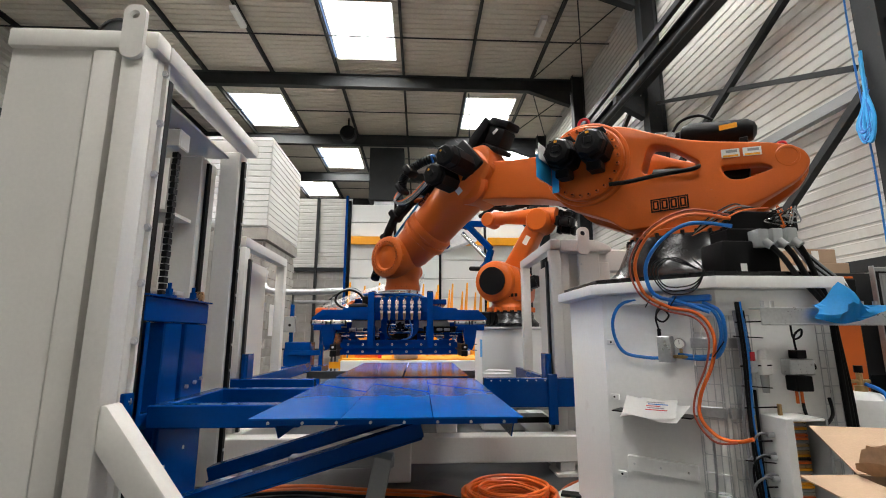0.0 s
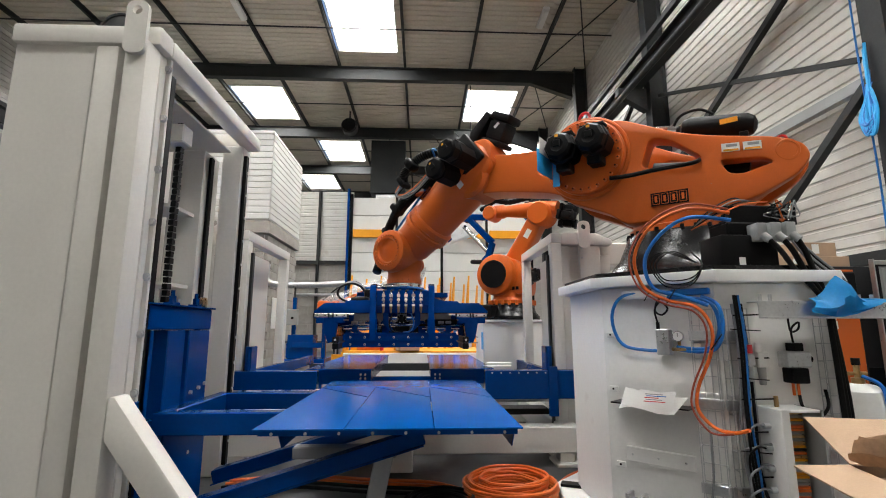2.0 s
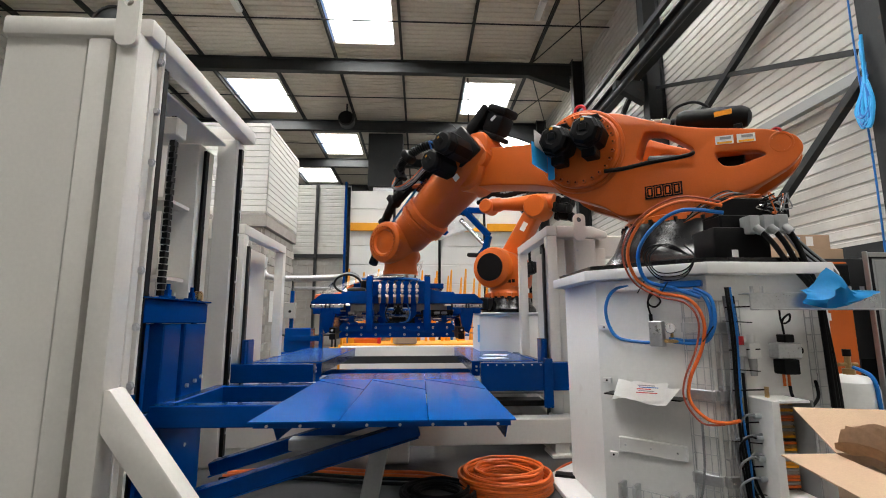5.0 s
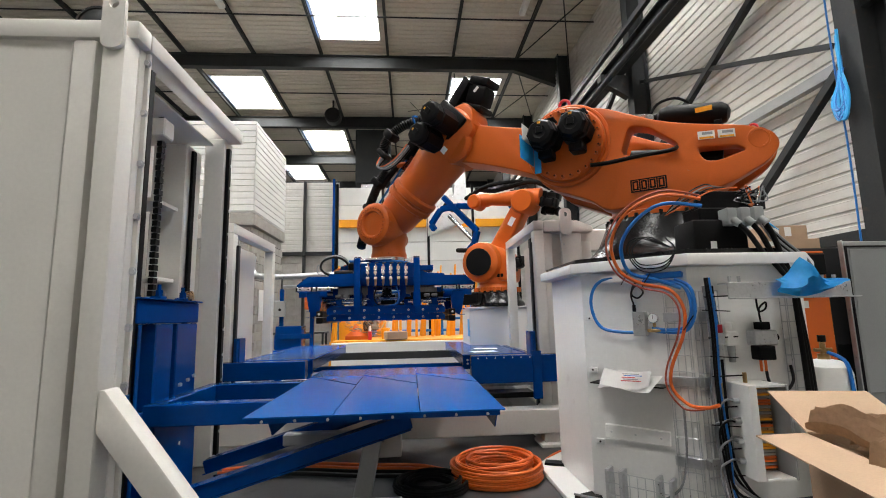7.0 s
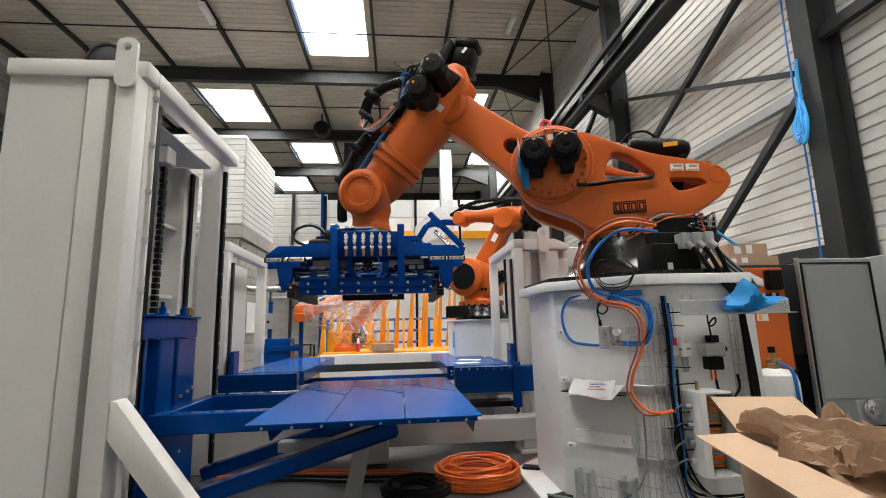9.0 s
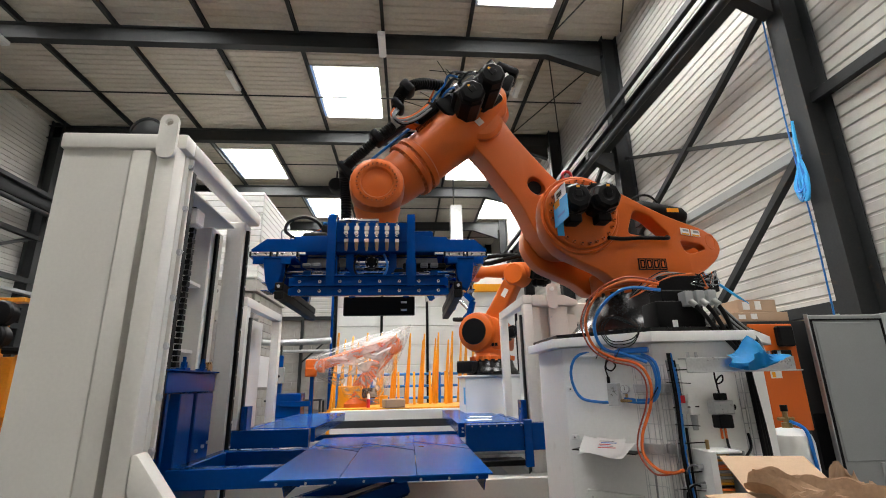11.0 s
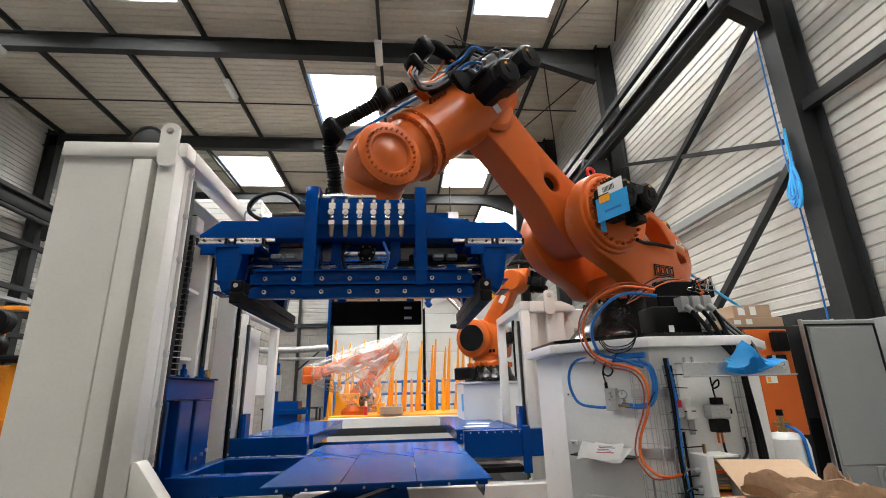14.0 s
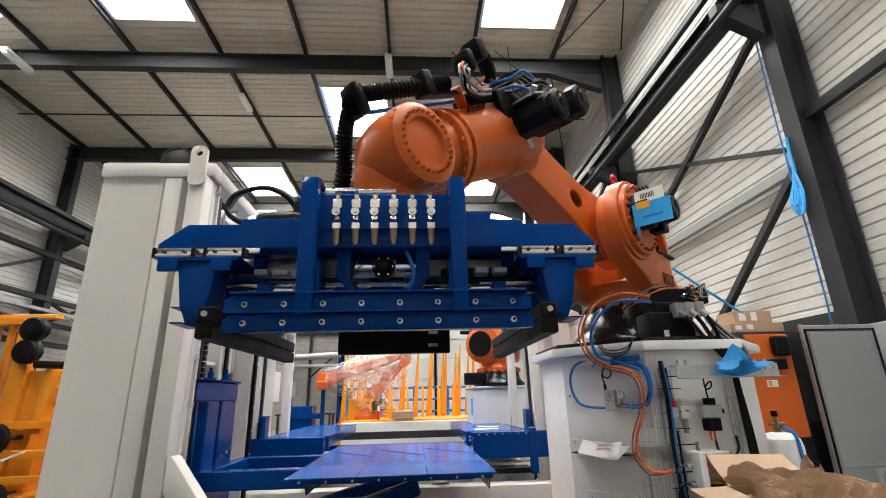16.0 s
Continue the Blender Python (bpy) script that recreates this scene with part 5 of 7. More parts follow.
    cyl(fit, (-0.22, -0.55, -0.455), (-0.12, -0.54, -0.45), 0.024, seg=6)
    part("coupling", fit, CHROME, g)
    con = B()
    turned(con, (-0.35, -0.58, -0.6), (-0.9, -0.58, -0.6), [(0, 0.03), (0.03, 0.038), (0.12, 0.04), (0.16, 0.034), (0.19, 0.028)], 16)
    part("connector", con, BLACK, g, "black round plug connector")
    part("connector_nut", cyl(B(), (-0.54, -0.58, -0.6), (-0.575, -0.58, -0.61), 0.028, seg=8), CHROME, g)
    part("junction_box", bx(-0.41, -0.31, -0.54, -0.4, -0.58, -0.48, 0.02, 2), BLACK, g)
    return g


GRIP = make_gripper()


# ---- fittings on the pedestal ----
def facet(deg, out=0.86):
    """A frame on one pedestal face: x along it, -y outwards, z up."""
    a = radians(deg)
    n = Vector((math.cos(a), math.sin(a), 0))
    return Matrix.Translation(n * out) @ Matrix((( -n.y, -n.x, 0, 0), (n.x, -n.y, 0, 0), (0, 0, 1, 0), (0, 0, 0, 1)))


FD, FF, FE = facet(-135), facet(-90), facet(-45)


def on_ped(name, bm, mat, label="", m=FD):
    return part(name, bm, mat, ped, label, m)


def mesh_tray(x0, x1, z0, z1, m, step=0.05, r=0.003):
    b = B()
    for y in (-0.055, -0.01):
        n = max(2, round((x1 - x0) / step) + 1)
        for k in range(n):
            x = x0 + (x1 - x0) * k / (n - 1)
            if y == -0.01 or k in (0, n - 1):
                cyl(b, (x, y, z0), (x, y, z1), r, seg=6)
    n = round((z1 - z0) / 0.1) + 1
    for k in range(n):
        z = z0 + (z1 - z0) * k / (n - 1)
        for p0, p1 in (((x0, -0.01, z), (x1, -0.01, z)), ((x0, -0.055, z), (x0, -0.01, z)), ((x1, -0.055, z), (x1, -0.01, z))):
            cyl(b, p0, p1, r, seg=6)
    return on_ped("mesh_tray", b, GALV, "galvanised wire mesh cable tray", m)


mesh_tray(0.22, 0.35, 0.12, 1.42, FD)
mesh_tray(-0.34, -0.2, 0.2, 1.42, FF)
mesh_tray(0.24, 0.34, 0.5, 1.42, FF)
for z in (1.26, 0.86, 0.38):
    on_ped("tray_bracket", bx(0.2, 0.36, -0.03, -0.002, z - 0.03, z + 0.03, 0.003), GALV)
    on_ped("tray_bracket", bx(-0.35, -0.2, -0.03, -0.002, z - 0.03, z + 0.03, 0.003), GALV, "", FF)
on_ped("cable_duct", bx(-0.19, 0.1, -0.06, -0.002, 1.5, 1.56, 0.008), PEDW, "white plastic cable duct")
on_ped("cable_duct", bx(0.12, 0.34, -0.05, -0.002, 1.51, 1.55, 0.006), HOSE_B, "blue hose bundle")
on_ped("hose", hose(B(), [(0.16, -0.03, 1.53), (-0.1, -0.05, 1.535), (-0.21, -0.06, 1.5), (-0.262, -0.06, 1.4), (-0.25, -0.06, 1.28), (-0.19, -0.055, 1.19), (-0.05, -0.05, 1.165), (0.03, -0.04, 1.165)], 0.011), HOSE_B, "blue air hose")
on_ped("hose", hose(B(), [(0.13, -0.03, 1.19), (0.25, -0.05, 1.18), (0.34, -0.07, 1.2), (0.385, -0.08, 1.3), (0.37, -0.08, 1.42), (0.3, -0.06, 1.48), (0.1, -0.05, 1.5)], 0.011), HOSE_B, "blue air hose")
on_ped("hose", hose(B(), [(0.15, -0.03, 1.17), (0.27, -0.06, 1.165), (0.36, -0.08, 1.19), (0.405, -0.085, 1.3), (0.39, -0.085, 1.44), (0.3, -0.06, 1.5)], 0.011), HOSE_B, "blue air hose")
on_ped("hose", hose(B(), [(-0.25, -0.07, 1.4), (-0.24, -0.07, 1.2), (-0.25, -0.065, 1.0), (-0.25, -0.06, 0.86)], 0.013), HOSE_B, "blue air hose", FF)
on_ped("coupling", cyl(B(), (-0.25, -0.06, 0.86), (-0.25, -0.06, 0.78), 0.017, seg=8), BRASS, "", FF)
for k, (dx, mat) in enumerate(((0, BLACK), (0.03, BLACK), (-0.025, HOSE_G))):
    on_ped("cable", hose(B(), [(-0.26 + dx, -0.05, 1.45), (-0.25 + dx, -0.06, 1.1), (-0.265 + dx * 1.5, -0.06, 0.8), (-0.25 + dx, -0.06, 0.5), (-0.2 + dx, -0.07, 0.3), (-0.05, -0.09 - 0.02 * k, 0.18), (0.3, -0.1, 0.16)], 0.009), mat, "", FF)
on_ped("cable", hose(B(), [(-0.16, -0.1, 0.66), (-0.26, -0.09, 0.64), (-0.3, -0.06, 0.6), (-0.27, -0.05, 0.4), (-0.2, -0.06, 0.22), (-0.1, -0.08, 0.1)], 0.009), HOSE_G, "", FF)
on_ped("cable", hose(B(), [(-0.16, -0.1, 0.54), (-0.22, -0.09, 0.55), (-0.26, -0.07, 0.48), (-0.25, -0.06, 0.36)], 0.008), HOSE_G, "", FF)
on_ped("cable", hose(B(), [(0.28, -0.04, 0.7), (0.27, -0.05, 0.4), (0.2, -0.07, 0.2), (-0.05, -0.09, 0.09), (-0.45, -0.12, 0.07)], 0.007), HOSE_G)
# solenoid with gauge
on_ped("valve_block", bx(0.02, 0.1, -0.075, -0.005, 1.14, 1.3, 0.004), GALV, "aluminium valve block")
on_ped("valve_coil", cyl(B(), (0.03, -0.05, 1.3), (0.03, -0.05, 1.345), 0.012, seg=10), BLACK)
on_ped("cable", hose(B(), [(0.03, -0.05, 1.34), (0.02, -0.06, 1.42), (0.06, -0.07, 1.47), (0.1, -0.06, 1.43), (0.06, -0.05, 1.39), (0.02, -0.05, 1.42), (0.06, -0.04, 1.5), (0.25, -0.04, 1.52)], 0.006), BLACK)
ga = on_ped("pressure_gauge", turned(B(), (0.145, -0.03, 1.255), (0.145, -1, 1.255), [(0, 0.032), (0.022, 0.034), (0.026, 0.032), (0.027, 0.029)], 24), CHROME, "round pressure gauge")
part("dial", cyl(B(), (0.145, -0.0575, 1.255), (0.145, -0.0585, 1.255), 0.028, seg=24), LABELW, ga)
part("needle", bx(0.1435, 0.1465, -0.0600, -0.0590, 1.25, 1.277), BLACK, ga)
on_ped("brass_tee", beam(B(), (0.1, -0.04, 1.175), (0.19, -0.04, 1.175), 0.022, 0.022), BRASS)
on_ped("brass_tee", cyl(B(), (0.145, -0.03, 1.18), (0.145, -0.03, 1.225), 0.01, seg=8), BRASS)
for u, z in ((-0.3, 1.26), (-0.3, 0.9), (-0.28, 0.42)):
    sb = on_ped("lift_socket", bx(u - 0.03, u + 0.03, -0.02, -0.002, z - 0.018, z + 0.018, 0.003), PEDW)
    part("screw", cyl(B(), (u, -0.02, z), (u, -0.024, z), 0.007, seg=8), BLACK, sb)
fl = on_ped("flat_bracket", bx(-0.235, 0.18, -0.035, -0.002, 0.455, 0.545, 0.004), PEDW, "white folded bracket strip")
for u in (-0.19, -0.03, 0.13):
    part("screw", cyl(B(), (u, -0.035, 0.5), (u, -0.04, 0.5), 0.007, seg=8), GALV, fl)
on_ped("shelf", bx(-0.27, 0.2, -0.15, -0.002, 0.825, 0.833), BLACK, "black document shelf")
for k in range(9):
    on_ped("basket_wire", cyl(B(), (-0.22 + 0.05 * k, -0.1, 0.05), (-0.22 + 0.05 * k, -0.1, 0.26), 0.003, seg=6), GALV)
for z in (0.06, 0.12, 0.19, 0.26):
    on_ped("basket_wire", cyl(B(), (-0.22, -0.1, z), (0.18, -0.1, z), 0.003, seg=6), GALV)
# orange hose run over the pedestal
on_ped("hose", hose(B(), [(0.5, -0.1, 1.98), (0.3, -0.2, 2.02), (0.1, -0.26, 1.93), (-0.02, -0.24, 1.75), (0.0, -0.18, 1.57), (0.12, -0.13, 1.48), (0.28, -0.11, 1.43), (0.35, -0.11, 1.31), (0.33, -0.1, 1.15), (0.25, -0.1, 0.96), (0.24, -0.1, 0.83), (0.32, -0.1, 0.74), (0.42, -0.12, 0.73), (0.5, -0.16, 0.76)], 0.0105), HOSE_O, "orange air hose")
on_ped("hose", hose(B(), [(0.5, -0.08, 1.94), (0.3, -0.18, 1.97), (0.14, -0.22, 1.88), (0.03, -0.2, 1.73), (0.05, -0.15, 1.56), (0.2, -0.1, 1.5), (0.34, -0.09, 1.44)], 0.012), HOSE_B, "blue air hose")
on_ped("hose", hose(B(), [(0.5, -0.12, 2.0), (0.3, -0.22, 2.045), (0.09, -0.285, 1.945), (-0.045, -0.262, 1.755), (-0.02, -0.2, 1.56), (0.115, -0.155, 1.455), (0.26, -0.13, 1.41), (0.325, -0.128, 1.31), (0.305, -0.12, 1.15), (0.226, -0.118, 0.96), (0.216, -0.118, 0.83), (0.3, -0.118, 0.715), (0.42, -0.14, 0.725)], 0.006), HOSE_R, "thin red-brown air hose")
for u in (-0.22, -0.13, 0.1, 0.18):
    on_ped("basket_post", bx(u - 0.012, u + 0.012, -0.098, -0.004, 0.05, 0.27, 0.003), GALV, "galvanised basket upright")
for k, z in enumerate((0.76, 0.64, 0.53, 0.42)):
    on_ped("cable", hose(B(), [(-0.205, -0.1, z), (-0.25, -0.1, z + 0.005), (-0.285 - 0.01 * k, -0.085, z - 0.06), (-0.27, -0.07, z - 0.25), (-0.24, -0.07, 0.12)], 0.0065), (HOSE_G, BLACK, HOSE_G, HOSE_G)[k], "", FF)
for z, u in ((1.3, -0.32), (1.02, -0.3), (0.62, -0.33), (0.34, -0.28)):
    on_ped("cable_tie", beam(B(), (u, -0.07, z), (u + 0.16, -0.1, z - 0.01), 0.004, 0.006, 0), BLACK, "", FF)
for k in range(3):
    on_ped("cable", hose(B(), [(-0.285 + 0.012 * k, -0.075, 1.5), (-0.28 + 0.014 * k, -0.085, 1.2), (-0.29 + 0.01 * k, -0.09, 0.85), (-0.27 + 0.015 * k, -0.08, 0.5), (-0.22, -0.08, 0.24 - 0.03 * k), (-0.02, -0.12, 0.2 - 0.03 * k), (0.28, -0.14, 0.22)], 0.008), (RUBBER, BLACK, HOSE_B)[k], "", FF)
for k in range(3):
    on_ped("cable", hose(B(), [(0.3, -0.1, 1.7), (0.2 - 0.03 * k, -0.2, 1.77), (0.1 - 0.02 * k, -0.2, 1.7), (0.14, -0.2, 1.6 - 0.02 * k), (0.28, -0.18, 1.6 - 0.02 * k), (0.34, -0.14, 1.68), (0.28, -0.1, 1.76)], 0.0042), BLACK)
for u, z in ((0.0, 1.5), (0.13, 1.47), (0.36, 1.2)):
    on_ped("cable_tie", beam(B(), (u - 0.02, -0.12, z - 0.02), (u + 0.05, -0.15, z + 0.07), 0.004, 0.006, 0), BLACK)
for z in (1.38, 1.13, 0.9, 0.72, 0.48):
    on_ped("cable_tie", beam(B(), (-0.3, -0.075, z), (-0.12, -0.09, z + 0.005), 0.005, 0.008, 0), BLACK, "", FF)
# air treatment unit on the front face
fr = on_ped("air_filter", bx(-0.25, -0.2, -0.09, -0.03, 1.09, 1.16, 0.006), GALV, "air filter regulator", FF)
part("red_cap", cyl(B(), (-0.225, -0.06, 1.16), (-0.225, -0.06, 1.21), 0.027, seg=16), RED, fr)
part("bowl", cyl(B(), (-0.225, -0.06, 1.09), (-0.225, -0.06, 1.0), 0.022, 0.018, seg=14), GALV, fr)
fr = on_ped("regulator", bx(-0.185, -0.115, -0.09, -0.03, 1.08, 1.17, 0.006), LABELW, "white air regulator", FF)
part("cap", cyl(B(), (-0.15, -0.06, 1.17), (-0.15, -0.06, 1.22), 0.024, seg=16), LABELW, fr)
part("bowl", cyl(B(), (-0.15, -0.06, 1.08), (-0.15, -0.06, 0.98), 0.024, 0.018, seg=14), GREYP, fr)
va = on_ped("valve_unit", bx(-0.02, 0.13, -0.1, -0.02, 1.08, 1.17, 0.006), GALV, "black and grey solenoid valve unit", FF)
part("coil", bx(0.03, 0.09, -0.1, -0.03, 1.173, 1.22, 0.004), BLACK, va)
part("body", bx(0.0, 0.1, -0.11, -0.02, 0.99, 1.076, 0.006), BLACK, va)
part("plug", cyl(B(), (0.12, -0.06, 1.125), (0.155, -0.06, 1.125), 0.02, seg=10), BLACK, va)
for u in (0.03, 0.06):
    part("hose_end", cyl(B(), (u, -0.06, 0.99), (u, -0.06, 0.92), 0.008, seg=8), HOSE_O, va)
on_ped("cable", hose(B(), [(0.06, -0.06, 0.92), (0.06, -0.08, 0.85), (0.12, -0.1, 0.8), (0.2, -0.09, 0.86), (0.22, -0.06, 0.95)], 0.009), BLACK, "", FF)
on_ped("cable", hose(B(), [(0.06, -0.06, 1.22), (0.05, -0.07, 1.3), (0.09, -0.08, 1.34), (0.1, -0.06, 1.3), (0.06, -0.05, 1.29), (0.07, -0.03, 1.4)], 0.006), BLACK, "", FF)
# open terminal box with strip connectors
tb = on_ped("terminal_box", bx(-0.17, -0.12, -0.2, -0.002, 0.33, 0.86, 0.004), PEDW, "open white terminal box with wiring", FF)
part("side", bx(0.06, 0.075, -0.2, -0.002, 0.33, 0.86, 0.003), GREYP, tb)
part("top", bx(-0.117, 0.057, -0.2, -0.002, 0.845, 0.86, 0.003), PEDW, tb)
part("bottom", bx(-0.117, 0.057, -0.2, -0.002, 0.33, 0.345, 0.003), PEDW, tb)
part("backing", bx(-0.117, 0.057, -0.06, -0.05, 0.348, 0.842), DARKGREY, tb)
rng = random.Random(11)
for k in range(26):
    z = 0.37 + k * 0.018
    part("terminal", bx(-0.1, 0.03, -0.1, -0.062, z, z + 0.012), (BRASS, YELLOW, BLACK, HOSE_O, GREYP)[rng.randrange(5)], tb)
for z in (0.76, 0.64, 0.53, 0.42):
    part("gland", cyl(B(), (-0.17, -0.1, z), (-0.205, -0.1, z), 0.016, seg=10), GALV, tb)
part("fitting", cyl(B(), (-0.1, -0.08, 0.86), (-0.1, -0.08, 0.92), 0.012, seg=8), BRASS, tb)
# galvanised support rail with heavy cables
sr = on_ped("support_rail", bx(-0.23, 0.56, -0.2, -0.19, 1.36, 1.46, 0.003), GALV, "galvanised angle rail with bolts", FF)
part("rail_top", bx(-0.23, 0.56, -0.189, -0.1, 1.452, 1.46, 0.002), GALV, sr)
part("rail_foot", bx(-0.23, 0.56, -0.26, -0.201, 1.36, 1.368, 0.002), GALV, sr)
for u in (-0.18, -0.12, 0.42, 0.5):
    part("bolt", cyl(B(), (u, -0.15, 1.4605), (u, -0.15, 1.5), 0.011, seg=6), GALV, sr)
jb = B()
box(jb, -0.24, 0.14, 0.06, 0.3, 1.665, 1.9, 0.02, 2)
box(jb, -0.16, 0.16, 0.1, 0.3, 1.88, 1.99, 0.01)
cbo = part("connection_box", jb, BLACK, ped, "black robot connection box", FF)
b = B()
box(b, -0.16, 0.34, 0.12, 0.16, 1.98, 2.11, 0.008)
box(b, -0.16, 0.34, 0.161, 0.3, 1.98, 2.0, 0.004)
box(b, 0.32, 0.34, 0.161, 0.3, 2.001, 2.11, 0.004)
cbx = part("cable_entry", b, BLACK, ped, "black cable entry plate", FF)
part("sticker", bx(-0.13, -0.09, 0.056, 0.0595, 1.7, 1.75), LABELW, ped, "", FF)
for k in range(3):
    x = 0.0 + 0.078 * k
    c = part("heavy_connector", bx(x - 0.034, x + 0.034, 0.0, 0.1, 1.85, 1.965, 0.008, 2), GREYP, ped, "grey metal heavy connector", FF @ Matrix.Translation((0.0, -0.02 * k, 0)))
    part("gland", cyl(B(), (x, 0.0, 1.885), (x + 0.02, -0.03, 1.845), 0.023, seg=12), GREYP, c)
    on_ped("heavy_cable", hose(B(), [(x + 0.01, -0.015 - 0.02 * k, 1.865), (x + 0.06, -0.05, 1.78), (x + 0.13 - 0.02 * k, -0.06, 1.66), (x + 0.22 - 0.05 * k, -0.07, 1.55), (x + 0.28 - 0.07 * k, -0.08, 1.44), (x + 0.29 - 0.07 * k, -0.08, 1.3), (x + 0.3 - 0.06 * k, -0.08, 0.9), (x + 0.31 - 0.06 * k, -0.08, 0.3), (x + 0.33 - 0.05 * k, -0.1, 0.06)], 0.0165, 6, 10), RUBBER, "thick black robot cable", FF)
for k in range(5):
    on_ped("cable", hose(B(), [(0.18, 0.06, 1.95), (0.24 + 0.02 * k, -0.02, 1.74), (0.33 + 0.02 * k, -0.08, 1.6), (0.36 + 0.02 * k, -0.11, 1.45)], 0.007), (HOSE_G, BLACK)[k % 2], "", FF)
for k in range(4):
    on_ped("cable", hose(B(), [(-0.1 + 0.05 * k, 0.0, 2.1), (-0.25, -0.1 - 0.02 * k, 2.09 - 0.02 * k), (-0.42, -0.12, 2.0 - 0.02 * k), (-0.5, -0.06, 1.9)], 0.0045), (BLACK, HOSE_G, BLACK, HOSE_O)[k], "", FF)
rng = random.Random(3)
for k in range(8):
    p = Vector((0.16, 0.1, 2.04))
    pts = [p + Vector((rng.uniform(-0.06, 0.14), rng.uniform(-0.08, 0.02), rng.uniform(-0.04, 0.09))) for _ in range(5)]
    on_ped("wire", hose(B(), pts, 0.0045, 5, 6), (CHROME, BLACK, HOSE_G, HOSE_O)[k % 4], "", FF)
on_ped("fan_guard", hose(B(), [(0.2 + 0.045 * math.cos(k * math.tau / 10), 0.1, 2.04 + 0.045 * math.sin(k * math.tau / 10)) for k in range(10)], 0.009, 3, 6, closed=True), BLACK, "", FF)
# cyan cloth over the rail
cl = B()
rng = random.Random(5)
n, grid = 12, []
for i in range(n + 1):
    u = i / n
    x = 0.06 + 0.4 * u
    crest = 1.475 + 0.13 * math.exp(-((u - 0.42) / 0.16) ** 2)
    drop = 1.395 - 0.05 * math.sin(u * math.pi) + 0.05 * u
    row = []
    for j in range(7):
        v = j / 6
        fold = 0.022 * math.sin(9 * u + 3 * v) + rng.uniform(-0.008, 0.008)
        row.append(cl.verts.new((x + 0.02 * math.sin(5 * v), -0.215 - 0.06 * math.sin(v * 2.6) + fold, crest + (drop - crest) * v)))
    grid.append(row)
for p, q in zip(grid, grid[1:]):
    for j in range(6):
        cl.faces.new((p[j], p[j + 1], q[j + 1]))
        cl.faces.new((p[j], q[j + 1], q[j]))
bmesh.ops.solidify(cl, geom=cl.faces[:], thickness=0.005)
solid("cloth", cl, CYAN, "crumpled bright blue cloth hung over the cable rail", "cloth", m=pose(PX, PY, 0) @ FF)
# papers on the shelf
for k, (rz, dx, w) in enumerate(((4, 0.0, 0.3), (-9, 0.06, 0.3), (12, 0.02, 0.29))):
    pb = B()
    n = 6
    vs = [[pb.verts.new(((i / n - 0.5) * w, (j / n - 0.5) * 0.21, 0.012 * math.sin(i * 0.9 + k) + (0.03 * (i / n) if k == 0 else -0.012 * (i / n)))) for j in range(n + 1)] for i in range(n + 1)]
    for i in range(n):
        for j in range(n):
            pb.faces.new((vs[i][j], vs[i + 1][j], vs[i + 1][j + 1], vs[i][j + 1]))
    bmesh.ops.solidify(pb, geom=pb.faces[:], thickness=0.002)
    ob = solid("paper", pb, PAPER, "loose white printed paper lying on the shelf", "paper", group="papers on the shelf", m=pose(PX, PY, 0) @ FD @ pose(-0.04 + dx, -0.13 - 0.02 * k, 0.85 + 0.014 * k, 22, 0, rz))
    if k == 2:
        for i in range(5):
            q = part("text_bar", bx(-0.02 + (i % 2) * 0.01, 0.1 - (i % 3) * 0.02, -0.06 + 0.022 * i, -0.052 + 0.022 * i, 0.012, 0.0135), (RED, GREYP, RED, HOSE_B, GREYP)[i], ob)

# blue strap from the robot to the wall column
hs = B()
hose(hs, [(3.54, 4.99, 2.83), (4.39, 4.99, 2.20)], 0.016, 4, 6)
solid("strap", hs, CYAN, "taut bright blue strap tied to the robot", "strap")

# ---- carton and packing paper ----
CA, CU, CV = Vector((1.86, 1.98, 0)), Vector((0.97, -0.24, 0)).normalized(), Vector((-0.24, -0.97, 0)).normalized()
carton = thing("cardboard_box", "large open brown cardboard box filled with packing paper", "box", Matrix.Translation(CA) @ Matrix((CU, -CV, Vector((0, 0, 1)))).transposed().to_4x4())
LU, LV, RIM = 0.46, 0.95, 0.76
part("wall", bx(0, 0.006, -LV, 0, 0.12, RIM), CARD, carton)
part("wall", bx(LU - 0.006, LU, -LV, 0, 0.12, RIM), CARD, carton)
part("wall", bx(0.007, LU - 0.007, -0.006, 0, 0.12, RIM), CARD, carton)
part("wall", bx(0.007, LU - 0.007, -LV, -LV + 0.006, 0.12, RIM), CARD, carton)
part("bottom", bx(0.007, LU - 0.007, -LV + 0.007, -0.007, 0.12, 0.13), CARD, carton)
part("flap", bx(-0.2, 0, -LV + 0.01, -0.01, -0.003, 0.003), CARD, carton, "opened cardboard flap", pose(0, 0, RIM, 0, -4, 0))
part("flap", bx(0.01, LU - 0.01, 0, 0.34, -0.003, 0.003), CARD, carton, "opened cardboard flap", pose(0, 0, RIM, 22, 0, 0))
part("flap", bx(0, 0.27, -LV + 0.01, -0.01, -0.003, 0.003), CARD, carton, "opened cardboard flap", pose(LU, 0, RIM, 0, 48, 0))
pl = part("print", bx(-0.003, -0.0005, -0.62, -0.46, 0.5, 0.64), LABELW, carton, "white sticker with blue marks")
part("mark", bx(-0.0045, -0.0032, -0.58, -0.56, 0.53, 0.61), HOSE_B, pl)
part("mark", bx(-0.0045, -0.0032, -0.55, -0.5, 0.53, 0.55), HOSE_B, pl)
part("mark", bx(-0.0045, -0.0032, -0.55, -0.5, 0.59, 0.61), HOSE_B, pl)
part("sticker", bx(-0.003, -0.0005, -0.6, -0.46, 0.34, 0.44), LABELW, carton)
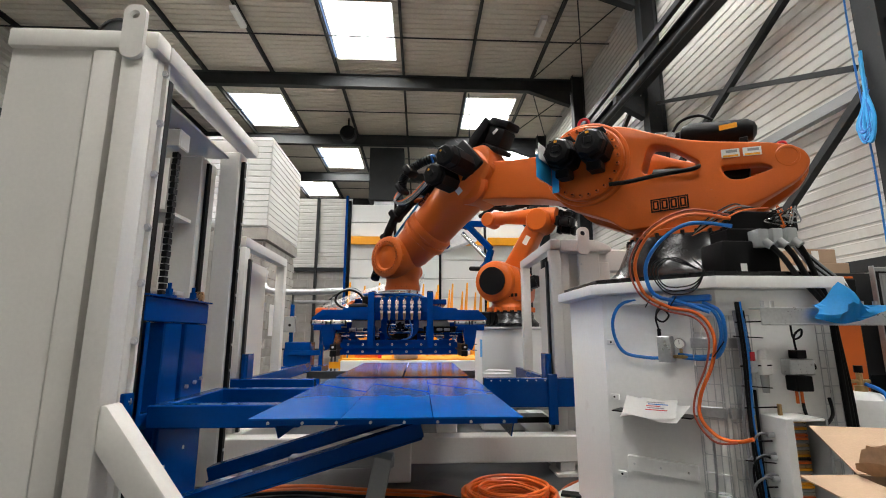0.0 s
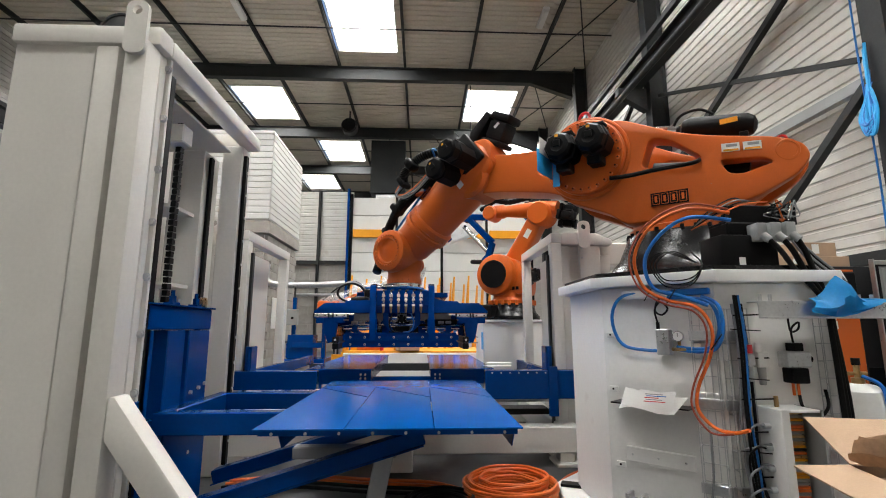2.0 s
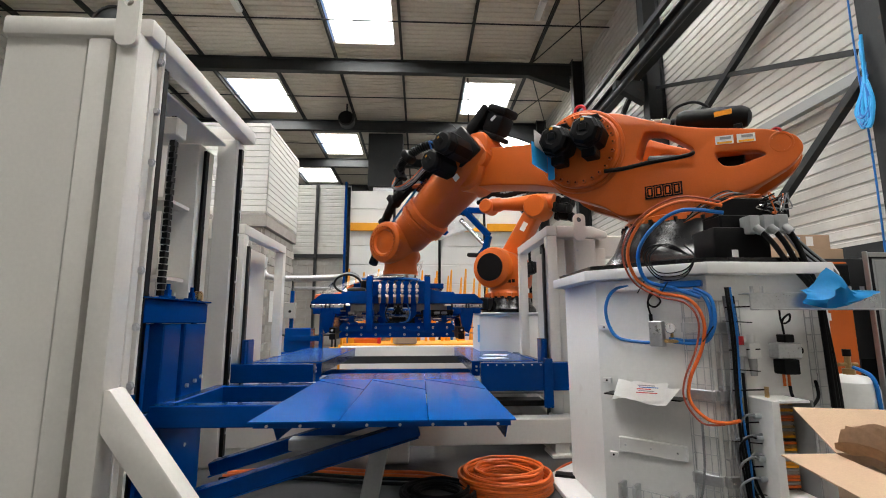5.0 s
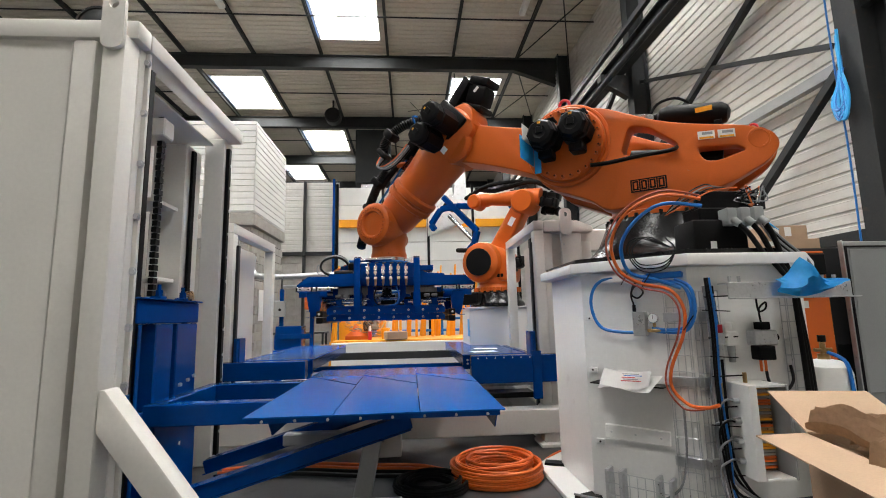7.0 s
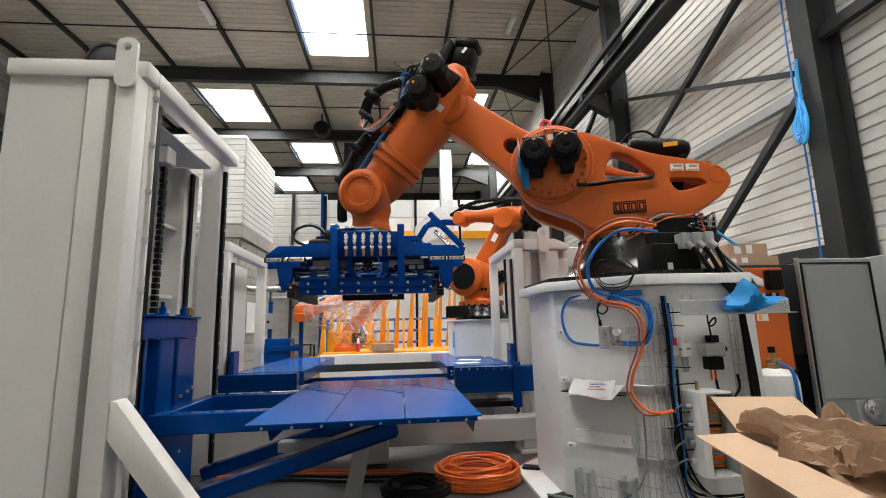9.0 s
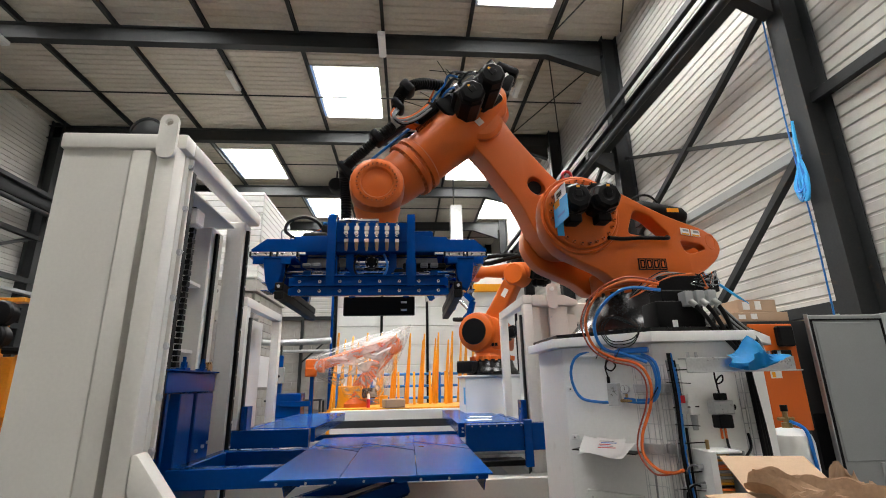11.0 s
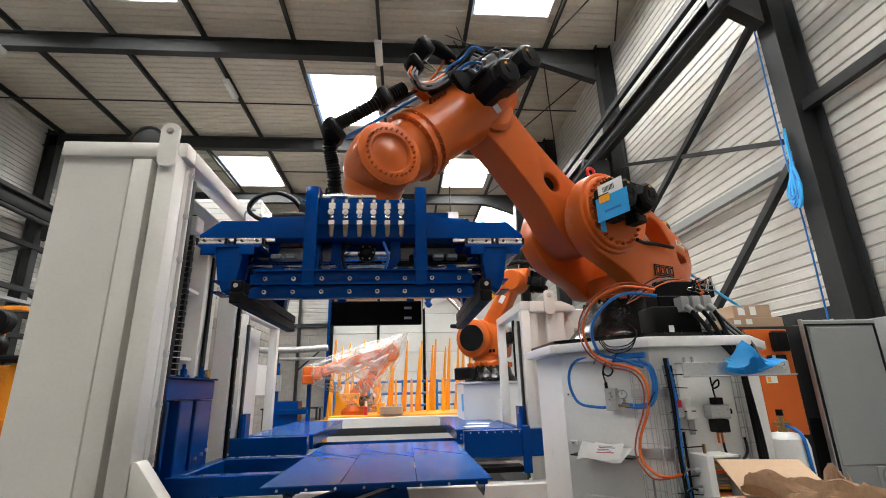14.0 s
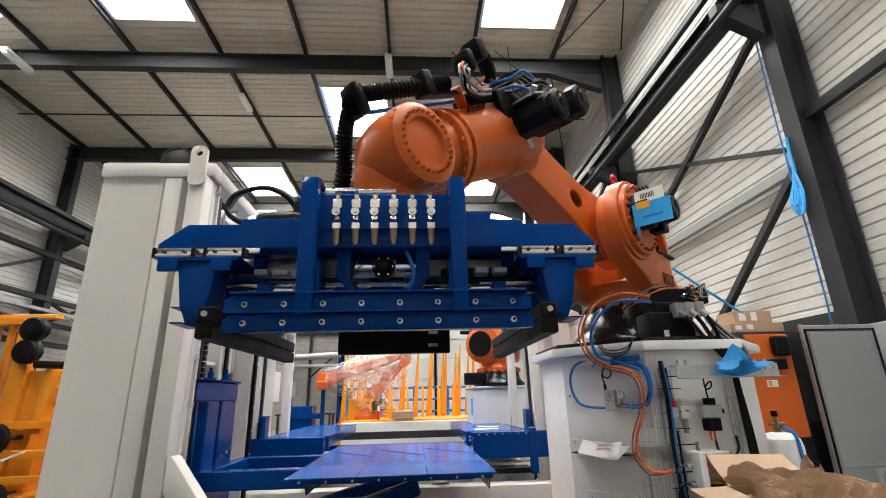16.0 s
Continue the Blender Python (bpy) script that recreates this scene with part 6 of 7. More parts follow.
solid("pallet_board", bx(1.75, 2.65, 0.95, 2.05, 0, 0.118, 0.004), CARD, "brown packing carton under the open box", "box")


def crumpled(name, size, seed, m, mat=KRAFT, label="crumpled brown packing paper in the carton"):
    """A folded, creased sheet."""
    rng = random.Random(seed)
    b = B()
    nx, ny = 30, 16
    hs = {}
    fold = [(rng.uniform(-0.2, 0.2), rng.uniform(0.7, 1.3), rng.uniform(2.5, 6), rng.uniform(0, 6)) for _ in range(4)]
    crease = [(rng.uniform(-1, 1), rng.uniform(-1, 1), rng.uniform(6, 14), rng.uniform(0, 6)) for _ in range(4)]
    twist = rng.uniform(-0.8, 0.8)
    for i in range(nx + 1):
        for j in range(ny + 1):
            x, y = (i / nx - 0.5), (j / ny - 0.5)
            h = sum(abs(((x * a + y * c) * f + p) % 2 - 1) for a, c, f, p in fold) / 4
            h += 0.4 * sum(abs(((x * a + y * c) * f + p) % 2 - 1) for a, c, f, p in crease) / 4
            arch = math.cos(y * 2.6) * size[2]
            wide = size[1] * (1 - 0.35 * abs(x) + 0.12 * math.sin(9 * x + seed))
            hs[i, j] = b.verts.new((x * size[0] + 0.03 * y * twist, y * wide + 0.1 * twist * x, (h - 0.5) * size[2] * 1.5 + arch - 0.3 * size[2] - abs(x) ** 3 * size[2] * 3))
    for i in range(nx):
        for j in range(ny):
            b.faces.new((hs[i, j], hs[i + 1, j], hs[i + 1, j + 1]))
            b.faces.new((hs[i, j], hs[i + 1, j + 1], hs[i, j + 1]))
    bmesh.ops.solidify(b, geom=b.faces[:], thickness=0.004)
    me = finish(name, b, mat)
    me.set_sharp_from_angle(angle=radians(14))
    ob = new(name, me)
    ob.matrix_basis = m
    return tagged(ob, label, "packing paper", "packing paper in the carton")


base = carton.matrix_basis
for k, (x, y, z, s, rz, ry) in enumerate(((0.14, -0.3, 0.76, (0.6, 0.15, 0.08), -62, 10), (0.25, -0.38, 0.78, (0.66, 0.16, 0.09), -76, -5), (0.14, -0.62, 0.75, (0.5, 0.16, 0.08), -52, 6), (0.33, -0.6, 0.74, (0.6, 0.15, 0.08), -84, -8), (0.23, -0.47, 0.7, (0.85, 0.42, 0.08), 90, 0), (0.36, -0.2, 0.78, (0.36, 0.2, 0.1), 70, 8), (0.24, -0.78, 0.78, (0.4, 0.22, 0.1), -20, 0))):
    crumpled("packing_paper", s, 20 + k, base @ pose(x, y, z, 0, ry, rz))

# ---- control cabinets ----
kc = thing("robot_controller", "black control cabinet with an orange door", "control cabinet", pose(4.16, 4.85, 0))
part("body", bx(0, 1.0, 0.03, 0.85, 0.05, 1.97, 0.015, 2), DARKGREY, kc)
part("plinth", bx(0.02, 0.98, 0.05, 0.8, 0, 0.048), BLACK, kc)
kd = part("door", bx(0.06, 0.62, 0.0, 0.028, 0.72, 1.93, 0.008), ORANGE, kc, "orange cabinet door")
part("switch", bx(0.28, 0.5, -0.06, -0.001, 1.5, 1.62, 0.01), BLACK, kd)
part("handle", bx(0.36, 0.56, -0.09, -0.001, 1.66, 1.9, 0.02), BLACK, kd)
part("sticker", bx(0.22, 0.36, -0.004, -0.001, 1.3, 1.38), LABELW, kd)
part("sticker", bx(0.24, 0.28, -0.006, -0.0045, 1.31, 1.37), YELLOW, kd)
part("hinge", bx(0.04, 0.058, -0.01, 0.02, 1.2, 1.3), BLACK, kd)
part("vent", bx(0.66, 0.94, 0.02, 0.028, 0.3, 0.9), BLACK, kc)
for (x0, x1, y0, z0, z1) in ((4.14, 4.85, 4.95, 1.975, 2.09), (4.24, 4.74, 4.98, 2.094, 2.25)):
    c = thing("carton", "small closed brown carton stacked on the controller", "box", pose(x0, y0, z0), "cartons on the controller")
    part("body", bx(0, x1 - x0, 0, 0.36, 0, z1 - z0, 0.004), CARD, c)
    part("label", bx(0.06, 0.15, -0.003, 0, 0.03, z1 - z0 - 0.03), LABELW, c)
    part("label", bx(0.22, 0.3, -0.003, 0, 0.03, z1 - z0 - 0.02), LABELW, c)
ec = thing("electrical_cabinet", "grey electrical cabinet with its door swung open", "electrical cabinet", pose(4.9, 4.74, 0))
part("body", bx(1.02, 2.0, -0.4, 0.3, 0.06, 2.04, 0.01), GREYP, ec)
d = part("door", bx(0, 0.96, 0, 0.03, 0.06, 2.02, 0.01), GREYP, ec, "open grey cabinet door seen from inside")
part("seal", bx(0.02, 0.94, -0.01, -0.001, 0.08, 0.1), BLACK, d)
for a in ((0.02, 0.045, 0.101, 1.97), (0.915, 0.94, 0.101, 1.97), (0.046, 0.914, 1.95, 1.97)):
    part("seal", bx(a[0], a[1], -0.01, -0.001, a[2], a[3]), BLACK, d)
part("stiffener", bx(0.07, 0.89, -0.012, -0.001, 0.4, 1.93, 0.006), GREYP, d)
part("edge", bx(-0.012, -0.001, -0.02, 0.04, 0.05, 2.03, 0.003), GALV, d)
part("fan", turned(B(), (0.62, 0, 0.27), (0.62, -1, 0.27), [(0, 0.12), (0.05, 0.12), (0.06, 0.1), (0.06, 0.05), (0.08, 0.05)], 24), CHROME, d, "round metal filter fan")
part("fan_plate", bx(0.46, 0.78, -0.02, -0.001, 0.11, 0.385, 0.006), GREYP, d)
gb = thing("gas_bottle", "white steel gas bottle with a brass valve", "gas bottle", pose(3.31, 3.42, 0))
part("body", turned(B(), (0, 0, 0), (0, 0, 1), [(0, 0.13), (0.03, 0.165), (0.8, 0.165), (0.86, 0.15), (0.9, 0.1), (0.91, 0.05)], 28), PEDW, gb)
part("collar", cyl(B(), (0, 0, 0.91), (0, 0, 0.95), 0.04, seg=16), BRASS, gb)
part("valve", cyl(B(), (0, 0, 0.95), (0, 0, 1.04), 0.02, seg=10), BRASS, gb)
part("outlet", cyl(B(), (-0.07, 0, 0.98), (0.07, 0, 0.98), 0.014, seg=10), BRASS, gb)
part("handwheel", cyl(B(), (0, 0, 1.04), (0, 0, 1.09), 0.028, seg=12), BLACK, gb)
part("hose", hose(B(), [(0.02, -0.02, 0.96), (0.03, -0.15, 0.9), (0.03, -0.18, 0.7), (0.04, -0.19, 0.3), (0.1, -0.2, 0.03)], 0.014), HOSE_B, gb, "blue hose")
# blue slings hung on the wall column
sl = thing("sling", "bundle of bright blue slings hanging on the steel column", "sling", pose(6.84, 6.28, -0.35))
rng = random.Random(9)
for k in range(12):
    w = rng.uniform(0.05, 0.16)
    top, low = 5.95 - 0.09 * k, 4.5 + rng.uniform(-0.06, 0.16)
    part("loop", hose(B(), [(0.0, rng.uniform(-0.03, 0.03), top), (-0.05, -w * 0.4, 5.1 + rng.uniform(-0.1, 0.1)), (-0.1, -w, 4.8), (-0.12, rng.uniform(-0.1, 0.1), low), (-0.07, w, 4.75), (-0.03, w * 0.4, 5.05), (0.0, rng.uniform(-0.04, 0.04), 5.3)], rng.uniform(0.014, 0.024), 5, 6), (CYAN, CYAN, HOSE_B)[k % 3], sl)
part("rope", hose(B(), [(0, 0.05, 8.4), (0.0, 0.1, 6.0), (-0.02, 0.05, 4.0), (0.0, 0.1, 2.2)], 0.014, 8, 6), HOSE_B, sl, "long blue rope")

# ---- cable coils on the floor ----
def coil(name, cx, cy, r0, r1, n, rad, mat, label, seed):
    rng = random.Random(seed)
    pts = []
    for k in range(n * 14):
        a = k * math.tau / 14
        r = r0 + (r1 - r0) * (0.5 + 0.5 * math.sin(k * 0.075 + rng.uniform(-0.12, 0.12)))
        z = rad + (k / (n * 14)) * rad * n * 0.36 * (1.2 - abs((r - (r0 + r1) / 2) / (r1 - r0 + 1e-4)))
        pts.append((cx + r * math.cos(a) + rng.uniform(-0.006, 0.006), cy + r * math.sin(a) * 0.95 + rng.uniform(-0.006, 0.006), z))
    return solid(name, hose(B(), pts, rad, 2, 7), mat, label, "cable coil")


coil("cable_coil", 0.84, 3.95, 0.19, 0.37, 32, 0.0125, HOSE_O, "loose coil of orange cable on the floor", 1)
coil("cable_coil", 0.3, 3.75, 0.16, 0.28, 14, 0.013, RUBBER, "loose coil of black cable on the floor", 2)
solid("floor_cable", hose(B(), [(1.2, 4.0, 0.02), (1.5, 4.45, 0.02), (2.2, 4.9, 0.02)], 0.017), HOSE_O, "orange cable lying on the floor", "cable")
for k, (mat, y) in enumerate(((HOSE_O, 4.3), (RUBBER, 4.22), (HOSE_O, 4.4), (RUBBER, 4.1))):
    solid("floor_cable", hose(B(), [(-1.5, y, 0.02), (-0.9, y + 0.1, 0.02), (-0.3, y - 0.05, 0.025), (0.2, y - 0.12, 0.02), (0.45, y - 0.3, 0.02)], 0.014), mat, "cable running across the workshop floor", "cable", group="floor cables")


# ---- far part of the cell ----
wb = thing("machine_base", "low white machine base with an orange bed behind the tables", "machine base", pose(0, 8.8, 0))
part("body", bx(-1.3, 2.2, 0, 0.5, 0, 0.86, 0.01), PANELW, wb)
part("bed", bx(-1.3, 2.2, 0.51, 3.2, 0, 0.84, 0.01), YELLOW, wb, "orange painted bed")
part("lip", bx(-1.3, 2.2, 0.1, 0.5, 0.861, 0.89, 0.004), YELLOW, wb)
part("block", bx(-1.3, -0.8, 0.9, 1.6, 0.841, 1.3, 0.01), YELLOW, wb)
part("cup", turned(B(), (-0.35, 0.8, 0.841), (-0.35, 0.8, 2), [(0, 0.07), (0.12, 0.085), (0.25, 0.09), (0.26, 0.08)], 16), YELLOW, wb)
ex = thing("signal_bottle", "small red and white bottle standing on the base", "bottle", pose(-0.62, 9.1, 0.892))
part("body", cyl(B(), (0, 0, 0), (0, 0, 0.16), 0.035, seg=14), RED, ex)
part("cap", cyl(B(), (0, 0, 0.16), (0, 0, 0.26), 0.028, 0.02, seg=14), LABELW, ex)

rack = thing("stake_rack", "rack of tall orange tapered steel stakes", "rack", pose(0, 11.6, 0))
rng = random.Random(2)
for k in range(11):
    x = -1.75 + k * 0.36
    for row, dy in ((0, 0.0), (1, 1.3)):
        h = 2.55 - 0.05 * row + rng.uniform(-0.05, 0.05)
        lean = 0.14
        b = B()
        plate(b, [(x - 0.085, 0.0), (x + 0.085, 0.0), (x + lean + 0.04, h), (x + lean, h)], dy - 0.02, dy + 0.02, bevel=0.004)
        plate(b, [(x - 0.004, 0.0), (x + 0.004, 0.0), (x + lean + 0.019, h - 0.1), (x + lean + 0.011, h - 0.1)], dy - 0.1, dy - 0.021)
        part("stake", b, YELLOW, rack, "orange tapered steel stake")
for dy in (0.0, 1.3):
    part("rail", bx(-2.0, 2.2, dy - 0.15, dy - 0.1, 0.55, 0.7, 0.005), YELLOW, rack)
for k in range(10):
    x = -1.6 + k * 0.38
    part("short_stake", plate(B(), [(x - 0.04, 0), (x + 0.04, 0), (x + 0.02, 1.6), (x - 0.03, 1.6)], -0.35, -0.31, bevel=0.004), YELLOW, rack, "short orange stake")
gr = thing("guard_rail", "blue tubular guard rail behind the stakes", "guard rail", pose(0, 14.5, 0))
for z in (0.9, 1.25, 1.6):
    part("tube", cyl(B(), (-2.0, 0, z), (3.2, 0, z), 0.04, seg=8), HOSE_B, gr)
for k in range(6):
    part("post", cyl(B(), (-2.0 + k * 1.04, 0, 0), (-2.0 + k * 1.04, 0, 1.65), 0.045, seg=8), HOSE_B, gr)


def wrapped_robot():
    t = thing("wrapped_robot", "orange robot arm shrouded in clear plastic film", "robot", pose(0, 9.9, 0))
    b = B()
    turned(b, (-0.95, 0, 0.85), (-0.95, 0, 2), [(0, 0.3), (0.1, 0.3), (0.2, 0.22), (0.35, 0.2)], 20)
    part("base", b, ORANGE, t)
    part("lower_arm", beam(B(), (-0.95, 0, 1.2), (-0.2, 0.1, 2.1), 0.22, 0.28, 0.05), ORANGE, t)
    part("upper_arm", beam(B(), (-0.1, 0.1, 2.25), (-1.75, -0.1, 1.72), 0.2, 0.22, 0.05), ORANGE, t)
    part("elbow", turned(B(), (-0.18, -0.2, 2.12), (-0.18, 1, 2.12), [(0, 0.16), (0.05, 0.2), (0.35, 0.2), (0.4, 0.16)], 20), ORANGE, t)
    part("head", bx(-1.98, -1.6, -0.3, 0.05, 1.58, 1.86, 0.05, 2), ORANGE, t)
    part("head_box", bx(-1.96, -1.72, -0.36, -0.302, 1.5, 1.68, 0.02), ORANGE, t)
    part("motor", bx(-0.8, -0.5, -0.3, -0.05, 1.05, 1.25, 0.03), BLACK, t)
    part("red_cap", bx(-0.42, -0.34, -0.26, -0.2, 2.04, 2.14, 0.01), RED, t)
    # film
    film = B()
    outer = [(-1.98, 1.9), (-1.55, 2.05), (-0.9, 2.3), (-0.1, 2.5), (0.22, 2.58), (0.12, 2.2), (-0.1, 1.7), (-0.3, 1.2), (-0.4, 0.92), (-0.8, 0.88), (-1.2, 1.0), (-1.35, 1.3), (-1.7, 1.45), (-2.0, 1.6)]
    rng = random.Random(8)
    cx, cz = -0.8, 1.75
    rows = []
    for s, dy in ((1.0, -0.02), (0.8, -0.34), (0.55, -0.44), (0.3, -0.47)):
        row = []
        for k in range(len(outer)):
            (x0, z0), (x1, z1) = outer[k], outer[(k + 1) % len(outer)]
            for j in range(3):
                x, z = x0 + (x1 - x0) * j / 3, z0 + (z1 - z0) * j / 3
                row.append(film.verts.new((cx + (x - cx) * s, dy + rng.uniform(-0.05, 0.05), cz + (z - cz) * s)))
        rows.append(row)
    for a, b2 in zip(rows, rows[1:]):
        for k in range(len(a)):
            film.faces.new((a[k], a[(k + 1) % len(a)], b2[(k + 1) % len(a)], b2[k]))
    film.faces.new(rows[-1])
    ob = part("film", film, FILM, t, "clear creased plastic film")
    return t


FILM = bpy.data.materials.new("plastic_film")
FILM.use_nodes = True
nt = FILM.node_tree
pb_ = nt.nodes["Principled BSDF"]
pb_.inputs["Base Color"].default_value = (0.85, 0.82, 0.8, 1)
pb_.inputs["Roughness"].default_value = 0.18
nz = nt.nodes.new("ShaderNodeTexNoise")
nz.inputs["Scale"].default_value = 5.0
nz.inputs["Detail"].default_value = 7.0
nz.inputs["Distortion"].default_value = 1.5
mr = nt.nodes.new("ShaderNodeMapRange")
mr.inputs[1].default_value, mr.inputs[2].default_value, mr.inputs[3].default_value, mr.inputs[4].default_value = 0.4, 0.7, 0.16, 0.6
nt.links.new(nz.outputs[0], mr.inputs[0])
nt.links.new(mr.outputs[0], pb_.inputs["Alpha"])
bp = nt.nodes.new("ShaderNodeBump")
bp.inputs["Strength"].default_value, bp.inputs["Distance"].default_value = 0.8, 0.05
nt.links.new(nz.outputs[0], bp.inputs["Height"])
nt.links.new(bp.outputs[0], pb_.inputs["Normal"])
wrapped_robot()

# second robot on its white pedestal
p2 = thing("robot_pedestal", "white box pedestal under the second robot", "pedestal", pose(1.52, 7.2, 0))
part("body", bx(-0.5, 0.6, -0.3, 0.6, 0, 1.4, 0.012), PANELW, p2)
part("top_plate", bx(-0.53, 0.63, -0.33, 0.63, 1.402, 1.43, 0.006), PANELW, p2)
part("tape", bx(-0.504, -0.5, -0.31, -0.1, 1.0, 1.25), CYAN, p2, "strip of blue tape")
robot2 = thing("industrial_robot", "second orange six-axis robot with a blue tool", "robot", pose(1.52, 7.25, 1.432, 0, 0, -35))
b = B()
turned(b, (0, 0, 0), (0, 0, 1), [(0, 0.42), (0.05, 0.42), (0.12, 0.36), (0.24, 0.33)], 28)
rb = part("base", b, BASEBLACK, robot2, "black cast robot base")
part("connection_box", bx(-0.4, -0.1, -0.5, -0.3, 0.03, 0.22, 0.02), BLACK, rb)
car = B()
turned(car, (0, 0, 0.24), (0, 0, 1), [(0, 0.32), (0.05, 0.32), (0.1, 0.28), (0.2, 0.28)], 28)
turned(car, (-0.12, -0.38, 0.68), (-0.12, 1, 0.68), [(0, 0.2), (0.04, 0.3), (0.1, 0.32), (0.6, 0.32), (0.7, 0.28)], 32)
plate(car, rounded([(-0.42, 0.5), (0.3, 0.36), (0.34, 0.7), (0.2, 0.9), (-0.2, 0.98)], 0.08), -0.25, 0.25, bevel=0.04)
c2 = part("carousel", car, ORANGE, robot2, "orange slewing body")
part("cover", cyl(B(), (-0.12, -0.4, 0.68), (-0.12, -0.38, 0.68), 0.21, seg=28), BLACK, c2)
part("sticker", bx(0.06, 0.13, -0.256, -0.2505, 0.68, 0.75), LABELW, c2)
bolts("ring_bolt", c2, (0, 0, 0.22), (0, 0, 1), 0.345, 20, 0.024, 0.07)
for i in range(4):
    part("mark", bx(0.0 + 0.06 * i, 0.045 + 0.06 * i, -0.256, -0.2505, 0.44, 0.49), BLACK, c2)
part("motor", motor(B(), (0.3, -0.1, 0.6), (1, 0, 0.3), 0.09, 0.25), BLACK, c2)
a = B()
plate(a, rounded([(-0.2, -0.18), (0.3, -0.14), (1.0, -0.11), (1.2, -0.14), (1.24, 0.1), (1.1, 0.14), (0.3, 0.15), (-0.2, 0.18)], 0.1), -0.14, 0.14, bevel=0.05, seg=3)
arm2 = part("upper_arm", a, ORANGE, robot2, "orange upper arm")
part("name_plate", bx(0.66, 0.8, -0.146, -0.141, -0.04, 0.04), LABELW, arm2)
f = B()
turned(f, (0, -0.2, 0), (0, 1, 0), [(0, 0.16), (0.04, 0.19), (0.34, 0.19), (0.4, 0.16)], 24)
turned(f, (-0.25, 0, 0.08), (1, 0, 0.08), [(0, 0.13), (0.3, 0.14), (0.6, 0.11), (0.85, 0.09), (0.9, 0.11), (1.05, 0.11)], 24)
fore2 = part("forearm", f, ORANGE, robot2, "orange forearm with black motors")
for y, z in ((-0.12, 0.12), (0.0, 0.0), (-0.1, -0.1)):
    part("motor", motor(B(), (-0.24, y, z), (-1, 0, -0.15), 0.075, 0.28), BLACK, fore2)
part("cable_carrier", hose(B(), [(-0.4, 0, 0.2), (-0.1, 0, 0.33), (0.3, -0.02, 0.28), (0.6, -0.04, 0.24), (0.9, -0.04, 0.3)], 0.04, 8, 8, 0.1), RUBBER, fore2)
part("junction_box", bx(0.05, 0.35, -0.24, -0.12, -0.02, 0.2, 0.02), BLACK, fore2)
part("wrist", turned(B(), (0.85, -0.16, 0.05), (0.85, 1, 0.05), [(0, 0.1), (0.03, 0.12), (0.28, 0.12), (0.31, 0.1)], 20), ORANGE, fore2)
def tool_leg(pts, w=0.08, h=0.1):
    b = B()
    for p0, p1 in zip(pts, pts[1:]):
        beam(b, (p0[0], -0.12, p0[1]), (p1[0], -0.12, p1[1]), w, h, 0.012)
    return b


part("tool", tool_leg([(1.58, 0.22), (1.2, -0.12), (0.88, -0.4), (0.93, -0.62), (1.02, -0.72)]), BLUE, fore2, "blue hooked gripping tool")
part("tool", tool_leg([(1.0, 0.02), (1.3, 0.04), (1.62, 0.0), (1.8, -0.26), (1.72, -0.36)]), BLUE, fore2, "blue hooked gripping tool")
part("tool_pad", bx(0.95, 1.25, -0.18, -0.06, -0.76, -0.69, 0.02), BLACK, fore2)
part("tool_cylinder", cyl(B(), (1.5, -0.22, -0.1), (1.02, -0.22, -0.52), 0.04, seg=12), CHROME, fore2)
part("tool_rod", cyl(B(), (1.42, -0.22, 0.0), (1.6, -0.22, 0.1), 0.05, seg=12), BLACK, fore2)
for k in range(3):
    part("cable", hose(B(), [(-0.2, -0.26, 0.05 + 0.05 * k), (0.1, -0.3, 0.25 - 0.03 * k), (0.3, -0.28, -0.05 + 0.04 * k), (0.5, -0.2, 0.18)], 0.014, 6, 6), (HOSE_B, LABELW, BLACK)[k], fore2)
part("cable_carrier", hose(B(), [(-0.95, 0.1, 0.12), (-0.5, 0.06, 0.24), (-0.1, 0.0, 0.33), (0.4, -0.02, 0.36), (0.75, -0.02, 0.3), (1.1, -0.05, 0.14)], 0.035, 8, 8, 0.1), RUBBER, fore2)

# work bench and machines beyond the small tower
bn = thing("vice_stand", "blue steel fixture stand on the shop floor", "stand", pose(-2.5, 9.6, 0))
part("table", bx(-0.05, 0.75, -0.2, 0.5, 0.6, 0.72, 0.01), BLUE, bn)
part("block", bx(0.0, 0.5, -0.1, 0.3, 0.723, 1.18, 0.01), BLUE, bn)
part("cross_bar", bx(0.1, 0.7, -0.16, -0.11, 0.93, 1.03, 0.006), BLUE, bn)
part("leg", bx(0.0, 0.12, -0.1, 0.0, 0, 0.6), BLUE, bn)
part("leg", bx(0.58, 0.7, -0.1, 0.0, 0, 0.6), BLUE, bn)
part("back_post", bx(0.6, 0.68, 0.2, 0.28, 0.723, 1.7), BLUE, bn)
fl = thing("work_table", "cluttered steel work table by the block wall", "table", pose(-4.4, 15.4, 0))
part("top", bx(0, 1.8, 0, 0.8, 0.85, 0.9), STEEL, fl)
for x in (0.05, 1.7):
    part("leg", bx(x, x + 0.06, 0.05, 0.11, 0, 0.85), STEEL, fl)
    part("leg", bx(x, x + 0.06, 0.68, 0.74, 0, 0.85), STEEL, fl)
part("drawer", bx(0.2, 0.8, 0.1, 0.7, 0.4, 0.84), BLUE, fl)
sw = thing("switch_box", "grey wall switch box on a post", "switch box", pose(-3.6, 14.0, 0))
part("post", bx(-0.05, 0.05, 0, 0.1, 0, 2.2), BLUE, sw)
part("box", bx(-0.18, 0.14, -0.15, -0.002, 1.4, 1.85, 0.01), GREYP, sw)
part("button", cyl(B(), (0, -0.15, 1.6), (0, -0.18, 1.6), 0.04, seg=12), BLACK, sw)
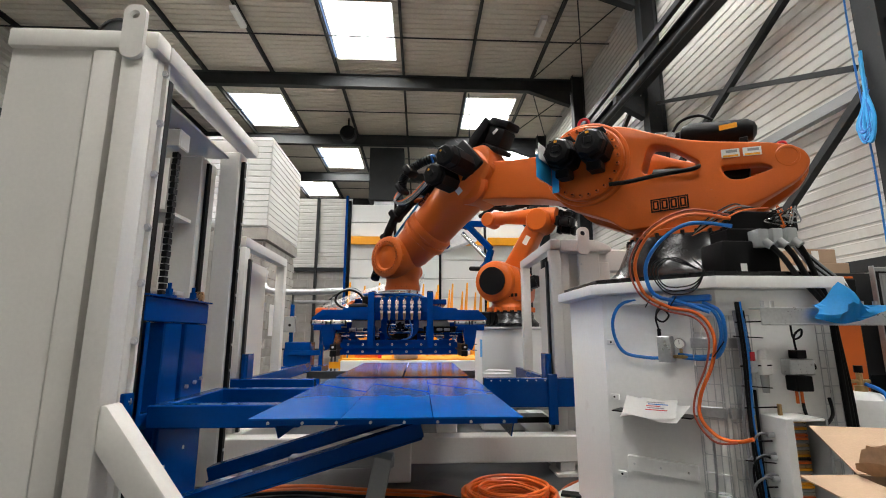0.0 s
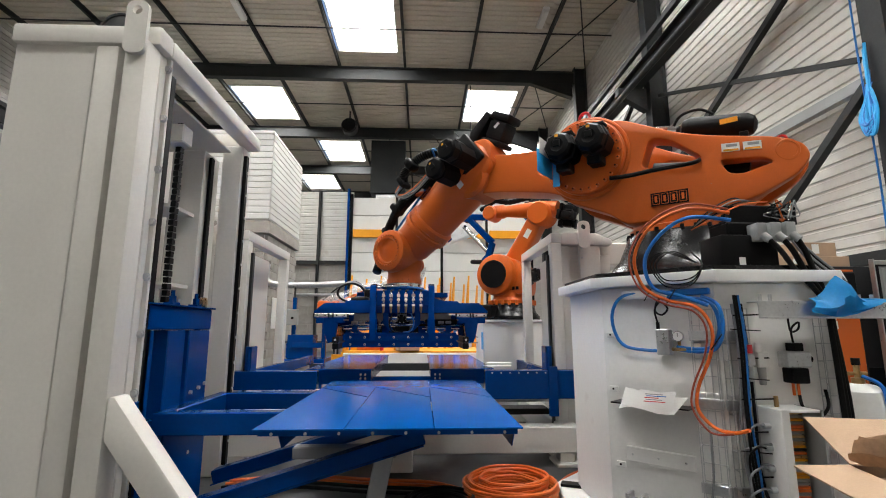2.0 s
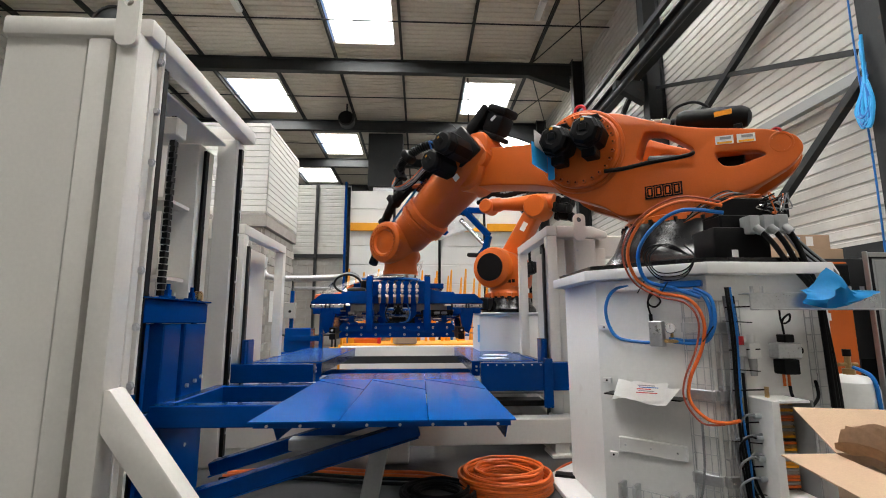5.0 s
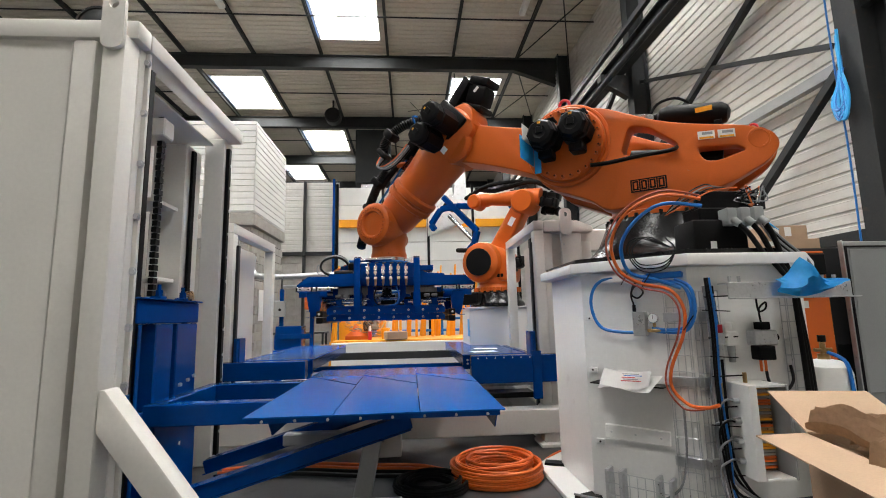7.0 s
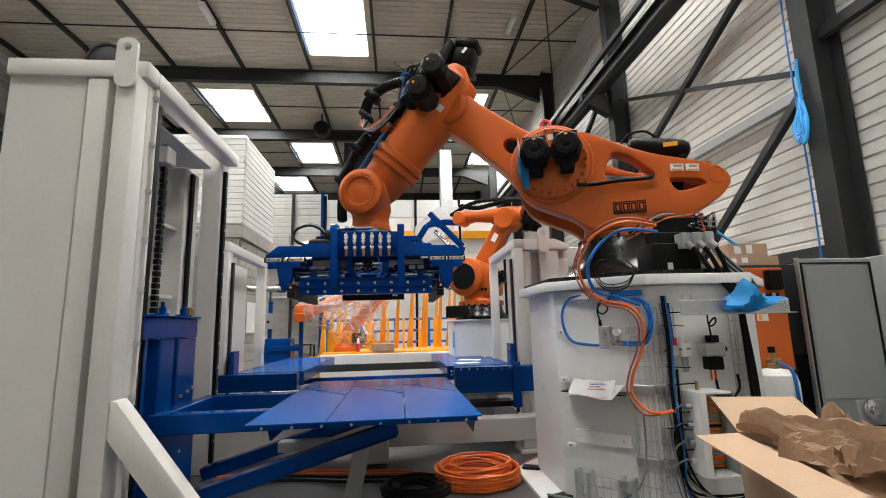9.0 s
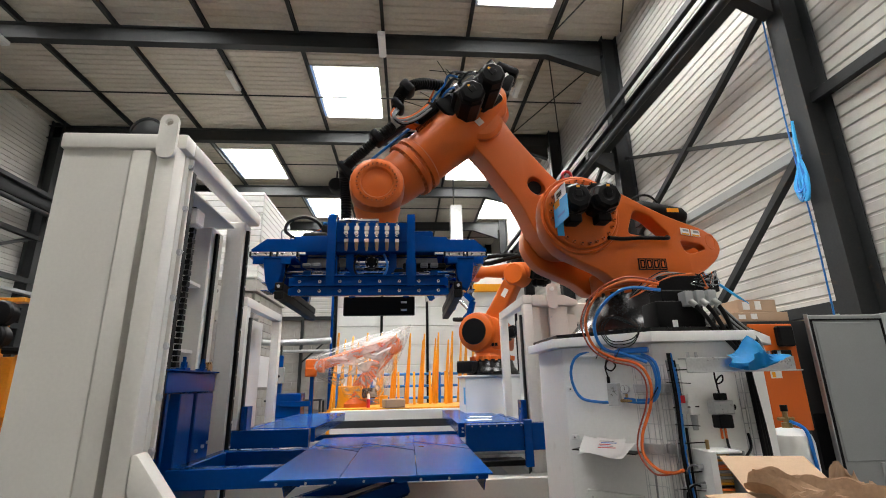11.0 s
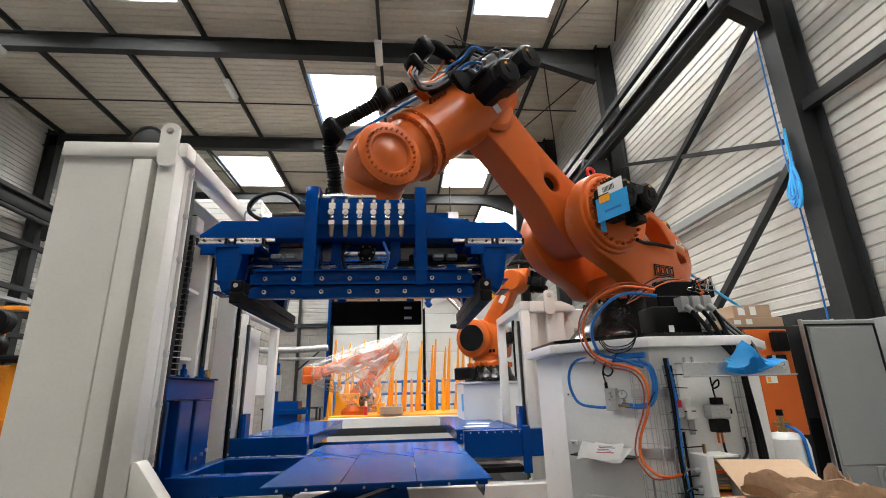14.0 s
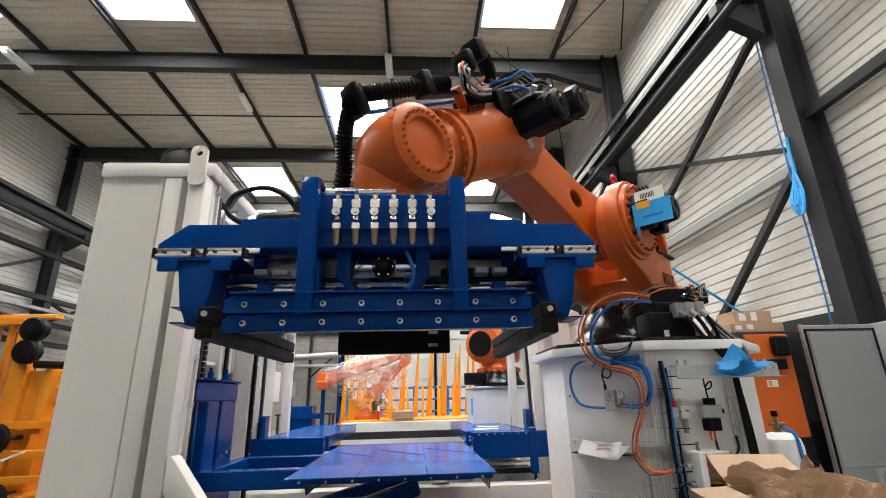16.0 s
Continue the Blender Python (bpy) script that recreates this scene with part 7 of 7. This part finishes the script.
pipe = thing("exhaust_pipe", "galvanised pipe bending along the block wall", "pipe", pose(0, 15.7, 0))
part("pipe", hose(B(), [(-5.0, 0, 3.4), (-4.95, -0.2, 2.9), (-4.6, -0.25, 2.72), (-3.6, -0.25, 2.7), (-2.4, -0.25, 2.75)], 0.1, 6, 12), GALV, pipe)
part("hanger", bx(-4.0, -3.96, -0.3, -0.2, 0, 2.62), STEEL, pipe)
cb = thing("cardboard_offcut", "small worn brown cardboard box lying on the base", "box", pose(-0.12, 8.9, 0.892, 0, 0, 20))
part("body", bx(-0.2, 0.2, -0.1, 0.15, 0, 0.16, 0.02), CARD, cb)
for x, y, rz in ((1.02, 5.6, 10), (1.12, 6.1, -20)):
    solid("paper", bx(-0.15, 0.15, -0.1, 0.1, 0, 0.002), PAPER, "white paper sheet lying on the blue table", "paper", group="papers on the table", m=pose(x, y, 0.876, 0, 0, rz))

# orange machine standing behind the great tower
STACK = material("machine_orange", (0.72, 0.25, 0.012), 0.35, vary=0.12, scale=3, bump=0.06, fine=40)
om = thing("stacker", "orange steel stacker machine with black wheels", "machine", pose(-5.0, 5.8, 0))
part("mast_plate", plate(B(), [(-0.2, 0.25), (0.02, 0.25), (0.02, 2.4), (-0.1, 2.43), (-0.2, 2.43)], 0.0, 0.14, bevel=0.008), STACK, om, "wide orange mast plate")
part("mast_post", bx(-0.62, -0.5, 0.0, 0.14, 0, 2.43, 0.008), STACK, om)
part("mast_post", bx(-0.36, -0.3, 0.04, 0.12, 0.8, 2.43, 0.006), STACK, om)
part("head_beam", bx(-1.6, 0.26, -0.02, 0.14, 2.433, 2.49, 0.008), STACK, om)
part("head_plate", bx(-1.6, -0.12, -0.04, 0.16, 2.35, 2.432, 0.006), STACK, om)
part("side_post", plate(B(), [(0.28, 0.25), (0.4, 0.25), (0.4, 1.8), (0.33, 1.83), (0.28, 1.7)], -0.05, 0.2, bevel=0.008), STACK, om)
part("side_panel", bx(0.03, 0.275, 0.06, 0.09, 0.3, 1.75, 0.004), STACK, om)
part("side_panel", bx(-0.49, -0.21, 0.06, 0.09, 0.3, 1.2, 0.004), STACK, om)
for z in (1.7, 1.52, 1.36, 1.24):
    part("grille_bar", bx(0.41, 1.2, 0.05, 0.09, z, z + 0.04, 0.004), STACK, om)
part("grille_post", bx(1.2, 1.26, 0.03, 0.1, 1.0, 1.8, 0.004), STACK, om)
for z, y0 in ((1.03, -0.1), (0.7, -0.24), (0.42, -0.3)):
    part("cross_rail", bx(-0.7, 1.2, y0, y0 + 0.09, z, z + 0.09, 0.006), STACK, om)
part("base_plate", bx(-0.7, 1.2, -0.3, 0.5, 0.12, 0.3, 0.01), STACK, om)
for z, x in ((2.27, 0.11), (1.98, 0.08)):
    rl = part("roller", turned(B(), (x, -0.22, z), (x, 1, z), [(0, 0.08), (0.02, 0.14), (0.05, 0.16), (0.14, 0.16), (0.16, 0.13), (0.2, 0.13)], 24), BLACK, om, "black roller")
    part("hub", cyl(B(), (x, -0.235, z), (x, -0.222, z), 0.05, seg=16), RUBBER, rl)
for x, z, r in ((0.11, 0.93, 0.18), (0.25, 0.3, 0.15), (-0.15, 0.22, 0.2), (-0.6, 0.22, 0.2)):
    wl = part("wheel", turned(B(), (x, -0.45, z), (x, 1, z), [(0, r * 0.7), (0.03, r), (0.12, r), (0.15, r * 0.7)], 24), RUBBER, om, "black rubber wheel")
    part("hub", cyl(B(), (x, -0.47, z), (x, -0.452, z), r * 0.35, seg=14), STEEL, wl)
    part("axle", cyl(B(), (x, -0.3, z), (x, 0.1, z), 0.03, seg=10), STEEL, wl)
part("bar", cyl(B(), (0.2, -0.1, 1.82), (1.3, -0.02, 1.76), 0.05, seg=10), BLACK, om, "black padded bar")
part("bracket", bx(-0.05, 0.03, -0.06, -0.002, 2.36, 2.42, 0.004), HOSE_B, om)
for k in range(5):
    z = 2.1 - 0.12 * k
    part("hose", hose(B(), [(-0.75, -0.05, z), (-0.5, -0.1 - 0.02 * k, z - 0.04), (-0.35, -0.08, z - 0.15), (-0.28, -0.03, z - 0.4)], 0.018, 6, 6), (BLACK, HOSE_G, RUBBER, HOSE_B, BLACK)[k], om)
for k in range(4):
    part("fitting", cyl(B(), (-0.45 + 0.05 * k, -0.06, 1.9 - 0.2 * k), (-0.33 + 0.04 * k, -0.06, 1.92 - 0.2 * k), 0.026, seg=8), (GALV, STEEL)[k % 2], om)
part("chain", hose(B(), [(-0.3, -0.5, 0.6), (0.2, -0.5, 0.66), (0.6, -0.48, 0.8)], 0.014, 8, 6, 0.35), LABELW, om, "white plastic chain")
part("chain", hose(B(), [(-0.9, -0.5, 0.55), (-0.6, -0.5, 0.56), (-0.3, -0.5, 0.6)], 0.014, 8, 6, 0.35), RED, om, "red plastic chain")


# ---- motion ----
TCP = [
    (0, -0.083, 5.676, 2.202),
    (3.5, -0.085, 5.676, 2.202),
    (6.0, -0.087, 5.649, 2.283),
    (6.5, -0.091, 5.585, 2.325),
    (7.0, -0.09, 5.489, 2.364),
    (7.5, -0.091, 5.347, 2.414),
    (8.0, -0.096, 5.152, 2.493),
    (8.5, -0.106, 4.914, 2.59),
    (9.0, -0.119, 4.631, 2.728),
    (9.5, -0.119, 4.344, 2.818),
    (12.0, -0.156, 3.358, 3.111),
    (12.5, -0.152, 3.241, 3.068),
    (13.0, -0.131, 3.073, 3.017),
    (13.5, -0.111, 2.872, 2.963),
    (14.0, -0.097, 2.636, 2.9),
    (14.5, -0.068, 2.349, 2.823),
    (15.0, -0.041, 2.075, 2.735),
    (15.5, -0.019, 1.858, 2.668),
    (16.0, -0.007, 1.687, 2.619),
]


def along(rows, t):
    """A smooth (Hermite) place on rows of (t, x, y, z)."""
    i = max(0, min(len(rows) - 2, sum(1 for r in rows if r[0] <= t) - 1))
    P = [Vector(r[1:]) for r in rows]
    T = [r[0] for r in rows]

    def slope(k):
        if k == 0 or k == len(rows) - 1:
            return Vector((0, 0, 0)) if k == 0 else (P[k] - P[k - 1]) / (T[k] - T[k - 1])
        a, b = (P[k] - P[k - 1]) / (T[k] - T[k - 1]), (P[k + 1] - P[k]) / (T[k + 1] - T[k])
        wa, wb = T[k + 1] - T[k], T[k] - T[k - 1]
        return (a * wa + b * wb) / (wa + wb) if a.length > 0.002 else Vector((0, 0, 0))

    h = T[i + 1] - T[i]
    u = (t - T[i]) / h
    return P[i] * (1 + 2 * u) * (1 - u) ** 2 + slope(i) * (h * u * (1 - u) ** 2) + P[i + 1] * u * u * (3 - 2 * u) + slope(i + 1) * (h * u * u * (u - 1))


def axes(w):
    """The angles of the first three axes, in radians, that bring the wrist to w."""
    d = w - Vector((RX, RY, RZ))
    a1 = math.atan2(d.y, d.x) % math.tau
    u, v = math.hypot(d.x, d.y) - OFF, d.z - 1.1
    D = min(math.hypot(u, v), ARM + FORE - 0.002)
    a2 = math.atan2(v, u) + math.acos((ARM ** 2 + D * D - FORE ** 2) / (2 * ARM * D))
    a3 = math.atan2(v - ARM * math.sin(a2), u - ARM * math.cos(a2))
    return a1, a2, a3


def motions():
    times = [k * 0.25 for k in range(65)]
    rows = {ob.name: [] for ob in (GRIP, r_carousel, r_arm, r_fore, r_wrist, r_hose)}
    for t in times:
        w = along(TCP, t)
        a1, a2, a3 = axes(w)
        turn = Matrix.Rotation(a1, 4, "Z")
        shoulder = turn @ Matrix.Translation((OFF, 0, 1.1))
        elbow = shoulder @ Matrix.Translation((ARM * math.cos(a2), 0, ARM * math.sin(a2)))
        rows[GRIP.name].append((t, Matrix.Translation(w)))
        rows[r_carousel.name].append((t, turn))
        rows[r_arm.name].append((t, shoulder @ Matrix.Rotation(-a2, 4, "Y")))
        rows[r_fore.name].append((t, elbow @ Matrix.Rotation(-a3, 4, "Y")))
        foot = w - Vector((RX, RY, RZ)) + Vector((-0.305, 0.06, -0.13))
        head = elbow @ Matrix.Rotation(-a3, 4, "Y") @ Vector((1.38, -0.06, 0.36))
        rows[r_hose.name].append((t, Matrix.Translation(foot) @ (head - foot).to_track_quat("Z", "Y").to_matrix().to_4x4()))
        rows[r_wrist.name].append((t, elbow @ Matrix.Translation((FORE * math.cos(a3), 0, FORE * math.sin(a3)))))
    for ob in (GRIP, r_carousel, r_arm, r_fore, r_wrist, r_hose):
        walk(ob, rows[ob.name])
    walk(LIFT, [(t, Matrix.Translation((0, 0, z))) for t, z in ((0, 0.1), (0.3, 0.095), (0.6, 0.07), (1, 0.045), (1.5, 0.015), (2.0, 0.002), (2.5, 0), (16, 0))])
    walk(TABLE_W, [(t, Matrix.Translation((x, 0, 0))) for t, x in ((0, 0.84), (0.6, 0.83), (1.0, 0.72), (1.5, 0.56), (2.0, 0.5), (2.5, 0.4), (3.0, 0.25), (3.5, 0.16), (4.5, 0.03), (6.0, 0), (16, 0))])
    walk(TABLE_E, [(t, Matrix.Translation((x, 0, 0))) for t, x in ((0, -0.76), (0.6, -0.75), (1.0, -0.7), (1.5, -0.62), (2.0, -0.5), (2.5, -0.4), (3.0, -0.28), (3.5, -0.16), (4.5, -0.03), (6.0, 0), (16, 0))])

    # second robot: it stands still
    shoulder = Matrix.Translation((-0.05, 0, 0.68))
    a, b = radians(57), radians(-5)
    elbow = shoulder @ Matrix.Translation((1.08 * math.cos(a), 0, 1.08 * math.sin(a)))
    arm2.matrix_basis = shoulder @ Matrix.Rotation(-a, 4, "Y")
    fore2.matrix_basis = elbow @ Matrix.Rotation(math.pi, 4, "Z") @ Matrix.Rotation(b, 4, "Y")


motions()
